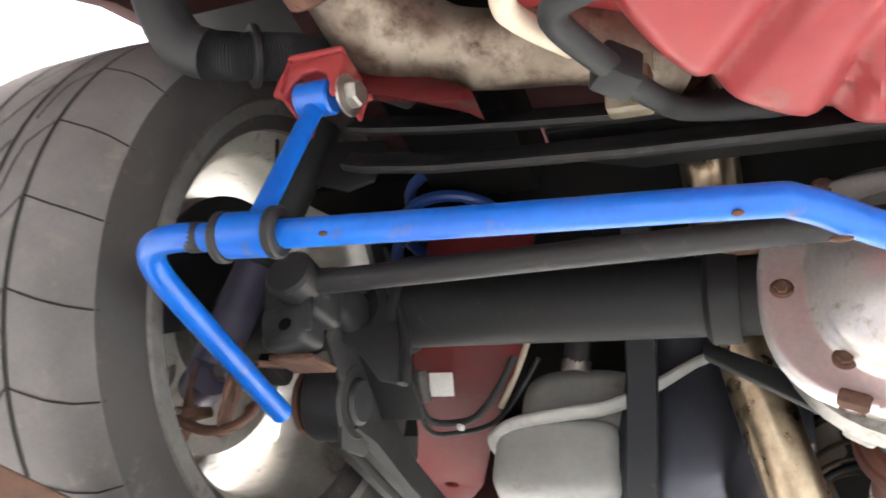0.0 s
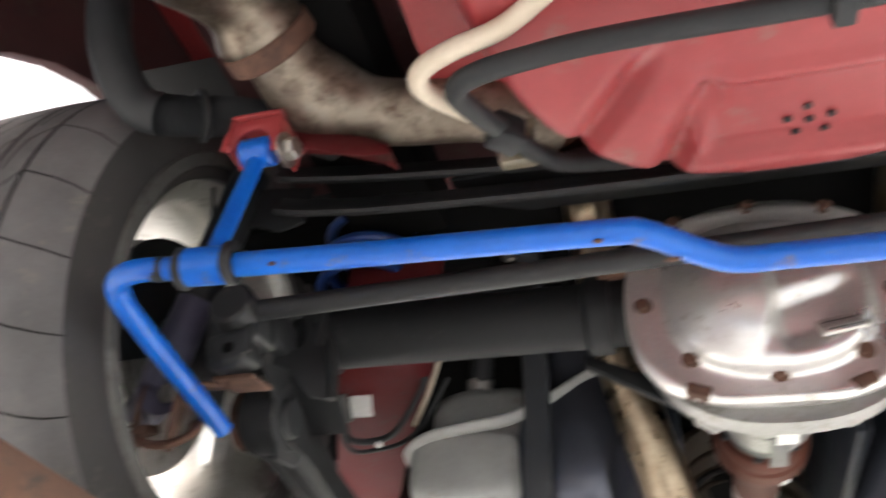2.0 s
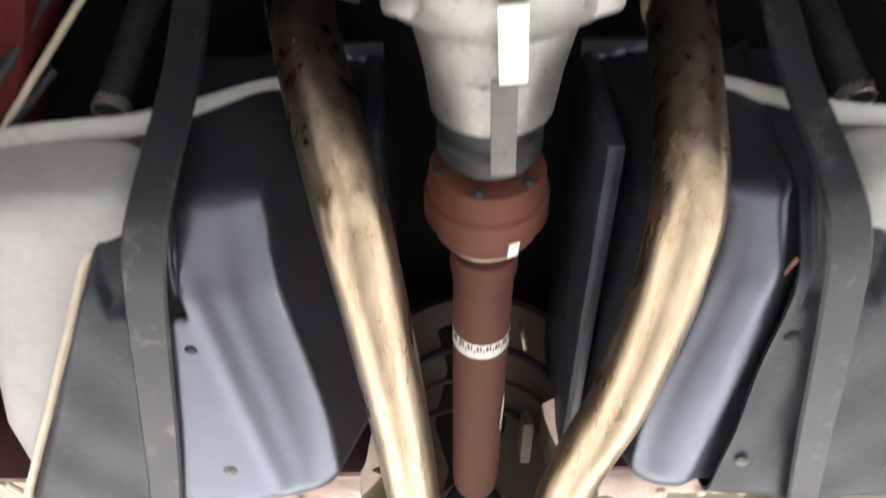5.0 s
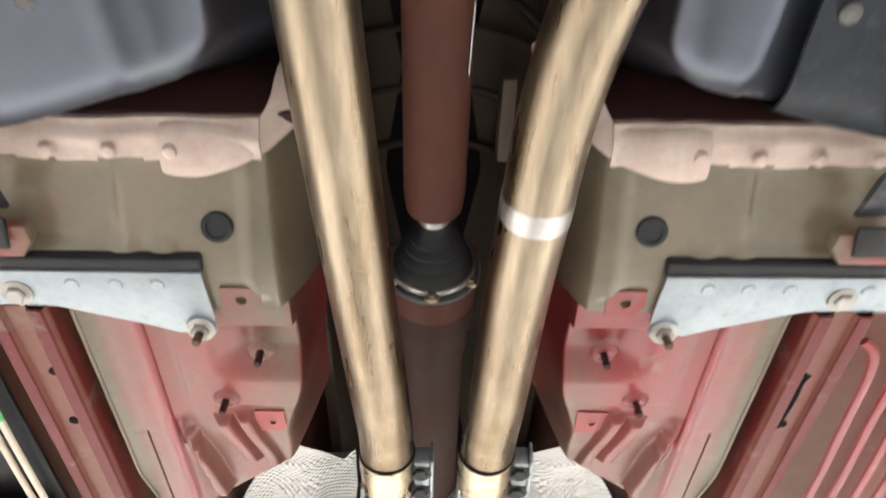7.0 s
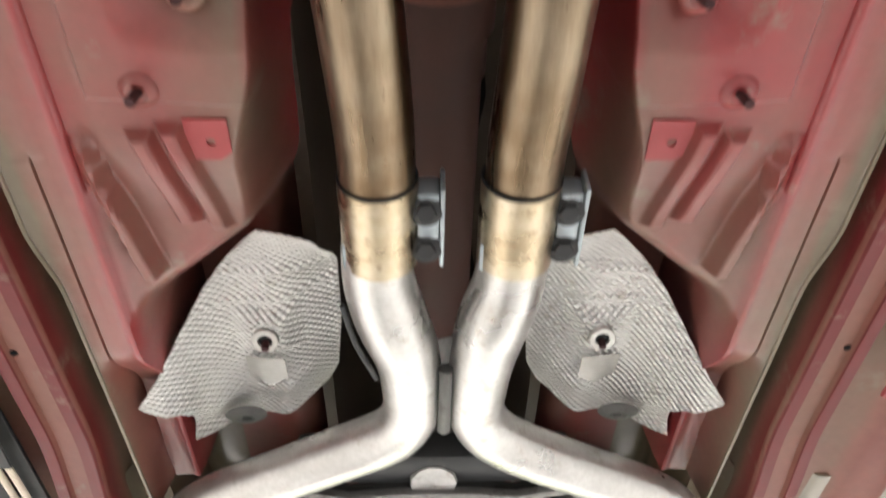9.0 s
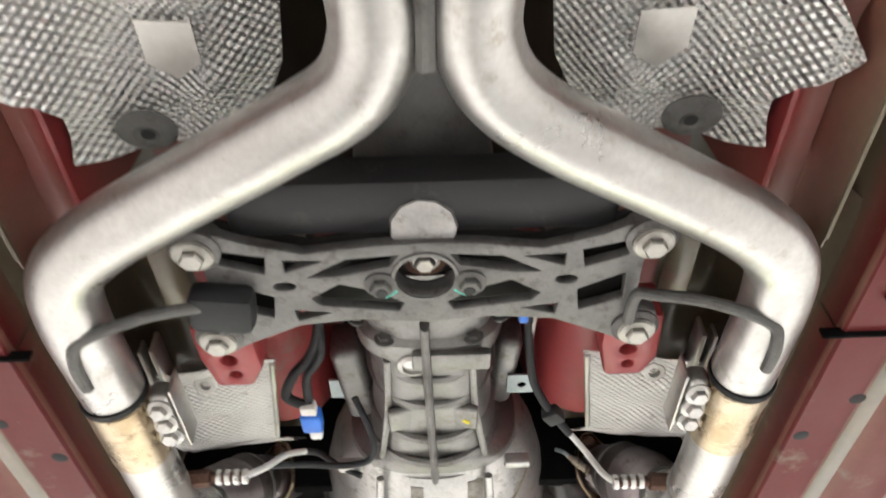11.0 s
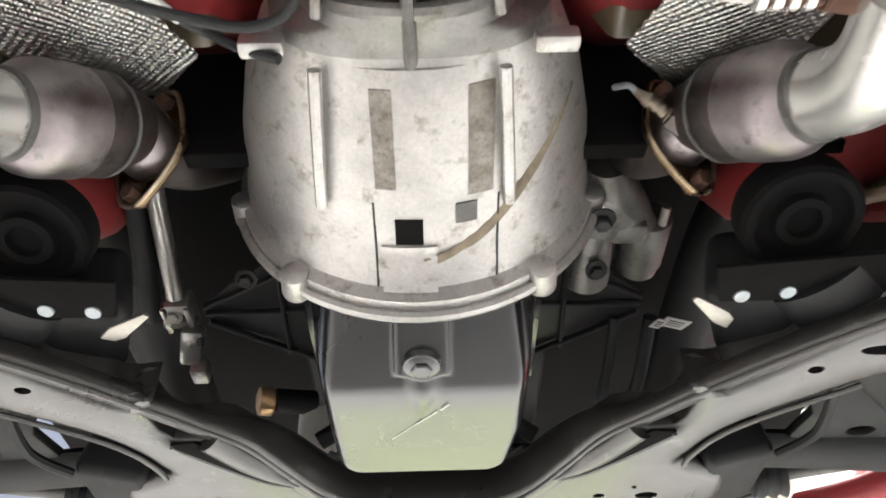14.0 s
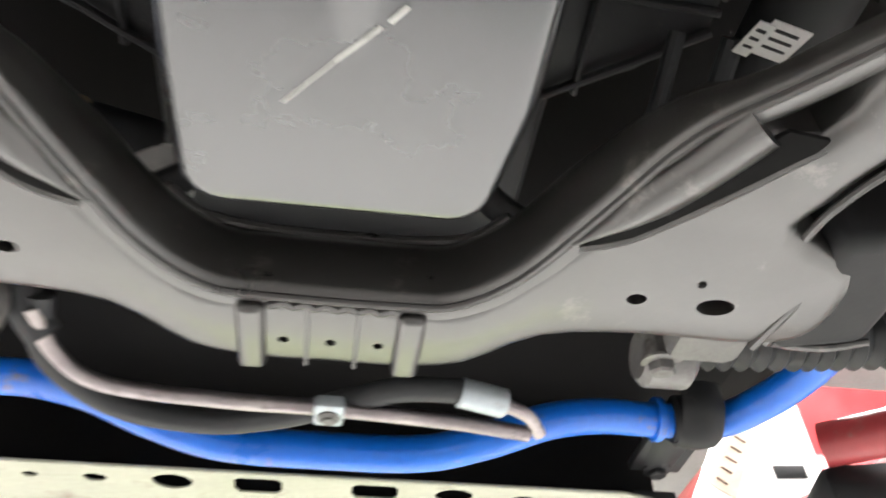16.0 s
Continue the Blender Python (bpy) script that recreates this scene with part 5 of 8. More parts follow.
# ---- things round the spare well: mufflers, hoses ----
for s in (-1, 1):
    muf = thing("tail_pipe", (s * 0.4, -0.6, 1.66), "rust-stained swelling muffler inlet", "muffler", "tail pipes")
    line = [(s * 0.56, -0.85, 1.90), (s * 0.50, -0.60, 1.88), (s * 0.478, -0.47, 1.868), (s * 0.463, -0.41, 1.860), (s * 0.445, -0.36, 1.855), (s * 0.405, -0.325, 1.853), (s * 0.35, -0.31, 1.85), (s * 0.27, -0.29, 1.858), (s * 0.2, -0.24, 1.87)]
    part("muffler", sweep(line, lambda t: 0.036 + 0.06 * (1 - ss(0.12, 0.27, t)) + 0.013 * math.exp(-((t - 0.3) / 0.035) ** 2) + 0.012 * math.exp(-((t - 0.52) / 0.12) ** 2), 32, 10), MUFF, muf, "rust-stained bulging steel")
    part("weld_seam", ring((s * 0.4695, -0.435, 1.864), (s * 0.464, -0.413, 1.86), 0.051, 0.04, 32), RUST, muf)
    gold = thing("muffler_bracket", (s * 0.225, -0.33, 1.75), "tan stamped bracket beside the spare well", "bracket", "muffler brackets")
    part("bracket", box((s * 0.226, -0.318, 1.762), (0.036, 0.024, 0.036), 0.004, (20, 0, 0)), TAN, gold)
    part("bracket_fold", box((s * 0.226, -0.332, 1.777), (0.04, 0.003, 0.014), 0.001, (40, 0, 0)), TAN, gold)
    over = thing("over_axle_pipe", (s * 0.2, -0.1, 1.8), "heat-tinted pipe over the axle", "exhaust pipe", "over-axle pipes")
    part("pipe", sweep([(s * 0.2, -0.24, 1.87), (s * 0.19, -0.15, 1.895), (s * 0.19, -0.06, 1.905), (s * 0.185, 0.04, 1.84), (s * 0.176, 0.068, 1.765)], 0.0318, 32, 7), EXH, over)
vent = thing("filler_hose", (-0.5, -0.5, 1.7), "black ribbed filler hose with a smooth bend", "hose")
part("smooth_bend", sweep([(-0.655, -0.48, 1.95), (-0.645, -0.455, 1.878), (-0.632, -0.43, 1.836), (-0.612, -0.41, 1.812), (-0.59, -0.4, 1.806)], 0.0235, 20, 6), HOSE, vent)
part("ribbed_hose", sweep([(-0.59, -0.4, 1.806), (-0.568, -0.392, 1.807), (-0.55, -0.38, 1.815), (-0.53, -0.357, 1.834), (-0.51, -0.33, 1.85), (-0.49, -0.3, 1.862), (-0.46, -0.26, 1.875)], 0.0225, 20, 24, 0.0022, 0.0062), HOSE, vent, "ribbed stretch of the hose")
part("hose_tie", ring((-0.556, -0.386, 1.811), (-0.551, -0.382, 1.814), 0.029, 0.022), BLACK, vent)
loop = thing("vapour_hoses", (-0.2, -0.5, 1.63), "black and cream hoses tied beside the spare well", "hose")
part("cream_tube", sweep([(-0.12, -0.56, 1.70), (-0.19, -0.51, 1.70), (-0.236, -0.502, 1.69), (-0.262, -0.494, 1.684), (-0.27, -0.478, 1.685), (-0.266, -0.45, 1.70), (-0.25, -0.40, 1.73)], 0.0085, 12), CREAM, loop, "cream coloured tube")
part("black_hose", sweep([(0.36, -0.50, 1.675), (0.2, -0.505, 1.675), (0.05, -0.50, 1.672), (-0.12, -0.498, 1.675), (-0.18, -0.49, 1.68), (-0.222, -0.483, 1.68), (-0.241, -0.472, 1.68), (-0.24, -0.445, 1.69), (-0.222, -0.385, 1.715), (-0.2, -0.325, 1.74), (-0.18, -0.28, 1.77), (-0.12, -0.24, 1.8)], 0.0095, 14), HOSE, loop)
part("tie_strap", box((-0.222, -0.385, 1.715), (0.03, 0.026, 0.03), 0.004, (0, 0, 40)), HOSE, loop)
part("tie_strap", box((0.03, -0.50, 1.68), (0.016, 0.024, 0.05), 0.003), HOSE, loop)
right_hose = thing("vapour_hose", (0.25, -0.4, 1.7), "black hose curving round the spare well", "hose")
part("hose", sweep([(0.36, -0.50, 1.68), (0.28, -0.44, 1.70), (0.228, -0.374, 1.73), (0.228, -0.32, 1.755), (0.215, -0.265, 1.78), (0.18, -0.22, 1.82)], 0.01, 14), HOSE, right_hose)
part("hose_clamp", ring((0.228, -0.374, 1.73), (0.228, -0.362, 1.736), 0.0125, 0.01), BLACK, right_hose)

# ---- driveshaft ----
shaft = thing("driveshaft", (0, 0.55, 1.66), "two-piece driveshaft in dull rust-brown finish", "driveshaft")
ax = lambda y: (0.0, y, 1.702 + (y - 0.25) * 0.062)
part("rear_joint", lathe([(0.04, 0), (0.055, 0.002), (0.0585, 0.008), (0.0595, 0.03), (0.0635, 0.034), (0.064, 0.062), (0.0605, 0.066), (0.0585, 0.074), (0.053, 0.087), (0.047, 0.092), (0.046, 0.094), (0.034, 0.09)], ax(0.192), ax(1.1), 40), SHAFT, shaft, "rust-brown joint cup")
for k in range(6):
    a = math.pi * k / 3 + 0.3
    c = Vector(ax(0.193)) + Vector((0.05 * math.cos(a), 0, 0.05 * math.sin(a)))
    bolt(c, (0, -1, 0), 0.004, 0.004, GREYBLACK, shaft, "joint_bolt")
part("grease_lip", ring(ax(0.283), ax(0.288), 0.0475, 0.037), CREAM, shaft, "torn pale grease lip")
tubeo = part("rear_tube", lathe([(0.03, 0), (0.0365, 0.004), (0.0375, 0.02), (0.0375, 0.033), (0.0345, 0.038), (0.0345, 0.51), (0.032, 0.535), (0.02, 0.54)], ax(0.31), ax(1.1), 40), SHAFT, shaft, "rust-brown tube")
part("barcode_label", ring(ax(0.447), ax(0.474), 0.03475, 0.0345, 40), WHITE, tubeo, "white barcode band")
for k in range(26):
    a = -math.pi * (0.06 + 0.88 * k / 25)
    p = Vector(ax(0.455 if k % 3 else 0.4605)) + Vector((0.03482 * math.cos(a), 0, 0.03482 * math.sin(a)))
    part("barcode_bar", box(p, (0.0011 + 0.0008 * (k % 3), 0.012, 0.0002), 0, (0, -math.degrees(a) - 90, 0)), BLACK, tubeo)
part("dark_seal", lathe([(0.03, 0), (0.033, 0.002), (0.033, 0.02), (0.03, 0.022)], ax(0.286), ax(1.1), 30), HOSE, shaft, "dark rubber seal")
part("cv_label", box((0.024, 0.262, 1.644), (0.011, 0.02, 0.0008), 0, (8, -20, 0)), WHITE, shaft, "small white sticker")
part("boot", lathe([(0.018, 0), (0.02, 0.01)] + [(0.024 + 0.0028 * k + (0.0035 if k % 2 else -0.001), 0.014 + 0.007 * k) for k in range(8)] + [(0.05, 0.074), (0.05, 0.084), (0.04, 0.085)], ax(0.866), ax(1.3), 36), HOSE, shaft, "black ribbed rubber boot")
part("boot_neck", lathe([(0.018, 0), (0.018, 0.03)], ax(0.842), ax(1.3), 24), STEEL, shaft)
part("flange", lathe([(0.052, 0), (0.058, 0.002), (0.058, 0.012), (0.053, 0.014), (0.053, 0.05), (0.045, 0.052)], ax(0.952), ax(1.3), 40), SHAFT, shaft)
part("flange_plate", ring(ax(0.946), ax(0.953), 0.059, 0.05), CASTDARK, shaft)
for k in range(6):
    a = math.pi * k / 3 + 0.5
    c = Vector(ax(0.945)) + Vector((0.054 * math.cos(a), 0, 0.054 * math.sin(a)))
    bolt(c, (0, -1, 0), 0.006, 0.006, STRAW, shaft, "flange_bolt", "yellow-plated bolt")
part("front_tube", lathe([(0.05, 0), (0.053, 0.01), (0.053, 0.05), (0.047, 0.06), (0.047, 0.1), (0.0435, 0.105), (0.0435, 0.62)], ax(0.99), (0, 1.7, 1.765), 40), SHAFTDARK, shaft, "front tube, its brown darkened for tunnel shade")
part("boot_ring", ring(ax(0.936), ax(0.944), 0.0525, 0.049, 40), STEEL, shaft, "bright boot clamp")
part("white_strip", box((0.031, 0.62, 1.707), (0.0012, 0.07, 0.008), 0, (0, 0, 2)), WHITE, shaft)
tub = thing("tunnel_stay", (0.06, 0.75, 1.8), "tan stays and clips inside the tunnel", "stay")
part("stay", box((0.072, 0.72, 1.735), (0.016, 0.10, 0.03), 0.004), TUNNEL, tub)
part("clip", box((0.062, 0.55, 1.78), (0.006, 0.04, 0.02), 0.002, (0, 0, -10)), TAN, tub)
arch = thing("tunnel_arch", (0, 0.6, 1.8), "khaki tunnel edge above the driveshaft", "panel")
for s in (-1, 1):
    part("edge", sweep([(s * 0.155, 0.71, 1.70), (s * 0.12, 0.66, 1.76), (s * 0.07, 0.62, 1.80), (0, 0.60, 1.815)], 0.006, 10), BLACK, arch)

# ---- mid pipes ----
pipes = {}
for s, line in ((-1, [(-0.183, 0.05, 1.80), (-0.164, 0.085, 1.72), (-0.145, 0.115, 1.65), (-0.13, 0.142, 1.603), (-0.12, 0.175, 1.577), (-0.108, 0.282, 1.57), (-0.0965, 0.42, 1.57), (-0.0865, 0.573, 1.57), (-0.076, 0.73, 1.57), (-0.0635, 0.9, 1.571), (-0.0565, 1.0, 1.574), (-0.0535, 1.06, 1.577), (-0.053, 1.15, 1.58)]),
                (1, [(0.182, 0.055, 1.80), (0.178, 0.09, 1.72), (0.171, 0.118, 1.65), (0.165, 0.14, 1.60), (0.16, 0.17, 1.575), (0.156, 0.25, 1.57), (0.146, 0.345, 1.569), (0.134, 0.42, 1.568), (0.119, 0.48, 1.568), (0.1045, 0.54, 1.569), (0.0945, 0.6, 1.57), (0.089, 0.66, 1.57), (0.085, 0.72, 1.57), (0.079, 0.8, 1.57), (0.0755, 0.88, 1.571), (0.071, 1.0, 1.574), (0.068, 1.06, 1.577), (0.067, 1.15, 1.58)])):
    t = thing("mid_pipe", (line[4][0], 0.6, 1.54), "mandrel-bent exhaust pipe tinted gold and brown by heat", "exhaust pipe", "mid pipes")
    part("pipe", sweep(line, 0.0318, 40, 8), EXH, t, angle=60)
    if s > 0:
        part("weld_band", ring((0.0867, 0.692, 1.57), (0.0853, 0.716, 1.57), 0.0324, 0.03, 40), STEEL, t, "bright scraped weld band")
    pipes[s] = t
    x = -0.053 if s < 0 else 0.0665
    cl = thing("exhaust_clamp", (x, 1.15, 1.54), "wide straw-coloured band clamp with a bolted block", "exhaust clamp", "band clamps")
    part("band", lathe([(0.032, 0), (0.0338, 0.002), (0.0338, 0.088), (0.032, 0.09)], (x, 1.093, 1.578), (x, 2, 1.585), 40), STRAW, cl, "straw-coloured band")
    part("band_edge", ring((x, 1.091, 1.578), (x, 1.0935, 1.578), 0.034, 0.0316, 40), BLACK, cl)
    part("clamp_block", box((x + 0.042, 1.138, 1.578), (0.02, 0.074, 0.026), 0.004), ZINC, cl, "bright bolt block")
    part("clamp_plate", box((x + 0.054, 1.138, 1.578), (0.004, 0.086, 0.03), 0.0015), ZINC, cl)
    for dy in (-0.02, 0.022):
        part("clamp_bolt", hexbolt((x + 0.04, 1.138 + dy, 1.565), (0, -0.2, -1), 0.0095, 0.008), GREYBLACK, cl)
    part("clamp_tab", box((x - 0.029, 1.17, 1.566), (0.004, 0.03, 0.008), 0.001, (0, 30, 0)), ZINC, cl)

# ---- X pipe ----
xp = thing("crossover_pipe", (0, 1.5, 1.55), "polished stainless crossover with the two pipes welded together", "exhaust pipe")
for s in (-1, 1):
    x0 = -0.053 if s < 0 else 0.0665
    mid = [(-0.0565, 1.17), (-0.0555, 1.215), (-0.0445, 1.268), (-0.0315, 1.317), (-0.0265, 1.37), (-0.0275, 1.412), (-0.049, 1.455)] if s < 0 else [(0.0665, 1.17), (0.064, 1.22), (0.0535, 1.27), (0.0465, 1.317), (0.0425, 1.37), (0.043, 1.412), (0.062, 1.455)]
    line = [(x, y, 1.58) for x, y in mid] + [(s * 0.11, 1.495, 1.58), (s * 0.2, 1.548, 1.58), (s * 0.27, 1.592, 1.58), (s * 0.312, 1.635, 1.58), (s * 0.323, 1.69, 1.58), (s * 0.322, 1.76, 1.58), (s * 0.32, 1.84, 1.58), (s * 0.322, 1.96, 1.58), (s * 0.32, 2.04, 1.58)]
    part("pipe", sweep(line, lambda t: 0.0318 + 0.0038 * math.exp(-((t - 0.13) / 0.075) ** 2), 40, 8), STEEL, xp, "polished stainless pipe", angle=60)
    part("weld", ring((s * 0.3215, 1.802, 1.58), (s * 0.321, 1.81, 1.58), 0.0345, 0.031, 36), BLACK, xp)
    part("sleeve", lathe([(0.0315, 0), (0.034, 0.002), (0.034, 0.1), (0.0315, 0.102)], (s * 0.321, 1.81, 1.58), (s * 0.321, 3, 1.58), 36), STRAW, xp, "straw-tinted sleeve")
    block = part("clamp_block", box((s * 0.278, 1.85, 1.585), (0.022, 0.08, 0.026), 0.007, (0, 0, 0), 3), STEEL, xp, "bright clamp block")
    for dy in (-0.024, 0.0, 0.024):
        part("clamp_bolt", hexbolt((s * 0.278, 1.85 + dy, 1.57), (0, -0.2, -1), 0.009, 0.009), STEEL, block)
    part("clamp_plate", box((s * 0.263, 1.85, 1.588), (0.003, 0.1, 0.03), 0.001), FLAT, xp)
    # hanger rod
    hg = [(s * 0.322, 1.755, 1.548), (s * 0.320, 1.715, 1.545), (s * 0.31, 1.692, 1.553), (s * 0.26, 1.687, 1.575), (s * 0.215, 1.69, 1.588), (s * 0.2, 1.70, 1.598), (s * 0.198, 1.74, 1.6)]
    part("hanger_rod", sweep(hg, 0.006, 10), CASTDARK, xp, "bent hanger rod")
part("weld_bead", sweep([(-0.09, 1.232, 1.566), (-0.08, 1.28, 1.561), (-0.062, 1.335, 1.563)], 0.003, 8, 5), GREYBLACK, xp, "long dark weld bead")
part("weld_seam", sweep([(0.008, 1.325, 1.566), (0.008, 1.37, 1.562), (0.0075, 1.425, 1.564)], 0.0075, 10), CASTDARK, xp, "weld seam")
iso = thing("exhaust_hanger", (-0.19, 1.70, 1.6), "black rubber exhaust hanger block", "hanger")
part("rubber_block", box((-0.193, 1.705, 1.60), (0.062, 0.05, 0.03), 0.01, (0, 0, 8)), HOSE, iso)

# ---- brake lines along the sill, pressed details of the rails ----
bl = thing("brake_lines", (-0.49, 1.0, 1.6), "pair of pale brake lines with paint marks under the floor", "pipe")
for k, (dx, dz) in enumerate(((0.0, 0.0), (-0.018, 0.004))):
    part("line", sweep([(-0.6 + dx, 0.62, 1.612 + dz), (-0.53 + dx, 0.72, 1.6 + dz), (-0.492 + dx, 0.8, 1.572 + dz), (-0.487 + dx, 0.95, 1.575 + dz), (-0.49 + dx, 1.2, 1.575 + dz), (-0.495 + dx, 1.6, 1.58 + dz)], 0.0042, 10, 5), CREAM, bl, "pale coated steel line")
YMARK = material("yellow_paint_mark", (0.75, 0.6, 0.03), (0.8, 0.66, 0.05), 0.5)
GMARK = material("green_paint_mark", (0.05, 0.45, 0.12), (0.07, 0.5, 0.16), 0.5)
part("paint_mark", rod((-0.5055, 0.99, 1.579), (-0.506, 1.015, 1.579), 0.0052, 12), YMARK, bl, "yellow paint mark")
part("paint_mark", rod((-0.4878, 1.0, 1.575), (-0.488, 1.03, 1.575), 0.0048, 12), GMARK, bl, "green paint mark")
part("clip", box((-0.497, 0.94, 1.579), (0.045, 0.02, 0.014), 0.003), BLACK, bl)
part("clip", box((-0.499, 1.42, 1.579), (0.045, 0.02, 0.014), 0.003), BLACK, bl)
cov = thing("line_cover", (-0.56, 1.2, 1.58), "black plastic cover beside the floor rail", "cover")
part("channel", sheet([(-0.72, 0.86), (-0.472, 0.86), (-0.474, 1.3), (-0.478, 1.62), (-0.72, 1.62)], [], 0.006, Matrix.Translation((0, 0, 1.588)), 0.002), BLACK, cov)
part("perforated_guard", sheet([(-0.7, 1.2), (-0.525, 1.19), (-0.478, 1.228), (-0.474, 1.31), (-0.482, 1.5), (-0.7, 1.5)], [circle(-0.54 - 0.03 * a, 1.25 + 0.03 * b, 0.004, 10) for a in range(4) for b in range(6)], 0.004, Matrix.Translation((0, 0, 1.568)), 0.001), GREYBLACK, cov, "dusty black guard with small holes")
part("bolted_plate", sheet([(-0.56, 1.655), (-0.47, 1.655), (-0.425, 1.66), (-0.42, 1.69), (-0.47, 1.7), (-0.48, 1.78), (-0.56, 1.78)], [], 0.006, Matrix.Translation((0, 0, 1.57)), 0.002), BLACK, cov)
bolt((-0.438, 1.675, 1.569), (0, 0, -1), 0.0085, 0.006, BOLT, cov)
for s in (-1, 1):
    part("rail_seam", box((s * 0.445, 1.748, 1.5835), (0.12, 0.0035, 0.012), 0.001), DEEP, body, "dark joint across the rail")
part("rail_slot", sweep([(x, y, floor_z(x, y) - 0.0005) for x, y in ((0.418, 0.961), (0.414, 0.975), (0.415, 1.0), (0.413, 1.04), (0.409, 1.056))], 0.0035, 8, 4, flat=0.5), DEEP, body, "dark worn slot")
for x, y in ((0.448, 1.69), (0.444, 1.703)):
    part("rail_slot", box((x, y, 1.5825), (0.012, 0.006, 0.003)), DEEP, body)
for x in (0.475, 0.505, 0.535, 0.565):
    part("rail_ridge", sweep([(x - 0.02, 0.9, 1.588), (x, 0.93, 1.583), (x + 0.01, 1.05, 1.583), (x + 0.02, 1.2, 1.583), (x + 0.022, 1.4, 1.585)], 0.006, 8, 4, flat=0.7), PAN, body)

# ---- plates under the floor edge ----
for s in (-1, 1):
    pl = thing("subframe_plate", (s * 0.35, 0.85, 1.58), "zinc-plated brace plate bolted across the floor rail", "bracket", "brace plates")
    ol = [(0.226, 0.808), (0.222, 0.872), (0.232, 0.892), (0.262, 0.893), (0.29, 0.882), (0.38, 0.854), (0.60, 0.85), (0.60, 0.806)]
    part("plate", sheet([(s * x, y) for x, y in ol], [], 0.004, Matrix.Translation((0, 0, 1.587)), 0.0008), ZINC, pl, "dull zinc plate")
    part("gasket", box((s * 0.415, 0.803, 1.598), (0.38, 0.02, 0.016), 0.004), HOSE, pl, "black rubber strip")
    for x in (0.27, 0.31, 0.352, 0.43, 0.47):
        part("dimple", lathe([(0.008, 0), (0.006, 0.003), (0.001, 0.0035)], (s * x, 0.823, 1.588), (s * x, 0.823, 1.5), 14), ZINC, pl)
    part("washer", lathe([(0.015, 0), (0.016, 0.001), (0.015, 0.005), (0.009, 0.006)], (s * 0.2375, 0.883, 1.588), (s * 0.2375, 0.88, 1.5), 24), ZINC, pl)
    bolt((s * 0.2375, 0.883, 1.583), (0, -0.15, -1), 0.0095, 0.009, BOLT, pl, "nut", "bright nut")
    part("stud", rod((s * 0.2375, 0.883, 1.58), (s * 0.2375, 0.879, 1.56), 0.0045, 10), RUST, pl)
    bolt((s * 0.408, 0.835, 1.586), (0, -0.1, -1), 0.01, 0.008, BOLT, pl)

# ---- heat shields in the tunnel ----
def shield_z(x, y):
    a = abs(x)
    z = 1.672 + 0.03 * math.sin(min(max((a - 0.12) / 0.2, 0), 1) * math.pi)
    z -= 0.046 * ss(0.235, 0.345, a)
    z += 0.075 * ss(0.195, 0.105, a) * ss(1.23, 1.36, y) + 0.03 * ss(1.30, 1.21, y) * -0.6
    z -= 0.012 * bump_at(x, y, math.copysign(0.2, x), 1.414, 0.018, 0.018, 0.025) 
    z += 0.01 * ss(1.5, 1.6, y)
    z -= 0.003 * math.exp(-((y - 1.315 - 0.02 * a) / 0.005) ** 2) + 0.003 * math.exp(-((y - 1.362) / 0.005) ** 2)
    z += 0.011 * noise.noise((x * 22, y * 22, 3.0)) * ss(1.47, 1.54, y)
    return z + 0.003 * noise.noise((x * 25, y * 25, 1.0))


def shield_cols(y):
    """From the inner to the outer edge of the tunnel shield, notched behind its tip."""
    inner = float(np.interp(y, (1.243, 1.262, 1.31, 1.44, 1.525, 1.556, 1.59), (0.128, 0.121, 0.114, 0.116, 0.125, 0.14, 0.2)))
    outer = float(np.interp(y, (1.243, 1.335, 1.428, 1.468, 1.474, 1.502, 1.522, 1.571, 1.585, 1.59), (0.188, 0.262, 0.32, 0.347, 0.342, 0.309, 0.298, 0.305, 0.28, 0.24)))
    return [(inner + (outer - inner) * k / 84, shield_z(inner + (outer - inner) * k / 84, y)) for k in range(85)]



for s in (-1, 1):
    hs = thing("heat_shield", (s * 0.22, 1.41, 1.64), "crumpled embossed aluminium heat shield in the tunnel", "heat shield", "tunnel heat shields")
    part("shield", pressing(s, 1.243, 1.59, 150, shield_cols, 0.0012), SHIELD, hs, "embossed bare aluminium", angle=80)
    part("hole_rim", ring((s * 0.2, 1.414, 1.687), (s * 0.2, 1.412, 1.679), 0.016, 0.009, 28), FLAT, hs)
    part("stud", rod((s * 0.2, 1.414, 1.72), (s * 0.2, 1.418, 1.672), 0.0045, 10), DARKRED, hs)
    part("hole", lathe([(0.009, 0), (0.0005, 0.0005)], (s * 0.2, 1.4135, 1.683), (s * 0.2, 1.41, 1.6), 16), BLACK, hs)
    part("patch", sheet([(-0.024, -0.03), (0.024, -0.03), (0.024, 0.01), (0.0, 0.028), (-0.024, 0.012)], [], 0.001, pose(s * 0.207, 1.485, 1.6935, 4, s * -6, 0)), FLAT, hs, "smooth patch")
    part("end_tab", lathe([(0.002, 0.004), (0.012, 0.0), (0.02, 0.002), (0.027, 0.006), (0.026, 0.008), (0.019, 0.004), (0.012, 0.002), (0.002, 0.006)], (s * 0.242, 1.556, 1.674), (s * 0.249, 1.536, 1.75), 20), CASTDARK, hs, "dull dished end tab")
    part("tab_hole", lathe([(0.0065, 0), (0.0005, 0.0004)], (s * 0.2405, 1.5555, 1.6745), (s * 0.237, 1.57, 1.6), 14), BLACK, hs)

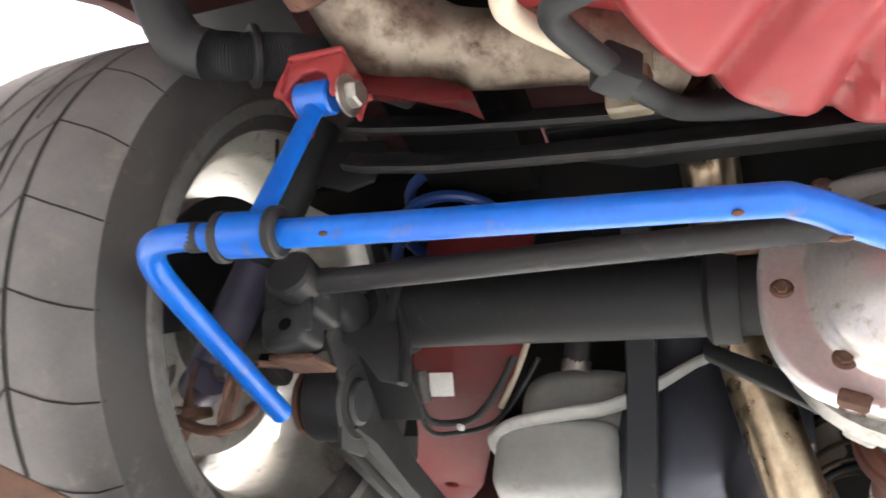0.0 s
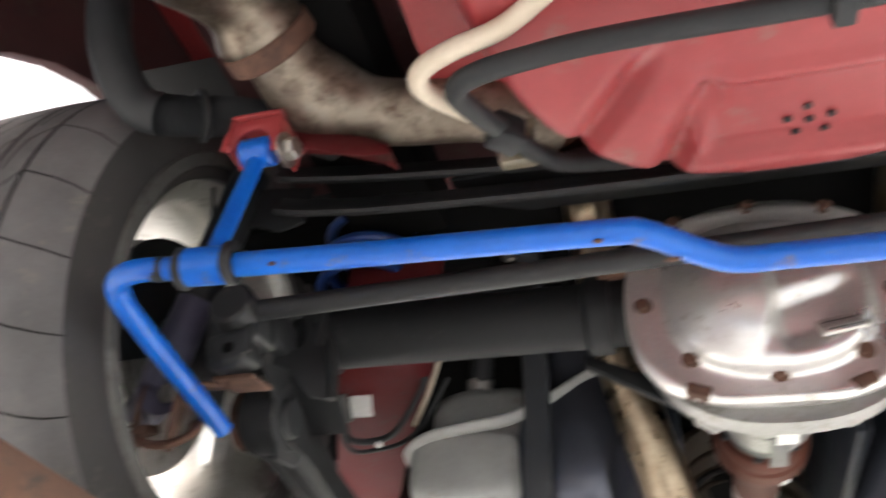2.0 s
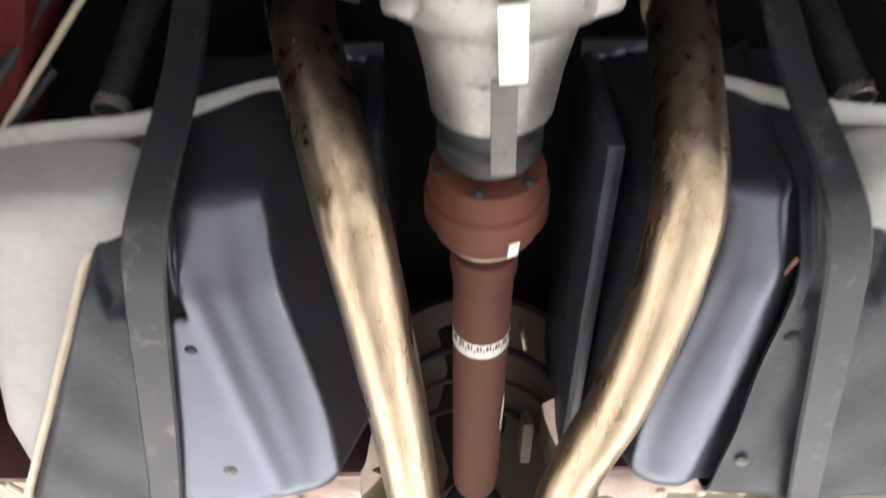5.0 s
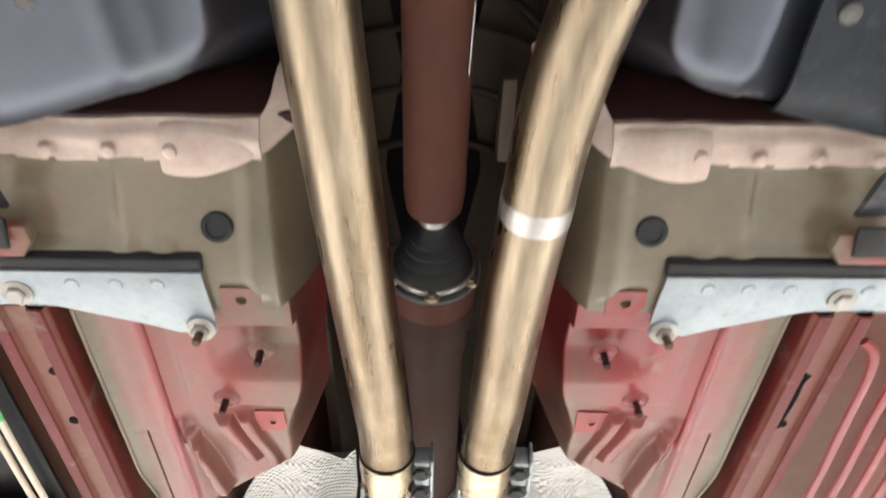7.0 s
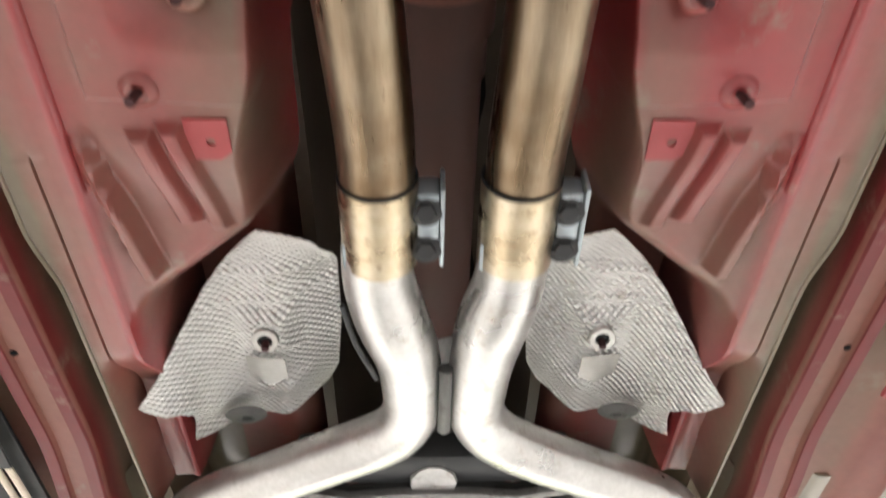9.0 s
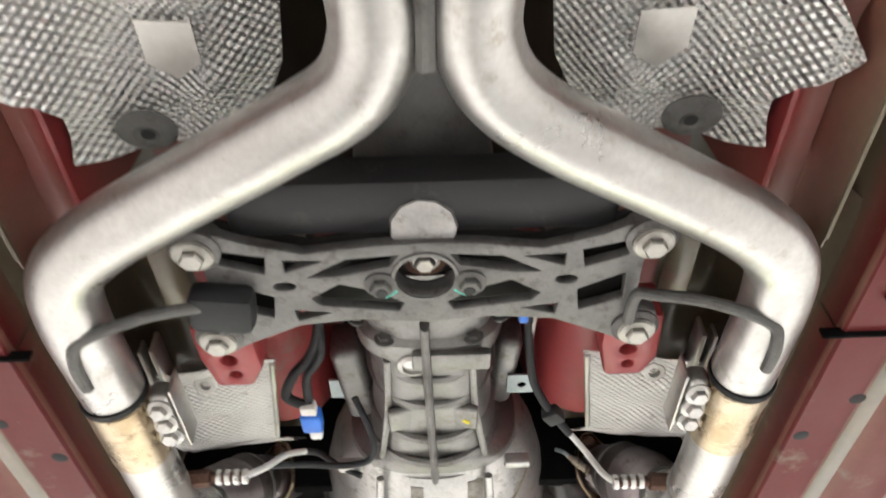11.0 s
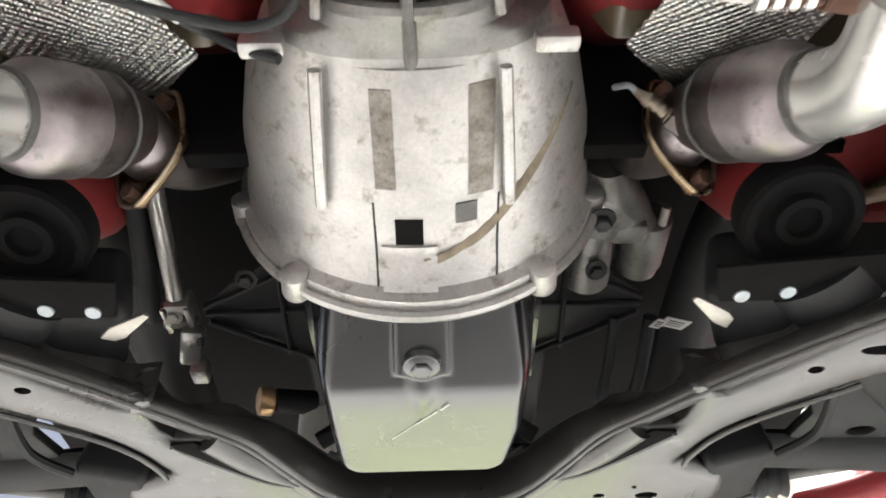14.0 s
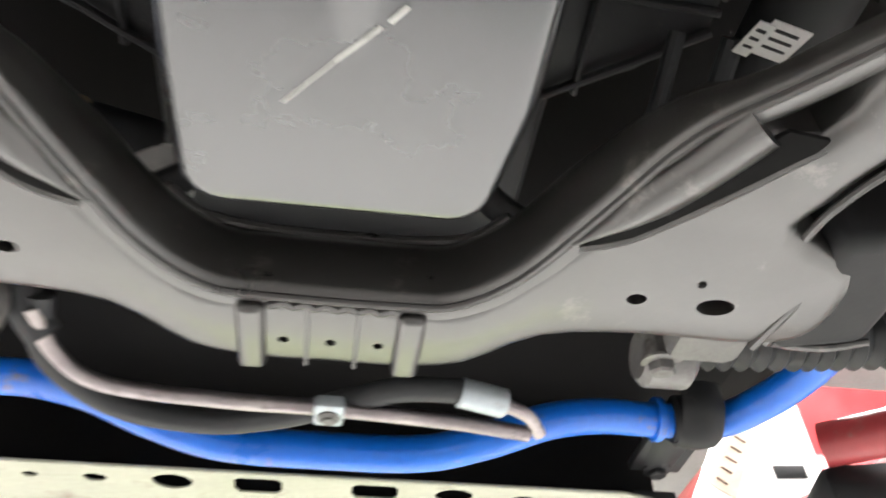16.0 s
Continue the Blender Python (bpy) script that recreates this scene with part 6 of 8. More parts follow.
# ---- front heat shields ----
def shield2_z(x, y):
    a = abs(x)
    return 1.665 + 0.32 * (y - 1.9) * 0.6 - 0.1 * (a - 0.2) + 0.004 * math.sin(y * 60) * ss(0.2, 0.3, a) + 0.002 * noise.noise((x * 30, y * 30, 4.0))


def shield_front_z(x, y):
    d = y - 2.085
    return shield2_z(x, 2.085) + 0.5 * d + 0.9 * d * d + 0.003 * noise.noise((x * 30, y * 30, 7.0))


def in_shield_front(x, y):
    a = abs(x)
    inner = 0.212 - (y - 2.085) * 0.17 if y < 2.189 else 0.194 + (y - 2.189) * 0.8
    return inner < a < 0.345


def in_shield2(x, y):
    a = abs(x)
    lo = 1.865 + (a - 0.185) * 0.05
    hi = 2.09 + (a - 0.2) * 0.1
    inner = 0.178 + (y - 1.865) * 0.15
    return lo < y < hi and inner < a < 0.345


for s in (-1, 1):
    hs = thing("front_heat_shield", (s * 0.26, 1.98, 1.64), "embossed aluminium heat shield beside the gearbox", "heat shield", "front heat shields")
    x0, x1 = sorted((s * 0.16, s * 0.35))
    part("shield", field(x0, x1, 1.86, 2.11, 76, 100, shield2_z, 0.0012, in_shield2), SHIELD, hs, "embossed bare aluminium", angle=80)
    part("folded_front", field(x0, x1, 2.086, 2.276, 76, 76, shield_front_z, 0.0012, in_shield_front), SHIELD, hs, "embossed front half folded upwards", angle=80)
    part("rolled_edge", sweep([(s * a, y, shield2_z(a, y) - 0.001) for a, y in ((0.182, 1.872), (0.19, 1.93), (0.2, 2.0), (0.211, 2.075))], 0.0035, 8, 4), FLAT, hs, "smooth rolled edge")
    part("hole_rim", ring((s * 0.264, 1.905, 1.662), (s * 0.264, 1.903, 1.655), 0.013, 0.007, 24), FLAT, hs)
    part("flange", box((s * 0.3, 1.86, 1.652), (0.006, 0.09, 0.03), 0.002), FLAT, hs)
    part("flange", box((s * 0.312, 1.86, 1.645), (0.004, 0.09, 0.02), 0.001), FLAT, hs)

# ---- front floor, red rails and inner wings ----
front = thing("front_rails", (0, 2.1, 1.6), "red front rails and footwell panels of the car", "car body")
for s in (-1, 1):
    def foot_z(x, y, s=s):
        a = abs(x)
        z = 1.79 + 0.12 * ss(0.19, 0.15, a)
        z -= 0.17 * ss(0.358, 0.412, a)
        z += 0.008 * (ss(0.46, 0.47, a) - ss(0.5, 0.51, a))
        return z + 0.22 * ss(2.3, 2.5, y) + 0.012 * math.sin(y * 20) * ss(0.2, 0.25, a) * (1 - ss(0.33, 0.36, a))
    x0, x1 = sorted((s * 0.14, s * 0.8))
    part("footwell", field(x0, x1, 1.62, 2.2, 90, 62, foot_z, 0.004), TAN, front, "khaki-primed footwell panel", angle=60)
    tsec = []
    for y, dz in ((1.74, 0.0), (1.8, 0.005), (1.95, 0.01), (2.08, 0.025), (2.15, 0.075), (2.21, 0.13), (2.27, 0.19)):
        tsec.append([(s * x, y, z + dz) for x, z in ((0.125, 1.9), (0.142, 1.82), (0.155, 1.745), (0.17, 1.712), (0.2, 1.696), (0.25, 1.694), (0.25, 1.706), (0.205, 1.71), (0.18, 1.725), (0.166, 1.755), (0.155, 1.825), (0.138, 1.9))])
    part("tunnel_side", loft(tsec), RED, front, "red painted tunnel side", angle=50)
    rb = sheet([(-0.03, -0.05), (0.03, -0.05), (0.034, 0.02), (0.02, 0.05), (-0.02, 0.05), (-0.03, 0.0)], [circle(0.0, 0.005, 0.008), circle(0.003, 0.03, 0.0055)], 0.05, pose(s * 0.212, 1.805, 1.617, 0), 0.006)
    part("mount_pad", rb, RED, front, "red bracket with holes")
    part("clip_strip", box((s * 0.262, 1.72, 1.665), (0.03, 0.12, 0.006), 0.002, (0, s * 25, 0)), TAN, front)
    part("rail_nose", pressing(s, 2.194, 2.36, 24, lambda y: [(a, z + 0.16 * ss(2.17, 2.42, y)) for a, z in rail_cols(2.19)[4:]]), RAILSPRAY, front, "red nose of the side rail sweeping up", angle=50)
    part("front_rail", sweep([(s * 0.49, 2.19, 1.73), (s * 0.447, 2.33, 1.785), (s * 0.418, 2.43, 1.835), (s * 0.42, 2.5, 1.92)], 0.056, 16, 5), RED, front, "red rail climbing beside the engine")
    # The red rail's far stretch, painted black where it runs into shade.
    part("rail_end", sweep([(s * 0.43, 2.4, 1.85), (s * 0.42, 2.6, 1.9), (s * 0.42, 3.1, 1.9)], 0.05, 12, 4), BLACK, front, "rail behind the strut tower, black for shade")
    for x, y in ((0.438, 1.696), (0.46, 1.86), (0.42, 1.93)):
        part("rail_hole", lathe([(0.009, 0), (0.0005, 0.001)], (s * x, y, 1.5815), (s * x, y, 1.5), 16), BLACK, front)

for s in (-1, 1):
    # Toe board is the same red, painted darker as it stands unlit.
    part("toe_board", box((s * 0.645, 2.37, 1.86), (0.37, 0.02, 0.3), 0.006), RAILRED, front, "dark red toe board")

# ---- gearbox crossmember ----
# Near-black copy of the casting; the deep pockets' shade is its colour.
POCKET = material("pocket_shade_black", (0.012, 0.012, 0.012), (0.025, 0.0245, 0.023), 0.55, 0.3, 14, 0.3, 200, dirt=0.2, dirt_c=(0.03, 0.027, 0.024), spec=0.3)
gx = thing("gearbox_crossmember", (0, 1.7, 1.59), "cast aluminium gearbox crossmember with ribbed pockets", "crossmember")
ol = [(0.0, 1.748), (0.065, 1.742), (0.125, 1.748), (0.175, 1.772), (0.198, 1.785), (0.222, 1.785), (0.235, 1.765), (0.228, 1.742), (0.205, 1.735), (0.205, 1.665), (0.225, 1.652), (0.23, 1.632), (0.212, 1.618), (0.185, 1.622), (0.165, 1.632), (0.11, 1.648), (0.05, 1.640), (0.0, 1.638)]
outline = ol + [(-x, y) for x, y in ol[-2:0:-1]]
pock = [[(0.11, 1.679), (0.073, 1.657), (0.024, 1.653), (0.033, 1.667), (0.085, 1.679)], [(0.131, 1.656), (0.131, 1.672), (0.094, 1.658)], [(0.111, 1.709), (0.082, 1.69), (0.046, 1.702), (0.021, 1.719), (0.027, 1.73), (0.102, 1.719)], [(0.129, 1.725), (0.127, 1.741), (0.094, 1.73)], circle(0.134, 1.691, 0.011, 14, 0.006), [(0.146, 1.652), (0.188, 1.642), (0.19, 1.66), (0.15, 1.674)], [(0.146, 1.706), (0.19, 1.684), (0.192, 1.72), (0.15, 1.735)]]
holes = [circle(0, 1.682, 0.029, 28, 0.027)]
for s in (-1, 1):
    holes += [[(s * x, y) for x, y in poly] for poly in pock]
part("web", sheet(outline, holes, 0.012, Matrix.Translation((0, 0, 1.612)), 0.0016), XCAST, gx, "cast aluminium web with open pockets")
part("pocket_back", sheet(outline, [circle(0, 1.682, 0.029, 28)], 0.003, Matrix.Translation((0, 0, 1.632)), 0.001), POCKET, gx, "near-black back sheet carrying the pockets' shade")
part("edge_wall", ring((0, 1.682, 1.632), (0, 1.682, 1.61), 0.0325, 0.0285, 32), XCAST, gx)
for s in (-1, 1):
    for x, y in ((0.21, 1.762), (0.207, 1.638)):
        part("boss", lathe([(0.024, 0), (0.024, 0.02), (0.02, 0.024), (0.012, 0.024)], (s * x, y, 1.629), (s * x, y, 1.5), 28), XCAST, gx)
        part("washer", lathe([(0.019, 0), (0.0185, 0.003), (0.012, 0.0035)], (s * x, y, 1.606), (s * x, y, 1.5), 24), BOLT, gx)
        bolt((s * x, y, 1.603), (0, 0, -1), 0.0115, 0.009, BOLT, gx, "mount_bolt", "plated mounting bolt")
    part("mount_stud", rod((s * 0.0415, 1.692, 1.63), (s * 0.0415, 1.692, 1.6), 0.006, 12), GREYBLACK, gx)
    bolt((s * 0.0425, 1.69, 1.611), (0, 0, -1), 0.0105, 0.01, CASTDARK, gx, "nut")
    part("paint_mark", box((s * 0.033, 1.702, 1.6112), (0.018, 0.006, 0.0006), 0, (0, 0, s * 35)), TEALINK, gx, "teal paint mark")
mount = thing("gearbox_mount", (0, 1.69, 1.63), "black rubber gearbox mount in the crossmember", "mount")
part("rubber", lathe([(0.027, 0), (0.028, 0.02), (0.02, 0.024), (0.001, 0.024)], (0, 1.682, 1.66), (0, 1.682, 1.5), 32), HOSE, mount)
part("cup", lathe([(0.021, 0), (0.021, 0.006), (0.012, 0.007)], (0, 1.68, 1.638), (0, 1.68, 1.5), 28), RUST, mount, "rusty cup washer")
bolt((0, 1.678, 1.631), (0, 0, -1), 0.01, 0.01, BOLT, mount)
part("cross_bar", box((0, 1.612, 1.651), (0.36, 0.066, 0.045), 0.012), GREYBLACK, mount, "black cross bar")
part("damper_pad", lathe([(0.03, 0), (0.032, 0.003), (0.03, 0.008), (0.001, 0.009)], (0, 1.63, 1.629), (0, 1.615, 1.55), 11), CAST, mount, "rounded cast pad")
part("tail_housing", loft([oval(1.45, 0, 1.765, 0.05, 0.05), oval(1.56, 0, 1.76, 0.06, 0.06), oval(1.66, 0, 1.755, 0.075, 0.07), oval(1.76, 0, 1.75, 0.08, 0.08)]), CASTDARK, mount)

# ---- gearbox ----
gb = thing("gearbox", (0, 2.05, 1.6), "cast aluminium gearbox and bell housing with ribs and an oil stain", "gearbox")
secs = [(1.74, 0.074, 0.082, 1.75, 2.6), (1.80, 0.080, 0.088, 1.752, 2.8), (1.838, 0.081, 0.09, 1.752, 2.8), (1.845, 0.089, 0.096, 1.752, 3.2), (1.868, 0.089, 0.097, 1.752, 3.2), (1.876, 0.076, 0.097, 1.752, 2.8), (1.92, 0.076, 0.098, 1.754, 2.7), (2.0, 0.078, 0.099, 1.756, 2.6), (2.06, 0.083, 0.1, 1.758, 2.6), (2.11, 0.092, 0.1, 1.76, 2.6), (2.118, 0.118, 0.102, 1.765, 2.8), (2.132, 0.12, 0.104, 1.766, 2.8)]
case = part("gearbox_case", loft([oval(y, 0, cz, rx, rz, p, 56) for y, rx, rz, cz, p in secs]), CASE, gb, "bare cast case", angle=30)
bell = part("bell_housing", loft([oval(y, 0, cz, rx, rz, p, 64) for y, rx, rz, cz, p in [(2.13, 0.12, 0.104, 1.768, 2.5), (2.155, 0.135, 0.113, 1.77, 2.3), (2.2, 0.154, 0.125, 1.772, 2.15), (2.26, 0.168, 0.138, 1.774, 2.05), (2.31, 0.174, 0.149, 1.776, 2.0), (2.345, 0.179, 0.168, 1.778, 2.0), (2.35, 0.187, 0.182, 1.779, 2.0), (2.368, 0.187, 0.183, 1.779, 2.0), (2.37, 0.172, 0.17, 1.779, 2.0)]]), CAST, gb, "bare cast bell housing", angle=30)


def bell_z(x, y):
    ys, rxs, rzs = (2.13, 2.155, 2.2, 2.26, 2.31, 2.345, 2.368), (0.12, 0.135, 0.154, 0.168, 0.174, 0.179, 0.187), (0.104, 0.113, 0.125, 0.138, 0.149, 0.168, 0.183)
    rx, rz = np.interp(y, ys, rxs), np.interp(y, ys, rzs)
    return np.interp(y, (2.13, 2.37), (1.768, 1.779)) - rz * math.sqrt(max(1 - (x / rx) ** 2, 0))


def on_bell(x0, x1, y0, y1, proud, name, mat, label=""):
    """A thin patch that follows the bell housing's underside."""
    part(name, field(x0, x1, y0, y1, 10, 16, lambda x, y: bell_z(x, y) - proud, 0.006), mat, bell, label, angle=50)


part("spine_rib", sweep([(-0.004, 1.80, 1.652), (-0.003, 1.9, 1.65), (0.0, 2.05, 1.65), (0.001, 2.13, 1.655)], 0.0055, 8, 4, flat=2.0), CASE, case)
for y, rx, rz in ((1.905, 0.0775, 0.1), (1.955, 0.0785, 0.102), (2.03, 0.082, 0.104), (2.085, 0.089, 0.105)):
    pts = [(rx * math.cos(a), y + 0.012 * abs(math.cos(a)) ** 2, 1.756 + rz * math.sin(a)) for a in [math.pi * (1.0 + k / 24) for k in range(25)]]
    part("case_rib", sweep(pts, 0.007, 8, 1), CASE, case)
for s in (-1, 1):
    part("side_rib", sweep([(s * 0.05, 1.88, 1.667), (s * 0.055, 1.98, 1.668), (s * 0.07, 2.1, 1.674)], 0.005, 8, 4), CASE, case)
    part("flange_ear", box((s * 0.115, 2.126, 1.676), (0.036, 0.016, 0.018), 0.004), CAST, bell)
    part("bell_rib", sweep([(s * 0.075, 2.14, 1.662), (s * 0.08, 2.22, 1.648), (s * 0.083, 2.27, 1.645)], 0.0055, 8, 4), CAST, bell)
    part("bell_ear", lathe([(0.014, 0), (0.015, 0.004), (0.013, 0.034), (0.008, 0.036)], (s * 0.119, 2.378, 1.638), (s * 0.116, 2.33, 1.63), 20), CAST, bell)
    part("bell_ear", lathe([(0.012, 0), (0.013, 0.03), (0.008, 0.032)], (s * 0.181, 2.376, 1.735), (s * 0.178, 2.33, 1.735), 18), CAST, bell)
    bolt((s * 0.118, 2.38, 1.640), (0, 0.3, -1), 0.007, 0.007, BOLT, gb, "bell_bolt")
    part("case_bolt", hexbolt((s * 0.082, 1.842, 1.70), (0, -1, 0), 0.008, 0.007), CASTDARK, case)
    part("case_bolt", hexbolt((s * 0.05, 1.842, 1.668), (0, -1, 0), 0.008, 0.007), CASTDARK, case)
    brk = part("sensor_bracket", sheet([(-0.018, -0.02), (0.02, -0.02), (0.02, 0.02), (-0.018, 0.02)], [circle(0.002, 0.002, 0.006)], 0.003, pose(s * 0.122, 2.045, 1.746)), ZINC, gb, "plated bracket with a hole")
part("drain_plug", lathe([(0.017, 0), (0.017, 0.004), (0.012, 0.006), (0.011, 0.002), (0.001, 0.002)], (-0.02, 1.875, 1.657), (-0.02, 1.87, 1.55), 26), STEEL, case, "bright drain plug")
part("boss_plate", box((0.025, 1.865, 1.654), (0.09, 0.03, 0.012), 0.004), CASE, case)
on_bell(-0.046, 0.078, 2.14, 2.335, 0.003, "bell_pad", CAST)
on_bell(-0.034, -0.016, 2.155, 2.245, 0.0038, "recess", DIRTCAST, "dirty recessed strip")
on_bell(0.046, 0.068, 2.155, 2.255, 0.0038, "recess", DIRTCAST, "dirty recessed strip")
on_bell(-0.019, 0.006, 2.276, 2.302, 0.0045, "inspection_hole", DEEP, "square black inspection hole")
on_bell(0.035, 0.054, 2.262, 2.282, 0.0045, "pocket", CASTDARK, "small cast pocket")
on_bell(-0.032, 0.018, 2.304, 2.345, 0.006, "hole_plate", CAST, "flat cast plate below the hole")
for x in (-0.037, 0.073):
    part("parting_line", sweep([(x, y, bell_z(x, y) - 0.003) for y in (2.26, 2.29, 2.32, 2.343)], 0.0011, 6, 3), GREYBLACK, bell)
part("bell_lip", sweep([(0.19 * math.cos(a), 2.366, 1.779 + 0.186 * math.sin(a)) for a in [math.pi * (1.05 + 0.9 * k / 30) for k in range(31)]], 0.006, 8, 1), CAST, bell)
part("side_boss", box((-0.104, 2.03, 1.765), (0.044, 0.15, 0.06), 0.012, (0, 0, -6), 3), CASE, gb)
part("side_boss", box((0.1, 2.03, 1.78), (0.034, 0.14, 0.06), 0.012, (0, 0, 6), 3), CASE, gb)
for x, w in ((-0.038, 0.034), (0.042, 0.032)):
    pad = part("case_pad", box((x, 1.993, 1.661 + 0.05 * abs(x)), (w, 0.044, 0.012), 0.004, (2, 12 if x > 0 else -12, 0), 3), CASE, case, "raised cast pad")
part("paint_dab", box((0.043, 1.997, 1.6565), (0.009, 0.006, 0.0012), 0, (2, 12, 30)), YMARK, pad, "dab of yellow paint")
part("slave_pipe", box((-0.09, 1.83, 1.75), (0.05, 0.05, 0.04), 0.01), BLACK, gb)
STAIN = material("brown_oil_stain", (0.13, 0.105, 0.07), (0.27, 0.23, 0.17), 0.5, 0.3, 60, 0.2, 200)
for k in range(9):
    t0, t1 = k / 9, (k + 1.25) / 9
    sx = lambda t: 0.006 + 0.128 * t
    sy = lambda t: 2.322 - 0.012 * t - 0.11 * t * t
    w = 0.0075 - 0.0004 * k
    part("oil_stain", sweep([(sx(t), sy(t) + 0.001 * math.sin(9 * t), bell_z(sx(t), sy(t)) - 0.0025) for t in (t0, (t0 + t1) / 2, t1)], w, 8, 3, flat=0.22), STAIN, bell, "brown dried oil run" if k == 0 else "")

# ---- wiring beside the gearbox ----
wl = thing("oxygen_sensor_harness", (-0.15, 1.95, 1.65), "black taped loom with a blue connector", "harness")
part("loom", sweep([(-0.125, 1.80, 1.72), (-0.13, 1.86, 1.70), (-0.145, 1.9, 1.69), (-0.165, 1.92, 1.68), (-0.178, 1.95, 1.672), (-0.165, 1.965, 1.67), (-0.15, 1.97, 1.67)], 0.0068, 12, 12, 0.0008, 0.004), HOSE, wl)
part("loom", sweep([(-0.13, 1.83, 1.71), (-0.13, 1.89, 1.69), (-0.15, 1.925, 1.68), (-0.152, 1.965, 1.672)], 0.006, 12, 12, 0.0008, 0.004), HOSE, wl)
conn = part("connector", box((-0.152, 1.998, 1.667), (0.026, 0.036, 0.02), 0.004), BLUEPL, wl, "blue plastic connector")
part("connector_tip", box((-0.15, 2.025, 1.667), (0.016, 0.02, 0.014), 0.003), WHITE, conn)
part("connector_tip", box((-0.153, 1.972, 1.667), (0.02, 0.016, 0.016), 0.003), WHITE, conn)
part("wire", sweep([(-0.1, 2.0, 1.70), (-0.08, 2.05, 1.672), (-0.085, 2.085, 1.66), (-0.12, 2.1, 1.66), (-0.17, 2.085, 1.655), (-0.21, 2.06, 1.64)], 0.0045, 10), HOSE, wl)
wr = thing("oxygen_sensor_harness", (0.14, 1.98, 1.66), "black sensor lead clipped beside the gearbox", "harness")
part("loom", sweep([(0.115, 1.80, 1.72), (0.12, 1.88, 1.715), (0.127, 1.955, 1.695), (0.14, 1.99, 1.685), (0.157, 2.022, 1.68), (0.18, 2.05, 1.668)], 0.0055, 10), HOSE, wr)
part("connector", box((0.112, 1.85, 1.71), (0.012, 0.03, 0.014), 0.003), BLUEPL, wr, "blue plastic connector")
part("connector", box((0.157, 2.022, 1.679), (0.024, 0.026, 0.018), 0.004, (0, 0, -35)), HOSE, wr)
part("wire", sweep([(0.125, 1.78, 1.72), (0.128, 1.84, 1.715), (0.125, 1.9, 1.712)], 0.0025, 8), BOLT, wr)

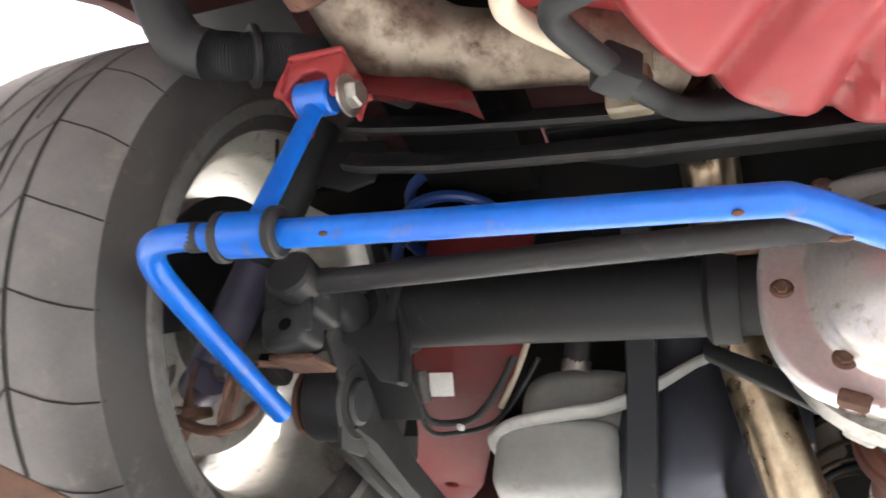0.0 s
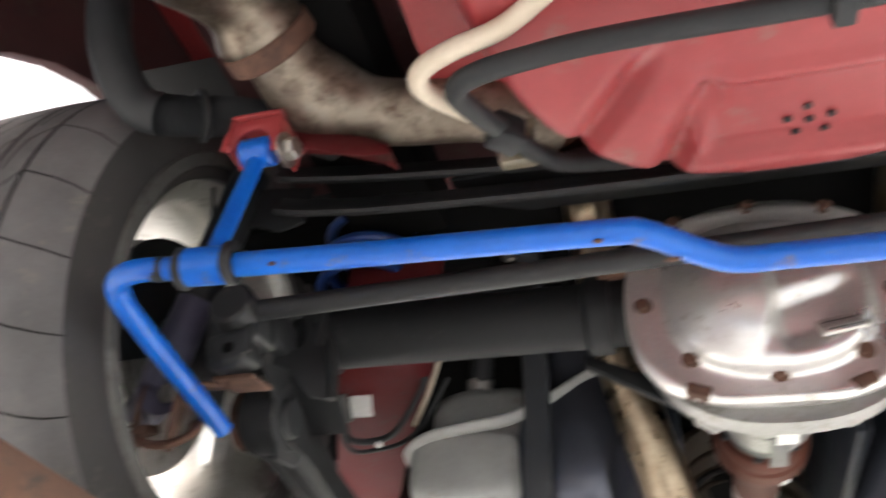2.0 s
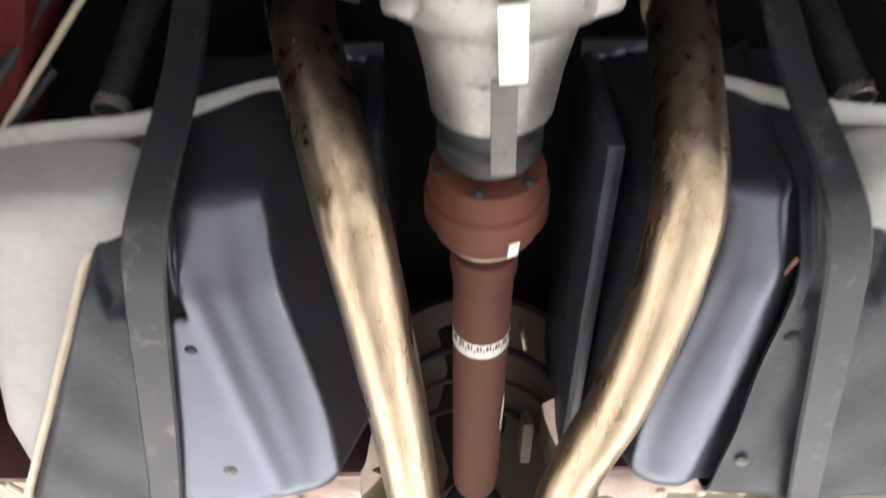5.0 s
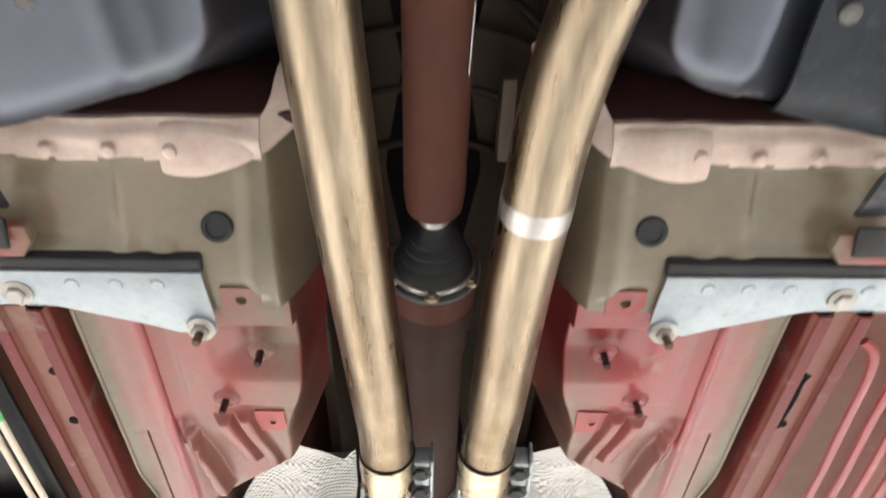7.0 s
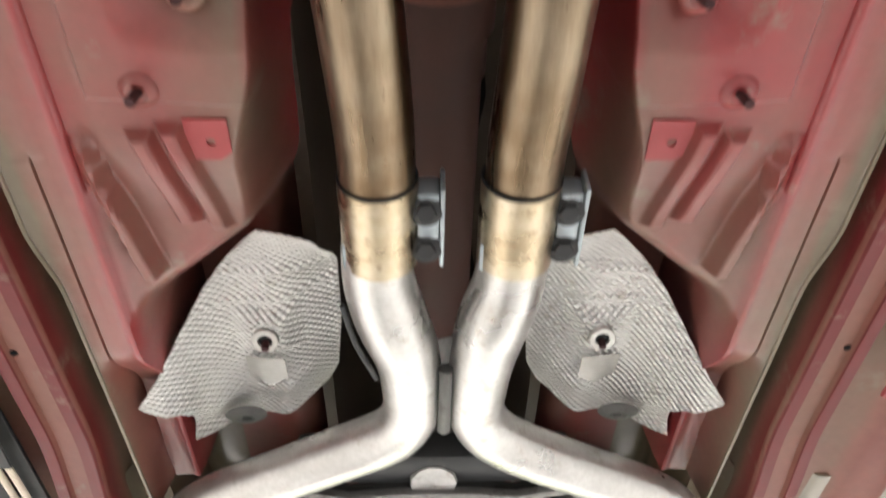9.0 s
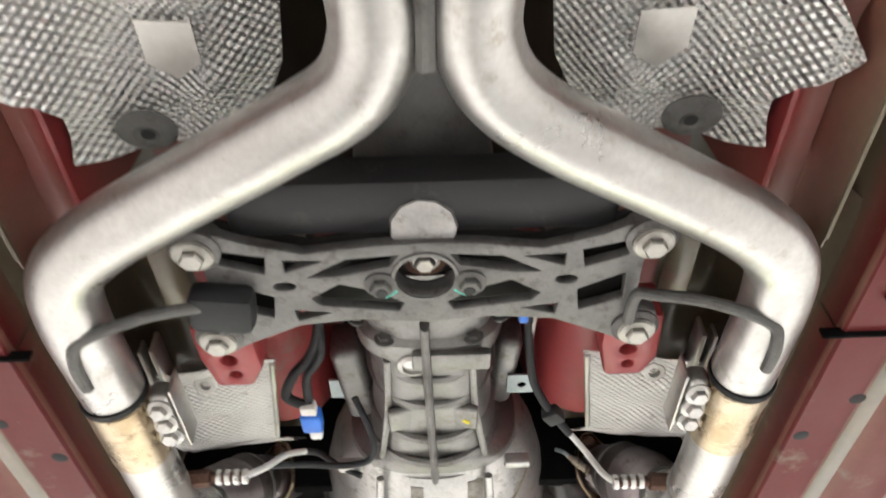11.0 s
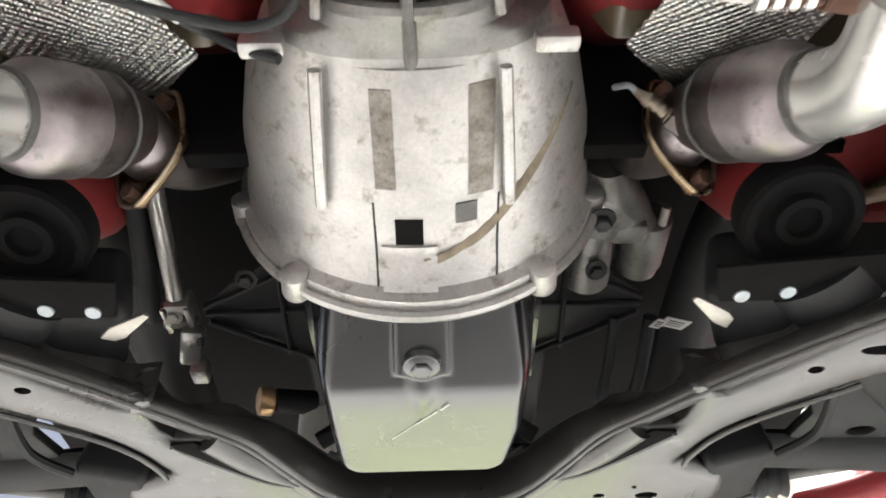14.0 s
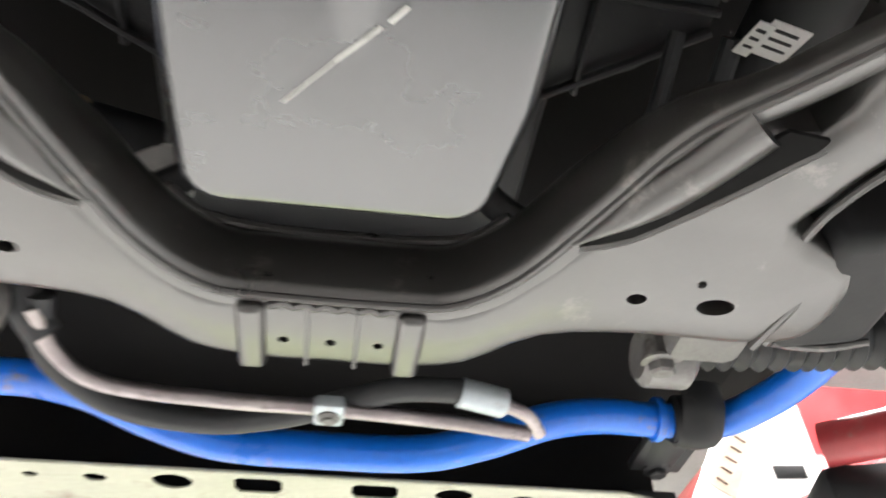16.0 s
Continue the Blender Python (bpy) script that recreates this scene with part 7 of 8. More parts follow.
# ---- catalysts, elbows, sensors ----
for s in (-1, 1):
    cat = thing("catalytic_converter", (s * 0.24, 2.2, 1.58), "heat-blued catalyst with a flanged front end", "catalyst", "catalysts")
    part("elbow", sweep([(s * 0.32, 2.035, 1.58), (s * 0.323, 2.085, 1.585), (s * 0.323, 2.122, 1.604), (s * 0.317, 2.15, 1.63), (s * 0.31, 2.164, 1.645)], 0.034, 36, 7), POLISHED, cat, "steel elbow, its bright reflection put into a paler steel")
    joint, flange_at = Vector((s * 0.315, 2.155, 1.635)), Vector((s * 0.247, 2.282, 1.768))
    way = (flange_at - joint).normalized()
    centre, across = Vector((s * 0.256, 2.28, 1.739)), Vector((s * -0.234, -0.382, 0.894)).normalized()
    face = Vector((s * -0.4, 0.87, 0.265))
    face = (face - across * face.dot(across)).normalized()
    part("canister", lathe([(0.033, 0), (0.037, 0.004), (0.047, 0.022), (0.049, 0.032), (0.049, 0.068), (0.0475, 0.07)], joint, flange_at, 44), CAT, cat, "pink-blued can")
    part("can_cone", lathe([(0.0475, 0.0685), (0.0475, 0.096), (0.044, 0.101), (0.041, 0.12), (0.0355, 0.134), (0.034, 0.14)], joint, flange_at, 44), CATDARK, cat, "dark heat-stained cone")
    part("neck", sweep([joint + way * 0.132, joint + way * 0.146, centre - face * 0.012, centre + face * 0.004], 0.0325, 30, 6), CAT, cat, "bronze-stained neck")
    part("weld", ring(joint - way * 0.003, joint + way * 0.004, 0.0375, 0.033, 40), CASTDARK, cat)
    part("band", ring(joint + way * 0.1, joint + way * 0.104, 0.0478, 0.044, 44), CASTDARK, cat)
    part("down_pipe", sweep([centre + face * 0.004, centre + face * 0.05 + Vector((0, 0, 0.02)), centre + face * 0.09 + Vector((0, 0.02, 0.08))], 0.031, 24, 6), CATDARK, cat)
    third = face.cross(across)
    turn = Matrix((across, third, face)).transposed().to_4x4()
    turn.translation = centre
    diamond = [(p.x, p.y) for p in smooth_path([(0.062, 0.006, 0), (0.056, 0.014, 0), (0.03, 0.03, 0), (0.0, 0.039, 0), (-0.03, 0.03, 0), (-0.056, 0.014, 0), (-0.062, 0.006, 0), (-0.062, -0.006, 0), (-0.056, -0.014, 0), (-0.03, -0.03, 0), (0.0, -0.039, 0), (0.03, -0.03, 0), (0.056, -0.014, 0), (0.062, -0.006, 0)], 2)]
    part("flange", sheet(diamond, [circle(0, 0, 0.033, 28)], 0.005, turn, 0.0012), EXH, cat, "thin straw-tinted flange plate")
    part("flange_lip", sweep([turn @ Vector((x, y, -0.003)) for x, y in diamond + diamond[:1]], 0.0026, 8, 1), STRAW, cat, "bright rolled lip of the flange")
    for k in (-1, 1):
        c = turn @ Vector((0.05 * k, 0, 0))
        part("flange_bolt", rod(c - face * 0.012, c + face * 0.014, 0.0085, 6), RUST, cat, "rusty flange bolt")
    if s > 0:
        tip, out = Vector((0.24, 2.24, 1.716)), Vector((-0.046, -0.023, 0.026)).normalized()
        part("sensor_boss", rod(tip - out * 0.012, tip + out * 0.008, 0.013, 6), CATDARK, cat)
        part("front_sensor", lathe([(0.0095, 0.004), (0.0095, 0.009), (0.0072, 0.01)] + [(0.0072 if k % 2 else 0.0058, 0.011 + 0.004 * k) for k in range(7)] + [(0.0045, 0.039), (0.0035, 0.046)], tip, tip + out, 16), MUFF, cat, "brassy front oxygen sensor")
        part("front_lead", sweep([tip + out * 0.044, tip + out * 0.053 + Vector((0, 0, 0.001)), tip + out * 0.058 + Vector((-0.006, 0.012, 0.01))], 0.003, 8, 4), ZINC, cat, "pale sleeved lead")
    dy = 0.0 if s > 0 else -0.04
    part("sensor", join(rod((s * 0.3, 2.05 + dy, 1.594), (s * 0.268, 2.046 + dy, 1.594), 0.011, 6), rod((s * 0.268, 2.046 + dy, 1.594), (s * 0.224, 2.045 + dy, 1.594), 0.0065, 14)), RUST, cat, "oxygen sensor with a rusty nut")
    for k in range(4):
        x = s * (0.262 - 0.0105 * k)
        part("sensor_ring", lathe([(0.006, 0), (0.009, 0.001), (0.0095, 0.004), (0.009, 0.007), (0.006, 0.008)], (x, 2.0455 + dy, 1.594), (x - s, 2.0455 + dy, 1.594), 18), POLISHED, cat)
    wire = [(0.226, 2.045, 1.594), (0.215, 2.055, 1.612), (0.2, 2.066, 1.65), (0.178, 2.048, 1.67)] if s > 0 else [(-0.226, 2.004, 1.594), (-0.205, 2.012, 1.61), (-0.193, 2.06, 1.655), (-0.178, 2.11, 1.69)]
    part("sensor_wire", sweep(wire, 0.0042, 10, 6), WHITE, cat, "pale sleeved lead")
    if s < 0:
        part("lead", sweep([(-0.178, 2.11, 1.69), (-0.16, 2.125, 1.695), (-0.13, 2.128, 1.675), (-0.1, 2.128, 1.66)], 0.0045, 10, 5), HOSE, cat, "black rubber lead")

# ---- steering shaft ----
st = thing("steering_shaft", (-0.3, 2.5, 1.74), "bright steel steering shaft with a universal joint", "steering shaft")
part("shaft", sweep([(-0.304, 2.36, 1.832), (-0.311, 2.465, 1.813), (-0.318, 2.57, 1.795)], 0.0115, 16, 3), STEEL, st)
part("upper_yoke", join(box((-0.333, 2.60, 1.79), (0.008, 0.05, 0.03), 0.003), box((-0.303, 2.60, 1.79), (0.008, 0.05, 0.03), 0.003), box((-0.318, 2.582, 1.794), (0.036, 0.02, 0.03), 0.004)), STEEL, st)
part("lower_yoke", join(box((-0.306, 2.635, 1.765), (0.028, 0.05, 0.026), 0.005, (-25, 0, 10)), box((-0.298, 2.665, 1.745), (0.022, 0.03, 0.026), 0.004)), STEEL, st)
part("cross_pin", rod((-0.34, 2.612, 1.785), (-0.296, 2.612, 1.785), 0.008, 14), CASTDARK, st)
bolt((-0.322, 2.59, 1.779), (0, -0.3, -1), 0.008, 0.008, BOLT, st)
part("boot_tube", sweep([(-0.33, 2.35, 1.86), (-0.35, 2.5, 1.83), (-0.36, 2.62, 1.8)], 0.014, 12), HOSE, st)

# ---- starter motor ----
sm = thing("starter_motor", (0.22, 2.5, 1.74), "starter motor with a dull metal can and solenoid", "starter motor")
part("motor_can", lathe([(0.018, 0), (0.026, 0.005), (0.0275, 0.012), (0.0275, 0.082), (0.0285, 0.085), (0.0285, 0.1), (0.02, 0.105)], (0.199, 2.425, 1.772), (0.199, 2.6, 1.772), 32), CASE, sm, "dull metal can")
part("solenoid", lathe([(0.014, 0), (0.026, 0.004), (0.0275, 0.01), (0.0275, 0.075), (0.024, 0.08), (0.024, 0.092), (0.016, 0.096)], (0.264, 2.43, 1.784), (0.264, 2.6, 1.784), 30), CASE, sm, "dull metal solenoid")
for dx, dz in ((0.012, -0.014), (-0.012, -0.012)):
    part("terminal", rod((0.264 + dx, 2.405, 1.784 + dz), (0.264 + dx, 2.445, 1.784 + dz), 0.0055, 10), BOLT, sm, "plated terminal")
part("gear_nose", loft([oval(2.345, 0.2, 1.775, 0.022, 0.022), oval(2.36, 0.203, 1.774, 0.032, 0.03), oval(2.4, 0.212, 1.774, 0.044, 0.034), oval(2.43, 0.22, 1.776, 0.05, 0.034), oval(2.438, 0.22, 1.776, 0.04, 0.026)]), CASE, sm)
part("bracket", box((0.232, 2.422, 1.752), (0.04, 0.03, 0.022), 0.006), CASE, sm)
bolt((0.19, 2.37, 1.718), (0, 0, -1), 0.01, 0.012, GREYBLACK, sm)
part("cable", sweep([(0.24, 2.58, 1.75), (0.235, 2.63, 1.72), (0.23, 2.68, 1.70), (0.24, 2.75, 1.72)], 0.007, 10), HOSE, sm)
part("cable", sweep([(0.285, 2.58, 1.75), (0.28, 2.66, 1.72), (0.27, 2.74, 1.7)], 0.009, 10), HOSE, sm)
for x, w in ((0.308, 0.03), (0.288, 0.012)):
    tag = part("label", box((x, 2.566, 1.728), (w, 0.04, 0.0012), 0, (25, 12, 8)), WHITE, sm, "white warning label with plain bars")
    for k in range(3):
        part("label_bar", box((x, 2.556 + 0.009 * k, 1.7225 + 0.0042 * k), (w * 0.6, 0.003, 0.0008), 0, (25, 12, 8)), GREYBLACK, tag)

# ---- engine: block, brackets, oil pan, filter ----
eng = thing("engine", (0, 2.6, 1.72), "dark engine block and ribbed mount brackets above the oil pan", "engine")
part("block", box((0, 2.68, 1.92), (0.34, 0.58, 0.3), 0.03), BLACK, eng)
part("block_rail", box((0, 2.56, 1.755), (0.25, 0.4, 0.05), 0.01), BLACK, eng)
for s in (-1, 1):
    arm = [(s * x, y) for x, y in ((0.105, 2.455), (0.16, 2.462), (0.235, 2.52), (0.272, 2.555), (0.272, 2.585), (0.225, 2.63), (0.105, 2.69))]
    part("mount_bracket", sheet(arm, [], 0.008, Matrix.Translation((0, 0, 1.768)), 0.003), GREYBLACK, eng, "dusty black cast bracket")
    for (xa, ya), (xb, yb) in (((0.105, 2.455), (0.272, 2.555)), ((0.105, 2.56), (0.272, 2.568)), ((0.105, 2.69), (0.272, 2.585)), ((0.17, 2.47), (0.18, 2.655))):
        part("mount_rib", sweep([(s * xa, ya, 1.764), (s * (xa + xb) / 2, (ya + yb) / 2, 1.761), (s * xb, yb, 1.764)], 0.0032, 8, 3, flat=1.6), GREYBLACK, eng)
    for x, y in ((0.12, 2.44), (0.125, 2.6), (0.2, 2.47)):
        bolt((s * x, y, 1.735), (0, -0.3, -1), 0.0085, 0.01, GREYBLACK, eng)
    for x, y in ((0.098, 2.4), (0.102, 2.5), (0.103, 2.6), (0.09, 2.665)):
        part("pan_bolt", hexbolt((s * (x + 0.012), y, 1.722), (0, 0, -1), 0.007, 0.008), BOLT, eng)
    part("vent_stub", sweep([(s * 0.1, 2.68, 1.72), (s * 0.11, 2.7, 1.68), (s * 0.14, 2.71, 1.66)], 0.012, 12), GREYBLACK, eng)
part("front_cover", box((0, 2.70, 1.75), (0.2, 0.03, 0.12), 0.01), BLACK, eng)
for x in (-0.05, 0.0, 0.05):
    part("cover_rib", box((x, 2.688, 1.72), (0.006, 0.02, 0.1), 0.002), GREYBLACK, eng)
filt = thing("oil_filter", (-0.15, 2.66, 1.72), "yellow-plated oil filter housing end and white canister", "oil filter")
part("can", rod((-0.203, 2.699, 1.717), (-0.15, 2.72, 1.725), 0.0165, 28), BLACK, filt)
part("ring", lathe([(0.012, 0), (0.018, 0.002), (0.0195, 0.006), (0.0195, 0.018), (0.017, 0.021), (0.012, 0.022)], (-0.224, 2.692, 1.713), (-0.15, 2.722, 1.725), 28), BRASS, filt, "yellow-plated ring")
part("canister", rod((-0.148, 2.738, 1.72), (-0.148, 2.742, 1.655), 0.027, 28), WHITE, filt, "white canister")


def pan_z(x, y):
    w = float(np.interp(y, (2.36, 2.45, 2.54, 2.6, 2.655), (0.108, 0.12, 0.12, 0.118 if x < 0 else 0.111, 0.116 if x < 0 else 0.104)))
    dx, dy = abs(x - 0.002) - w, y - 2.65
    d = math.hypot(max(dx + 0.045, 0), max(dy + 0.045, 0)) - 0.045
    z = 1.5695 + 0.16 * ss(-0.03, 0.014, d) ** 1.7
    t = 2.452 - y
    z += 0.575 * (t + math.sqrt(t * t + 0.014 ** 2))
    z -= 0.008 * bump_at(x, y, 0.0, 2.418, 0.024, 0.022, 0.007)
    z -= 0.006 * (1 - ss(0.0, 0.024 - 0.2 * max(y - 2.44, 0), abs(x))) * ss(2.52, 2.445, y) * ss(2.42, 2.445, y)
    return min(z, 1.735)



op = thing("oil_pan", (0, 2.52, 1.565), "dark painted steel oil pan with a scratch across its bottom", "oil pan")
OPAN = material("oil_pan_paint", (0.015, 0.017, 0.021), (0.024, 0.026, 0.029), 0.16, 0.15, 6, 0.012, 120, coat=0.6, coat_ior=1.55, spec=0.8, dirt=0.0, dirt_c=(0.15, 0.14, 0.12))
part("pan", field(-0.14, 0.14, 2.372, 2.675, 112, 120, pan_z, 0.004), OPAN, op, angle=70)
part("boss", lathe([(0.02, 0), (0.018, 0.006), (0.015, 0.007)], (0, 2.427, 1.584), (0, 2.42, 1.5), 28), OPAN, op)
bolt((0, 2.427, 1.578), (0, -0.1, -1), 0.0105, 0.007, OPAN, op, "drain_plug", "painted hexagon drain plug")
SCR = material("bare_scratch", (0.4, 0.4, 0.38), (0.62, 0.62, 0.6), 0.4, 0.8, 60, 0.1)
scr = thing("scratch_mark", (0.0, 2.52, 1.566), "bare bright scratch across the oil pan", "scratch")
for (x0, y0), (x1, y1), w in (((0.026, 2.482), (0.018, 2.492), 0.0009), ((0.014, 2.495), (-0.008, 2.518), 0.0008), ((-0.008, 2.518), (-0.035, 2.548), 0.0005)):
    part("stroke", sweep([(x0, y0, 1.5695), ((x0 + x1) / 2, (y0 + y1) / 2, 1.5692), (x1, y1, 1.5695)], w, 6, 2, flat=0.35), SCR, scr)

# Beam grey with the green floor's reflection mixed into the colour.
BEAM = material("grey_with_green_reflection", (0.3, 0.31, 0.24), (0.38, 0.385, 0.31), 0.4, 0.1, 6, 0.08, 120, dirt=0.15, dirt_c=(0.2, 0.17, 0.13))

# ---- front subframe ----
sub = thing("front_subframe", (0, 2.6, 1.55), "black pressed-steel front subframe with broad arms", "subframe")


def arm_out(s):
    pts = [(0.0, 2.70), (0.05, 2.70), (0.085, 2.70), (0.115, 2.672), (0.150, 2.622), (0.205, 2.53), (0.262, 2.525), (0.275, 2.465), (0.262, 2.448), (0.30, 2.448), (0.352, 2.404), (0.43, 2.34), (0.56, 2.29), (0.60, 2.33), (0.55, 2.375), (0.43, 2.447), (0.35, 2.5), (0.312, 2.537), (0.292, 2.575), (0.285, 2.60), (0.34, 2.63), (0.345, 2.69), (0.31, 2.715), (0.22, 2.715), (0.15, 2.725), (0.10, 2.765), (0.05, 2.776), (0.0, 2.776)]
    return [(s * x, y) for x, y in pts]


lo = [(p.x, p.y) for p in smooth_path([(x, y, 0) for x, y in arm_out(1)], 3)]
outline = lo + [(-x, y) for x, y in lo[-2:0:-1]]
sh = []
for s in (-1, 1):
    sh += [circle(s * 0.258, 2.672, 0.0135, 18, 0.0085), circle(s * 0.2015, 2.67, 0.007, 14, 0.0055), circle(s * 0.376, 2.419, 0.008, 14, 0.006), circle(s * 0.43, 2.39, 0.022, 18, 0.0075)]
sh += [circle(x, 2.745, 0.0038, 12) for x in (-0.033, 0.0, 0.034)]
def lift(y):
    """The arms climb towards their outer ends."""
    return 0.02 * max(2.5 - y, 0)




def crowned(outer, holes, thick, z0, drop=0.011, width=0.018):
    """A pressed plate whose flat underside rolls up towards its outer edge."""
    n = len(outer)
    pts = [Vector(p) for p in outer]
    area = sum(a.x * b.y - b.x * a.y for a, b in zip(pts, pts[1:] + pts[:1]))
    inward = []
    for i in range(n):
        t = (pts[(i + 1) % n] - pts[i]).normalized() + (pts[i] - pts[i - 1]).normalized()
        t.normalize()
        inward.append(Vector((-t.y, t.x)) * (1 if area > 0 else -1))
    bm = bmesh.new()
    rings = []
    for off in (0.0, 0.0015, 0.004, 0.008, 0.013):
        k = min(off / width, 1.0)
        z = z0 + drop * (1 - math.sqrt(1 - (1 - k) ** 2))
        rings.append([bm.verts.new((*(p + m * off), z)) for p, m in zip(pts, inward)])
    for u, v in zip(rings, rings[1:]):
        for k in range(n):
            bm.faces.new((u[k], u[(k + 1) % n], v[(k + 1) % n], v[k]))
    edges = [bm.edges.get((a, b)) for a, b in zip(rings[-1], rings[-1][1:] + rings[-1][:1])]
    for loop in holes:
        vs = [bm.verts.new((x, y, rings[-1][0].co.z)) for x, y in loop]
        edges += [bm.edges.new((a, b)) for a, b in zip(vs, vs[1:] + vs[:1])]
    bmesh.ops.triangle_fill(bm, use_beauty=True, edges=edges)
    geo = bmesh.ops.extrude_face_region(bm, geom=bm.faces[:])
    bmesh.ops.translate(bm, vec=(0, 0, thick), verts=[v for v in geo["geom"] if isinstance(v, bmesh.types.BMVert)])
    return bm



plate_bm = crowned(outline, sh, 0.04, 1.556)
for v in plate_bm.verts:
    v.co.z += lift(v.co.y)
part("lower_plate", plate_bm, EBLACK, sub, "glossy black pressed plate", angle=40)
wall_half = [(0.45, 2.325, 0), (0.36, 2.388, 0), (0.29, 2.443, 0), (0.235, 2.492, 0), (0.19, 2.535, 0), (0.157, 2.597, 0), (0.122, 2.66, 0), (0.085, 2.694, 0), (0.045, 2.7, 0)]
wall_path = smooth_path(wall_half + [(-x, y, z) for x, y, z in wall_half[::-1]], 5)
secs = []
for i, q0 in enumerate(wall_path):
    tn = (wall_path[min(i + 1, len(wall_path) - 1)] - wall_path[max(i - 1, 0)]).normalized()
    nn = Vector((-tn.y, tn.x, 0))
    if nn.y > 0:
        nn = -nn
    prof = ((-0.012, 1.5575), (0.001, 1.558), (0.005, 1.561), (0.007, 1.567), (0.0055, 1.606), (0.002, 1.615), (-0.006, 1.619), (-0.02, 1.62), (-0.03, 1.6))
    tall = 1 - 0.6 * ss(0.14, 0.23, abs(q0.x))
    secs.append([(q0.x + nn.x * o, q0.y + nn.y * o, 1.5575 + (z - 1.5575) * tall + lift(q0.y)) for o, z in prof])
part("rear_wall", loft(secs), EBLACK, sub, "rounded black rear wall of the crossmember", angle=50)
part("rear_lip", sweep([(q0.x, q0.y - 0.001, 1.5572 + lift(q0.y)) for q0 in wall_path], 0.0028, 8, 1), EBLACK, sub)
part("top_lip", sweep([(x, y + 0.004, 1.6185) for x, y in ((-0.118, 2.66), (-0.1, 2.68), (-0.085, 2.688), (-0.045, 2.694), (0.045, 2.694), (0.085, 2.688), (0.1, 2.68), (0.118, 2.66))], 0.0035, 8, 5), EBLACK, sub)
for s in (-1, 1):
    edge = [(0.43, 2.447), (0.35, 2.5), (0.312, 2.537), (0.292, 2.575), (0.287, 2.6)]
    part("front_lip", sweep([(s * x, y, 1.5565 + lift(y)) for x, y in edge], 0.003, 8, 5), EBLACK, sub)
    part("small_hole", lathe([(0.003, 0), (0.0004, 0.0004)], (s * 0.24, 2.65, 1.5557), (s * 0.24, 2.65, 1.5), 10), DEEP, sub)
for x in (-0.055, 0.055):
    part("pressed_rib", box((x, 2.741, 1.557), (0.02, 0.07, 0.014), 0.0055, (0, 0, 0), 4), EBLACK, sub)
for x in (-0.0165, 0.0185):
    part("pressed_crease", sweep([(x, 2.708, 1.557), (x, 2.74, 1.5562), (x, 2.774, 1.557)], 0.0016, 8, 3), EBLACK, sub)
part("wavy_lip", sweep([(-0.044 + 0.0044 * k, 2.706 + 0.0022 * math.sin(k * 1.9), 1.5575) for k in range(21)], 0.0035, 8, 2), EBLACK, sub)
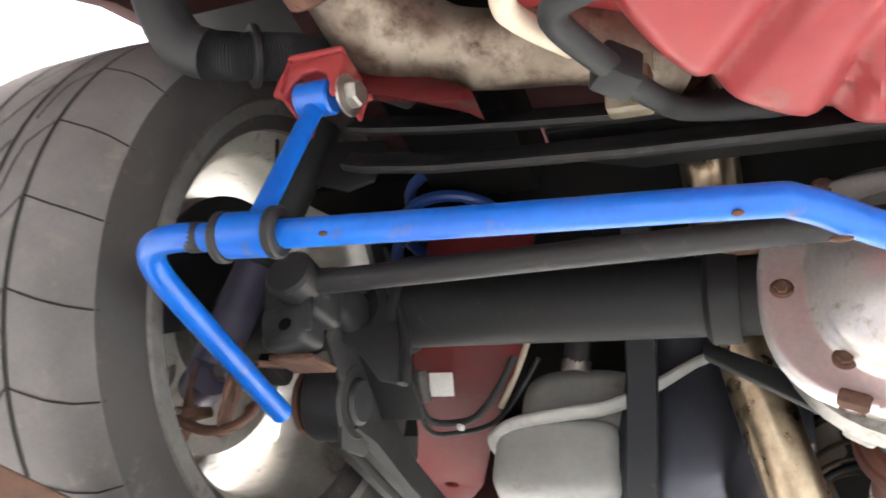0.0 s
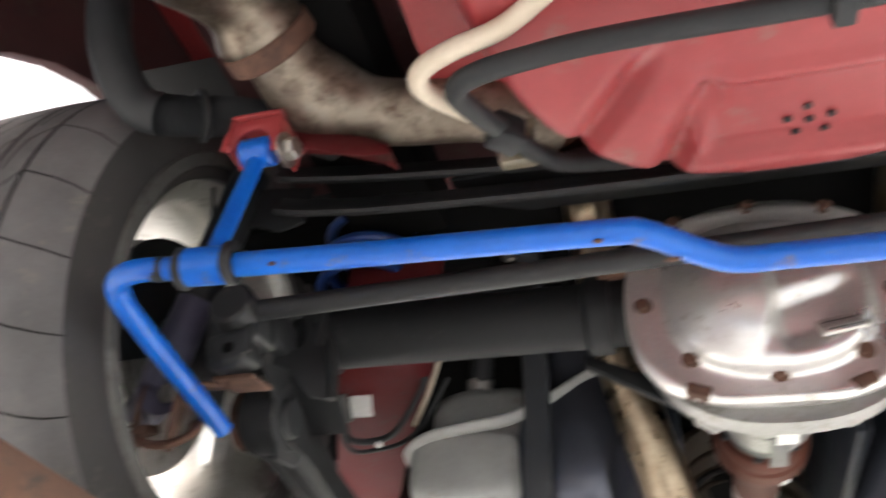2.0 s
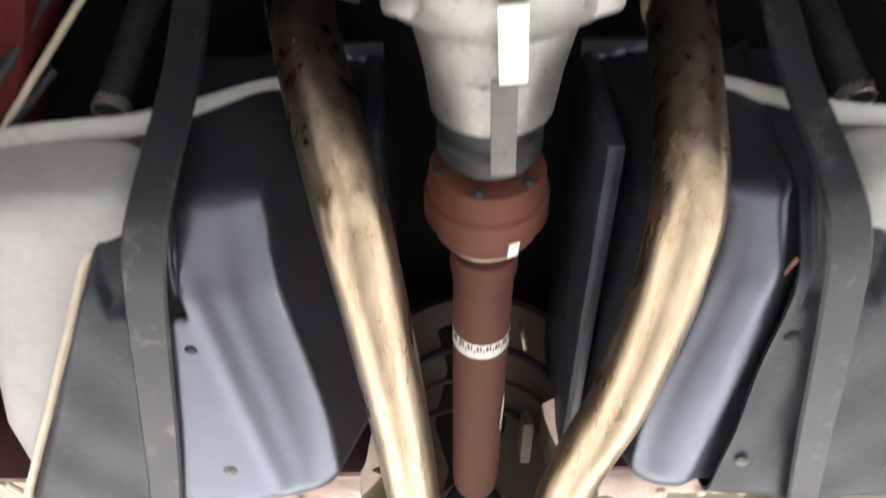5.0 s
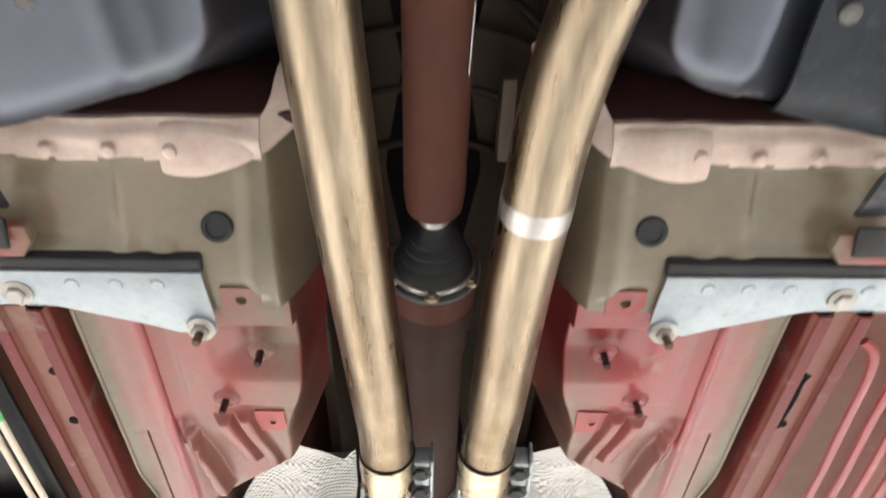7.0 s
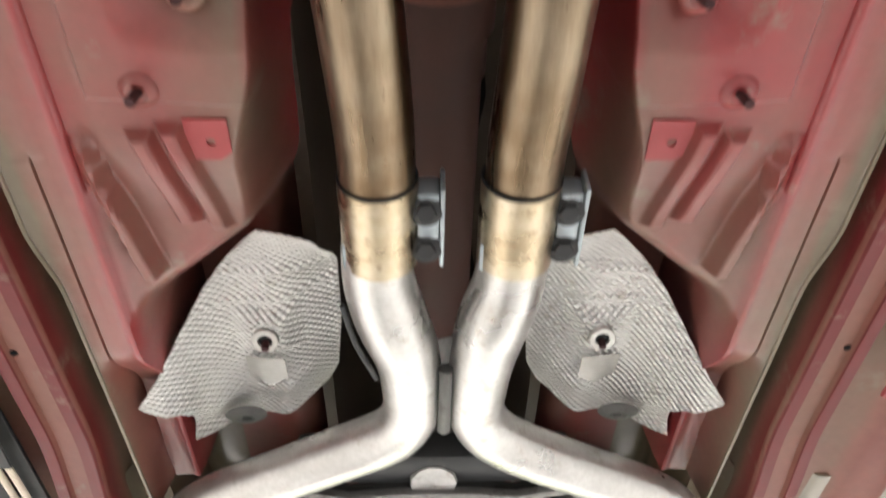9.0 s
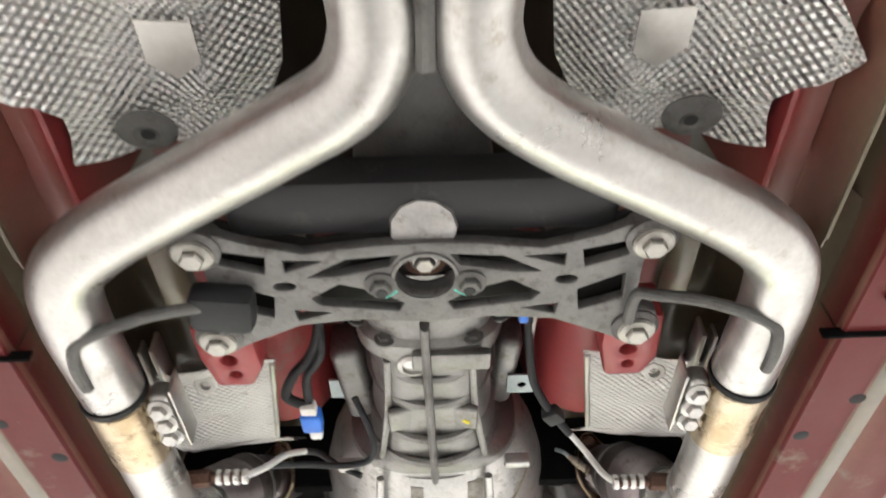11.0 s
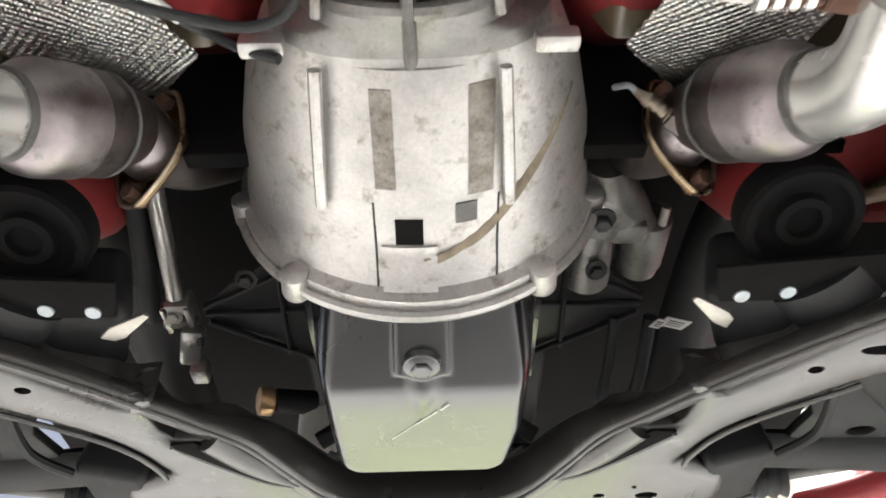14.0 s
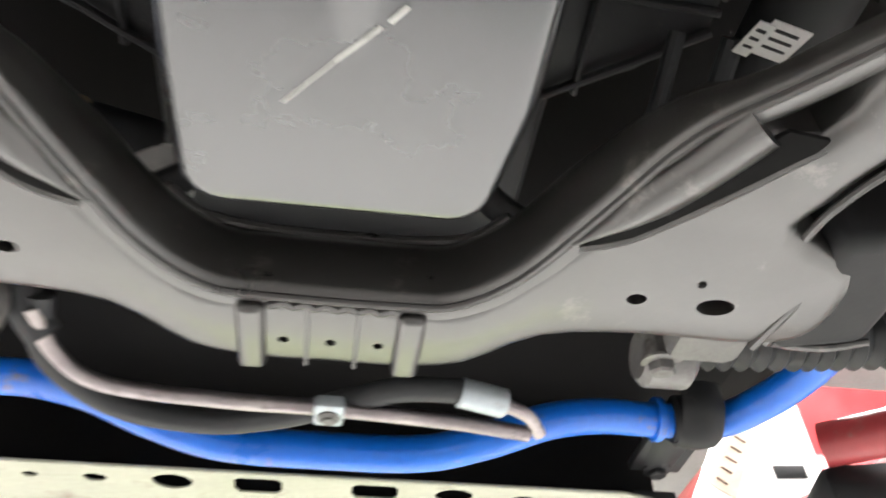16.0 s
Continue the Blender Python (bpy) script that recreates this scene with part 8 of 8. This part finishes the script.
for s in (-1, 1):
    # gusset rails along the arms
    secs = []
    for k in range(13):
        f = k / 12
        cx, cy, w = 0.144 + 0.08 * f + 0.006 * math.sin(math.pi * f), 2.622 - 0.102 * f, 0.0012 + 0.0125 * ss(0.0, 0.45, f) + 0.003 * f
        secs.append([(s * (cx + 0.79 * w * u), cy + 0.61 * w * u, 1.5545 - 0.0075 * (1 - u * u) * min(1, 3 * f + 0.2) + (0.007 if top else 0)) for u, top in ((-1, 0), (-0.6, 0), (-0.2, 0), (0.2, 0), (0.6, 0), (1, 0), (1, 1), (-1, 1))])
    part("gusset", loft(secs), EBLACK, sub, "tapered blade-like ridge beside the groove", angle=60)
    # Flat black sheet; the dark the pressed channel reflects is its colour.
    groove = [(0.264, 2.523), (0.238, 2.52), (0.202, 2.56), (0.175, 2.592), (0.15, 2.624), (0.182, 2.611), (0.203, 2.592), (0.233, 2.562), (0.258, 2.54)]
    part("groove", sheet([(s * x, y) for x, y in groove], [], 0.004, Matrix.Translation((0, 0, 1.5547)), 0.001), DEEP, sub, "pressed groove drawn as a flat dark sheet")
    part("groove_edge", sweep([(s * 0.264, 2.53, 1.5575), (s * 0.232, 2.564, 1.5568), (s * 0.182, 2.612, 1.5572), (s * 0.15, 2.626, 1.5575)], 0.0035, 8, 4), EBLACK, sub)
    part("weld_edge", sweep([(s * 0.29, 2.46, 1.572), (s * 0.352, 2.408, 1.578), (s * 0.43, 2.345, 1.59)], 0.006, 8, 4), EBLACK, sub)
    part("tower", box((s * 0.338, 2.41, 1.645), (0.085, 0.12, 0.09), 0.02, (0, s * 14, s * -20), 4), BLACK, sub)
    pltf = sheet([(s * 0.262, 2.305), (s * 0.42, 2.29), (s * 0.44, 2.345), (s * 0.34, 2.352), (s * 0.275, 2.352)], [], 0.005, Matrix.Translation((0, 0, 1.59)), 0.001)
    part("bush_plate", pltf, DEEP, sub, "flat plate under the bushing")
    part("plate_ear", sheet([(-0.03, -0.006), (0.012, -0.01), (0.024, -0.006), (0.03, 0.006), (0.012, 0.009), (-0.03, 0.0)], [], 0.004, pose(s * 0.272, 2.366, 1.588, 0, 0, 90 - s * 50), 0.0012), BOLT, sub, "bare bright tab")
    # Pale discs stand for holes with the lit background behind them.
    for x, y in ((0.293, 2.343), (0.334, 2.339)):
        part("lit_hole_disc", lathe([(0.0075, 0), (0.007, 0.0025), (0.001, 0.003)], (s * x, y, 1.5905), (s * x, y - 0.01, 1.5), 16), ZINC, sub)
    part("arm_bushing", lathe([(0.052, 0), (0.054, 0.004), (0.054, 0.03), (0.05, 0.034), (0.043, 0.034), (0.041, 0.026), (0.026, 0.026), (0.024, 0.034), (0.016, 0.035), (0.015, 0.028), (0.001, 0.028)], (s * 0.338, 2.285, 1.65), (s * 0.338, 2.262, 1.55), 36), DEEP, sub, "round black rubber bushing")
    part("rack_mount", box((s * 0.285, 2.735, 1.60), (0.06, 0.05, 0.06), 0.012), CASTDARK, sub)
    bolt((s * 0.262, 2.775, 1.585), (0, 0.2, -1), 0.011, 0.012, XCAST, sub)
    part("side_box", box((s * 0.35, 2.66, 1.608), (0.085, 0.12, 0.09), 0.012, (0, s * -10, 0), 3), BLACK, sub)
    for dx in (0.0, 0.011, 0.02):
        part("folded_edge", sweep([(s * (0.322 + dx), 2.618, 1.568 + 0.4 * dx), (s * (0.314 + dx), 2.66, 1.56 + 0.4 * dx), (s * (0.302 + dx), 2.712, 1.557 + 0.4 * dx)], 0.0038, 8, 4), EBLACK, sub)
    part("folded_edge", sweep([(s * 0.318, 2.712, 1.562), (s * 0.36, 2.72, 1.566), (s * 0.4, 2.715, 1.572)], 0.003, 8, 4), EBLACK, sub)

# ---- steering rack ----
rack = thing("steering_rack", (0, 2.76, 1.64), "steering rack with black ribbed bellows", "steering rack")
part("rack_tube", rod((-0.30, 2.77, 1.635), (0.30, 2.77, 1.635), 0.022, 20), CASTDARK, rack)
for s in (-1, 1):
    part("bellows", sweep([(s * 0.3, 2.788, 1.622), (s * 0.38, 2.78, 1.622), (s * 0.47, 2.77, 1.625)], 0.029, 24, 4, 0.006, 0.012), HOSE, rack, "black ribbed bellows")
    part("tie_rod", rod((s * 0.46, 2.77, 1.625), (s * 0.75, 2.74, 1.65), 0.0085, 14), CASTDARK, rack)
    part("end_cap", lathe([(0.02, 0), (0.026, 0.006), (0.026, 0.04), (0.018, 0.046)], (s * 0.25, 2.79, 1.60), (s * 0.3, 2.79, 1.6), 20), XCAST, rack)

# ---- front lower arms ----
for s in (-1, 1):
    la = thing("front_lower_arm", (s * 0.5, 2.6, 1.56), "black pressed front lower arm", "control arm", "front lower arms")
    part("arm", sweep([(s * 0.36, 2.33, 1.6), (s * 0.46, 2.44, 1.595), (s * 0.58, 2.56, 1.59), (s * 0.70, 2.66, 1.59)], 0.045, 16, 6, flat=0.4), BLACK, la)
    part("arm_front", sweep([(s * 0.33, 2.64, 1.6), (s * 0.46, 2.645, 1.595), (s * 0.6, 2.655, 1.59), (s * 0.72, 2.665, 1.59)], 0.035, 14, 6, flat=0.5), BLACK, la)
    plate = [(0.395, 2.475), (0.47, 2.47), (0.58, 2.52), (0.74, 2.6), (0.75, 2.7), (0.6, 2.705), (0.48, 2.69), (0.41, 2.645), (0.43, 2.56)]
    part("arm_plate", sheet([(s * x, y) for x, y in plate], [circle(s * 0.5, 2.6, 0.016, 18, 0.009)], 0.014, Matrix.Translation((0, 0, 1.592)), 0.005), BLACK, la, "broad black pressed plate")
    part("flange_edge", sweep([(s * 0.42, 2.47, 1.575), (s * 0.43, 2.56, 1.572), (s * 0.40, 2.61, 1.572)], 0.006, 8), BLACK, la)

# ---- front anti-roll bar ----
fb = thing("front_sway_bar", (0, 2.98, 1.64), "bright blue front anti-roll bar bowed below the radiator", "anti-roll bar")
hb = [(0.0, 2.965, 1.592), (0.09, 2.96, 1.592), (0.15, 2.94, 1.598), (0.21, 2.925, 1.615), (0.27, 2.94, 1.634), (0.33, 2.95, 1.64), (0.395, 2.943, 1.64), (0.43, 2.9, 1.642), (0.448, 2.86, 1.645), (0.47, 2.80, 1.65), (0.56, 2.70, 1.66)]
part("bar", sweep([(-x, y, z) for x, y, z in hb[::-1]] + hb[1:], 0.0175, 22, 6), BLUE, fb, "blue bar")
for s in (-1, 1):
    part("collar", ring((s * 0.326, 2.949, 1.64), (s * 0.334, 2.949, 1.64), 0.0225, 0.0175), BLUE, fb)
    cl = thing("sway_bar_bracket", (s * 0.37, 2.95, 1.62), "black strap bracket that clamps the front bar", "bracket", "bar brackets")
    part("strap", sweep([(s * 0.365, 2.912, 1.66), (s * 0.366, 2.914, 1.635), (s * 0.367, 2.94, 1.614), (s * 0.368, 2.967, 1.63), (s * 0.369, 2.985, 1.645), (s * 0.37, 3.05, 1.65)], 0.022, 8, 5, flat=0.35), BLACK, cl)
    part("bush", rod((s * 0.345, 2.95, 1.64), (s * 0.39, 2.944, 1.64), 0.026, 20), BLACK, cl)
    part("foot", box((s * 0.37, 3.03, 1.652), (0.06, 0.08, 0.012), 0.004), BLACK, cl)
    bolt((s * 0.37, 3.06, 1.645), (0, 0, -1), 0.0105, 0.009, BLACK, cl)

# ---- power steering lines ----
ps = thing("power_steering_lines", (0, 2.83, 1.58), "steel and rubber power steering lines below the rack", "pipe")
part("steel_line", sweep([(-0.22, 2.775, 1.59), (-0.205, 2.81, 1.575), (-0.17, 2.832, 1.565), (-0.08, 2.836, 1.56), (0.0, 2.838, 1.56), (0.1, 2.846, 1.56), (0.17, 2.858, 1.56)], 0.0068, 12), CAT, ps, "dull steel line")
part("rubber_line", sweep([(-0.215, 2.77, 1.60), (-0.215, 2.82, 1.58), (-0.17, 2.868, 1.57), (-0.1, 2.882, 1.567), (-0.04, 2.868, 1.567), (0.02, 2.84, 1.57), (0.06, 2.822, 1.572), (0.11, 2.82, 1.573)], 0.0105, 14), HOSE, ps, "black rubber line")
part("crimp", rod((0.105, 2.82, 1.572), (0.145, 2.83, 1.57), 0.0125, 16), ZINC, ps, "bright crimped end")
part("end_pipe", sweep([(0.14, 2.829, 1.57), (0.165, 2.84, 1.567), (0.18, 2.86, 1.562)], 0.006, 10), CAT, ps)
part("clip", box((0.003, 2.835, 1.556), (0.024, 0.03, 0.012), 0.003), ZINC, ps, "bright clip")
bolt((0.003, 2.835, 1.55), (0, 0, -1), 0.006, 0.005, CASTDARK, ps)
part("hose_elbow", sweep([(-0.235, 2.75, 1.63), (-0.23, 2.775, 1.60), (-0.215, 2.80, 1.585)], 0.014, 12), HOSE, ps)
part("fitting", box((-0.255, 2.765, 1.585), (0.045, 0.03, 0.03), 0.008), XCAST, ps)

# ---- front beam ----
bm_t = thing("radiator_support", (0, 3.1, 1.6), "grey pressed beam with a row of holes, green reflection in its colour", "beam")
hol = []
for x, rx, ry, kind in ((-0.3, 0.008, 0.006, 0), (-0.235, 0.012, 0.009, 0), (-0.156, 0.021, 0.017, 0), (-0.067, 0.025, 0.017, 1), (0.058, 0.025, 0.016, 1), (0.145, 0.021, 0.017, 0), (0.223, 0.015, 0.009, 0), (0.285, 0.007, 0.006, 0)):
    if kind:
        hol.append([(x - rx, 0.03 - ry * 0.6), (x - rx * 0.8, 0.03 - ry), (x + rx * 0.8, 0.03 - ry), (x + rx, 0.03 - ry * 0.6), (x + rx, 0.03 + ry * 0.6), (x + rx * 0.8, 0.03 + ry), (x - rx * 0.8, 0.03 + ry), (x - rx, 0.03 + ry * 0.6)])
    else:
        hol.append(circle(x, 0.03, rx, 16, ry))
part("beam", sheet([(-0.33, 0), (0.33, 0), (0.4, 0.02), (0.4, 0.12), (-0.4, 0.12), (-0.4, 0.02)], hol, 0.003, pose(0, 3.066, 1.616, 2), 0.0008), BEAM, bm_t)
part("beam_front", box((0, 3.19, 1.66), (0.8, 0.004, 0.09), 0.001), BEAM, bm_t)
part("beam_edge", sweep([(-0.4, 3.088, 1.618), (-0.33, 3.067, 1.617), (0.33, 3.067, 1.617), (0.4, 3.088, 1.618)], 0.0025, 8, 1), BEAM, bm_t)
# Added black sheet where only a dark gap lies above the beam.
part("beam_gap_shade", box((0, 3.125, 1.685), (0.78, 0.008, 0.12), 0.002), DEEP, bm_t, "black sheet standing for the dark gap above the beam")
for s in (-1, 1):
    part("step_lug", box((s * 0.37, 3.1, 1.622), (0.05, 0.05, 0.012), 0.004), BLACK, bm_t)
# Added black sheet that darkens the gap above the bar.
part("bar_gap_shade", box((0, 3.0, 1.735), (0.9, 0.26, 0.01), 0.003), DEEP, bm_t, "black sheet standing for the dark gap above the bar")
# front corners of the body
nose = thing("front_bumper", (0, 3.3, 1.6), "red front bumper and wing corners with dark liners", "bumper")
for s in (-1, 1):
    if s < 0:
        part("splash_shield", box((-0.54, 3.17, 1.665), (0.16, 0.1, 0.1), 0.02, (0, 0, 12), 3), BLACK, nose, "black splash shield")
        part("corner", sweep([(-0.5, 3.22, 1.75), (-0.58, 3.16, 1.75), (-0.68, 3.1, 1.75)], 0.035, 16, 5), RED, nose, "red painted corner")
    part("corner", sweep([(s * 0.66, 3.16, 1.75), (s * 0.74, 3.08, 1.74), (s * 0.82, 2.98, 1.74), (s * 0.87, 2.90, 1.75)], 0.03, 16, 5), RED, nose, "red painted corner")
    part("liner", box((s * 0.76, 3.2, 1.70), (0.2, 0.12, 0.06), 0.02, (0, 0, s * -14)), BLACK, nose)
    part("wheel_liner", box((s * 0.66, 2.44, 1.855), (0.02, 0.58, 0.47), 0.008), BLACK, nose)
    part("bumper_skin", sweep([(s * 0.0, 3.55, 1.68), (s * 0.45, 3.5, 1.68), (s * 0.75, 3.36, 1.69), (s * 0.9, 3.1, 1.72)], 0.06, 12, 5, flat=1.5), RED, nose, "red bumper skin")

# ---- the shop beyond the nose ----
brd = thing("white_board", (1.05, 4.0, 1.6), "white hanging board with a yellow label and a dark strip", "board")
xz = Matrix(((1, 0, 0, 0), (0, 0, 1, 4.0), (0, 1, 0, 0), (0, 0, 0, 1)))
part("board", sheet([(1.095, 2.47), (1.245, 2.44), (1.26, 1.72), (0.68, 1.72)], [], 0.02, xz, 0.004), WHITE, brd)
part("yellow_label", sheet([(0.93, 2.13), (1.04, 2.29), (1.08, 2.25), (0.99, 2.09)], [], 0.003, xz @ Matrix.Translation((0, 0, -0.006))), CREAM, brd, "yellowed label with plain bars")
for k in range(5):
    part("label_bar", box((0.965 + 0.02 * k, 3.992, 2.135 + 0.03 * k), (0.03, 0.003, 0.003), 0, (0, 35, 0)), RUST, brd)
part("dark_strip", box((1.155, 3.992, 2.17), (0.085, 0.004, 0.035), 0.001, (0, -4, 0)), BLACK, brd)
part("cord", rod((1.17, 4.01, 2.44), (1.3, 4.2, 4.54), 0.006), GREYBLACK, brd)
far = thing("parked_car", (3.0, 6.0, 0.0), "red car raised on the neighbouring lift", "car")
part("body", loft([[(x, y, z) for x, z in ((1.75, 2.62), (1.8, 3.0), (2.0, 3.3), (4.0, 3.3), (4.0, 2.5), (1.9, 2.5))] for y in (5.2, 5.35, 7.6)]), FARRED, far, "red body")
part("bumper", sweep([(1.75, 5.6, 2.78), (1.85, 5.2, 2.76), (2.4, 5.05, 2.75), (3.6, 5.05, 2.75)], 0.09, 14, 5, flat=1.3), FARRED, far)
part("underside", box((2.9, 6.3, 2.46), (1.9, 2.2, 0.08), 0.02), BLACK, far)
part("tyre", lathe([(0.2, 0), (0.31, 0), (0.33, 0.03), (0.33, 0.19), (0.31, 0.22), (0.2, 0.22)], (1.95, 6.2, 2.5), (3, 6.2, 2.5), 32), RUBBER, far)
part("lift_post", box((2.9, 6.3, 1.21), (0.3, 0.3, 2.42), 0.01), RUSTBEAM, far)
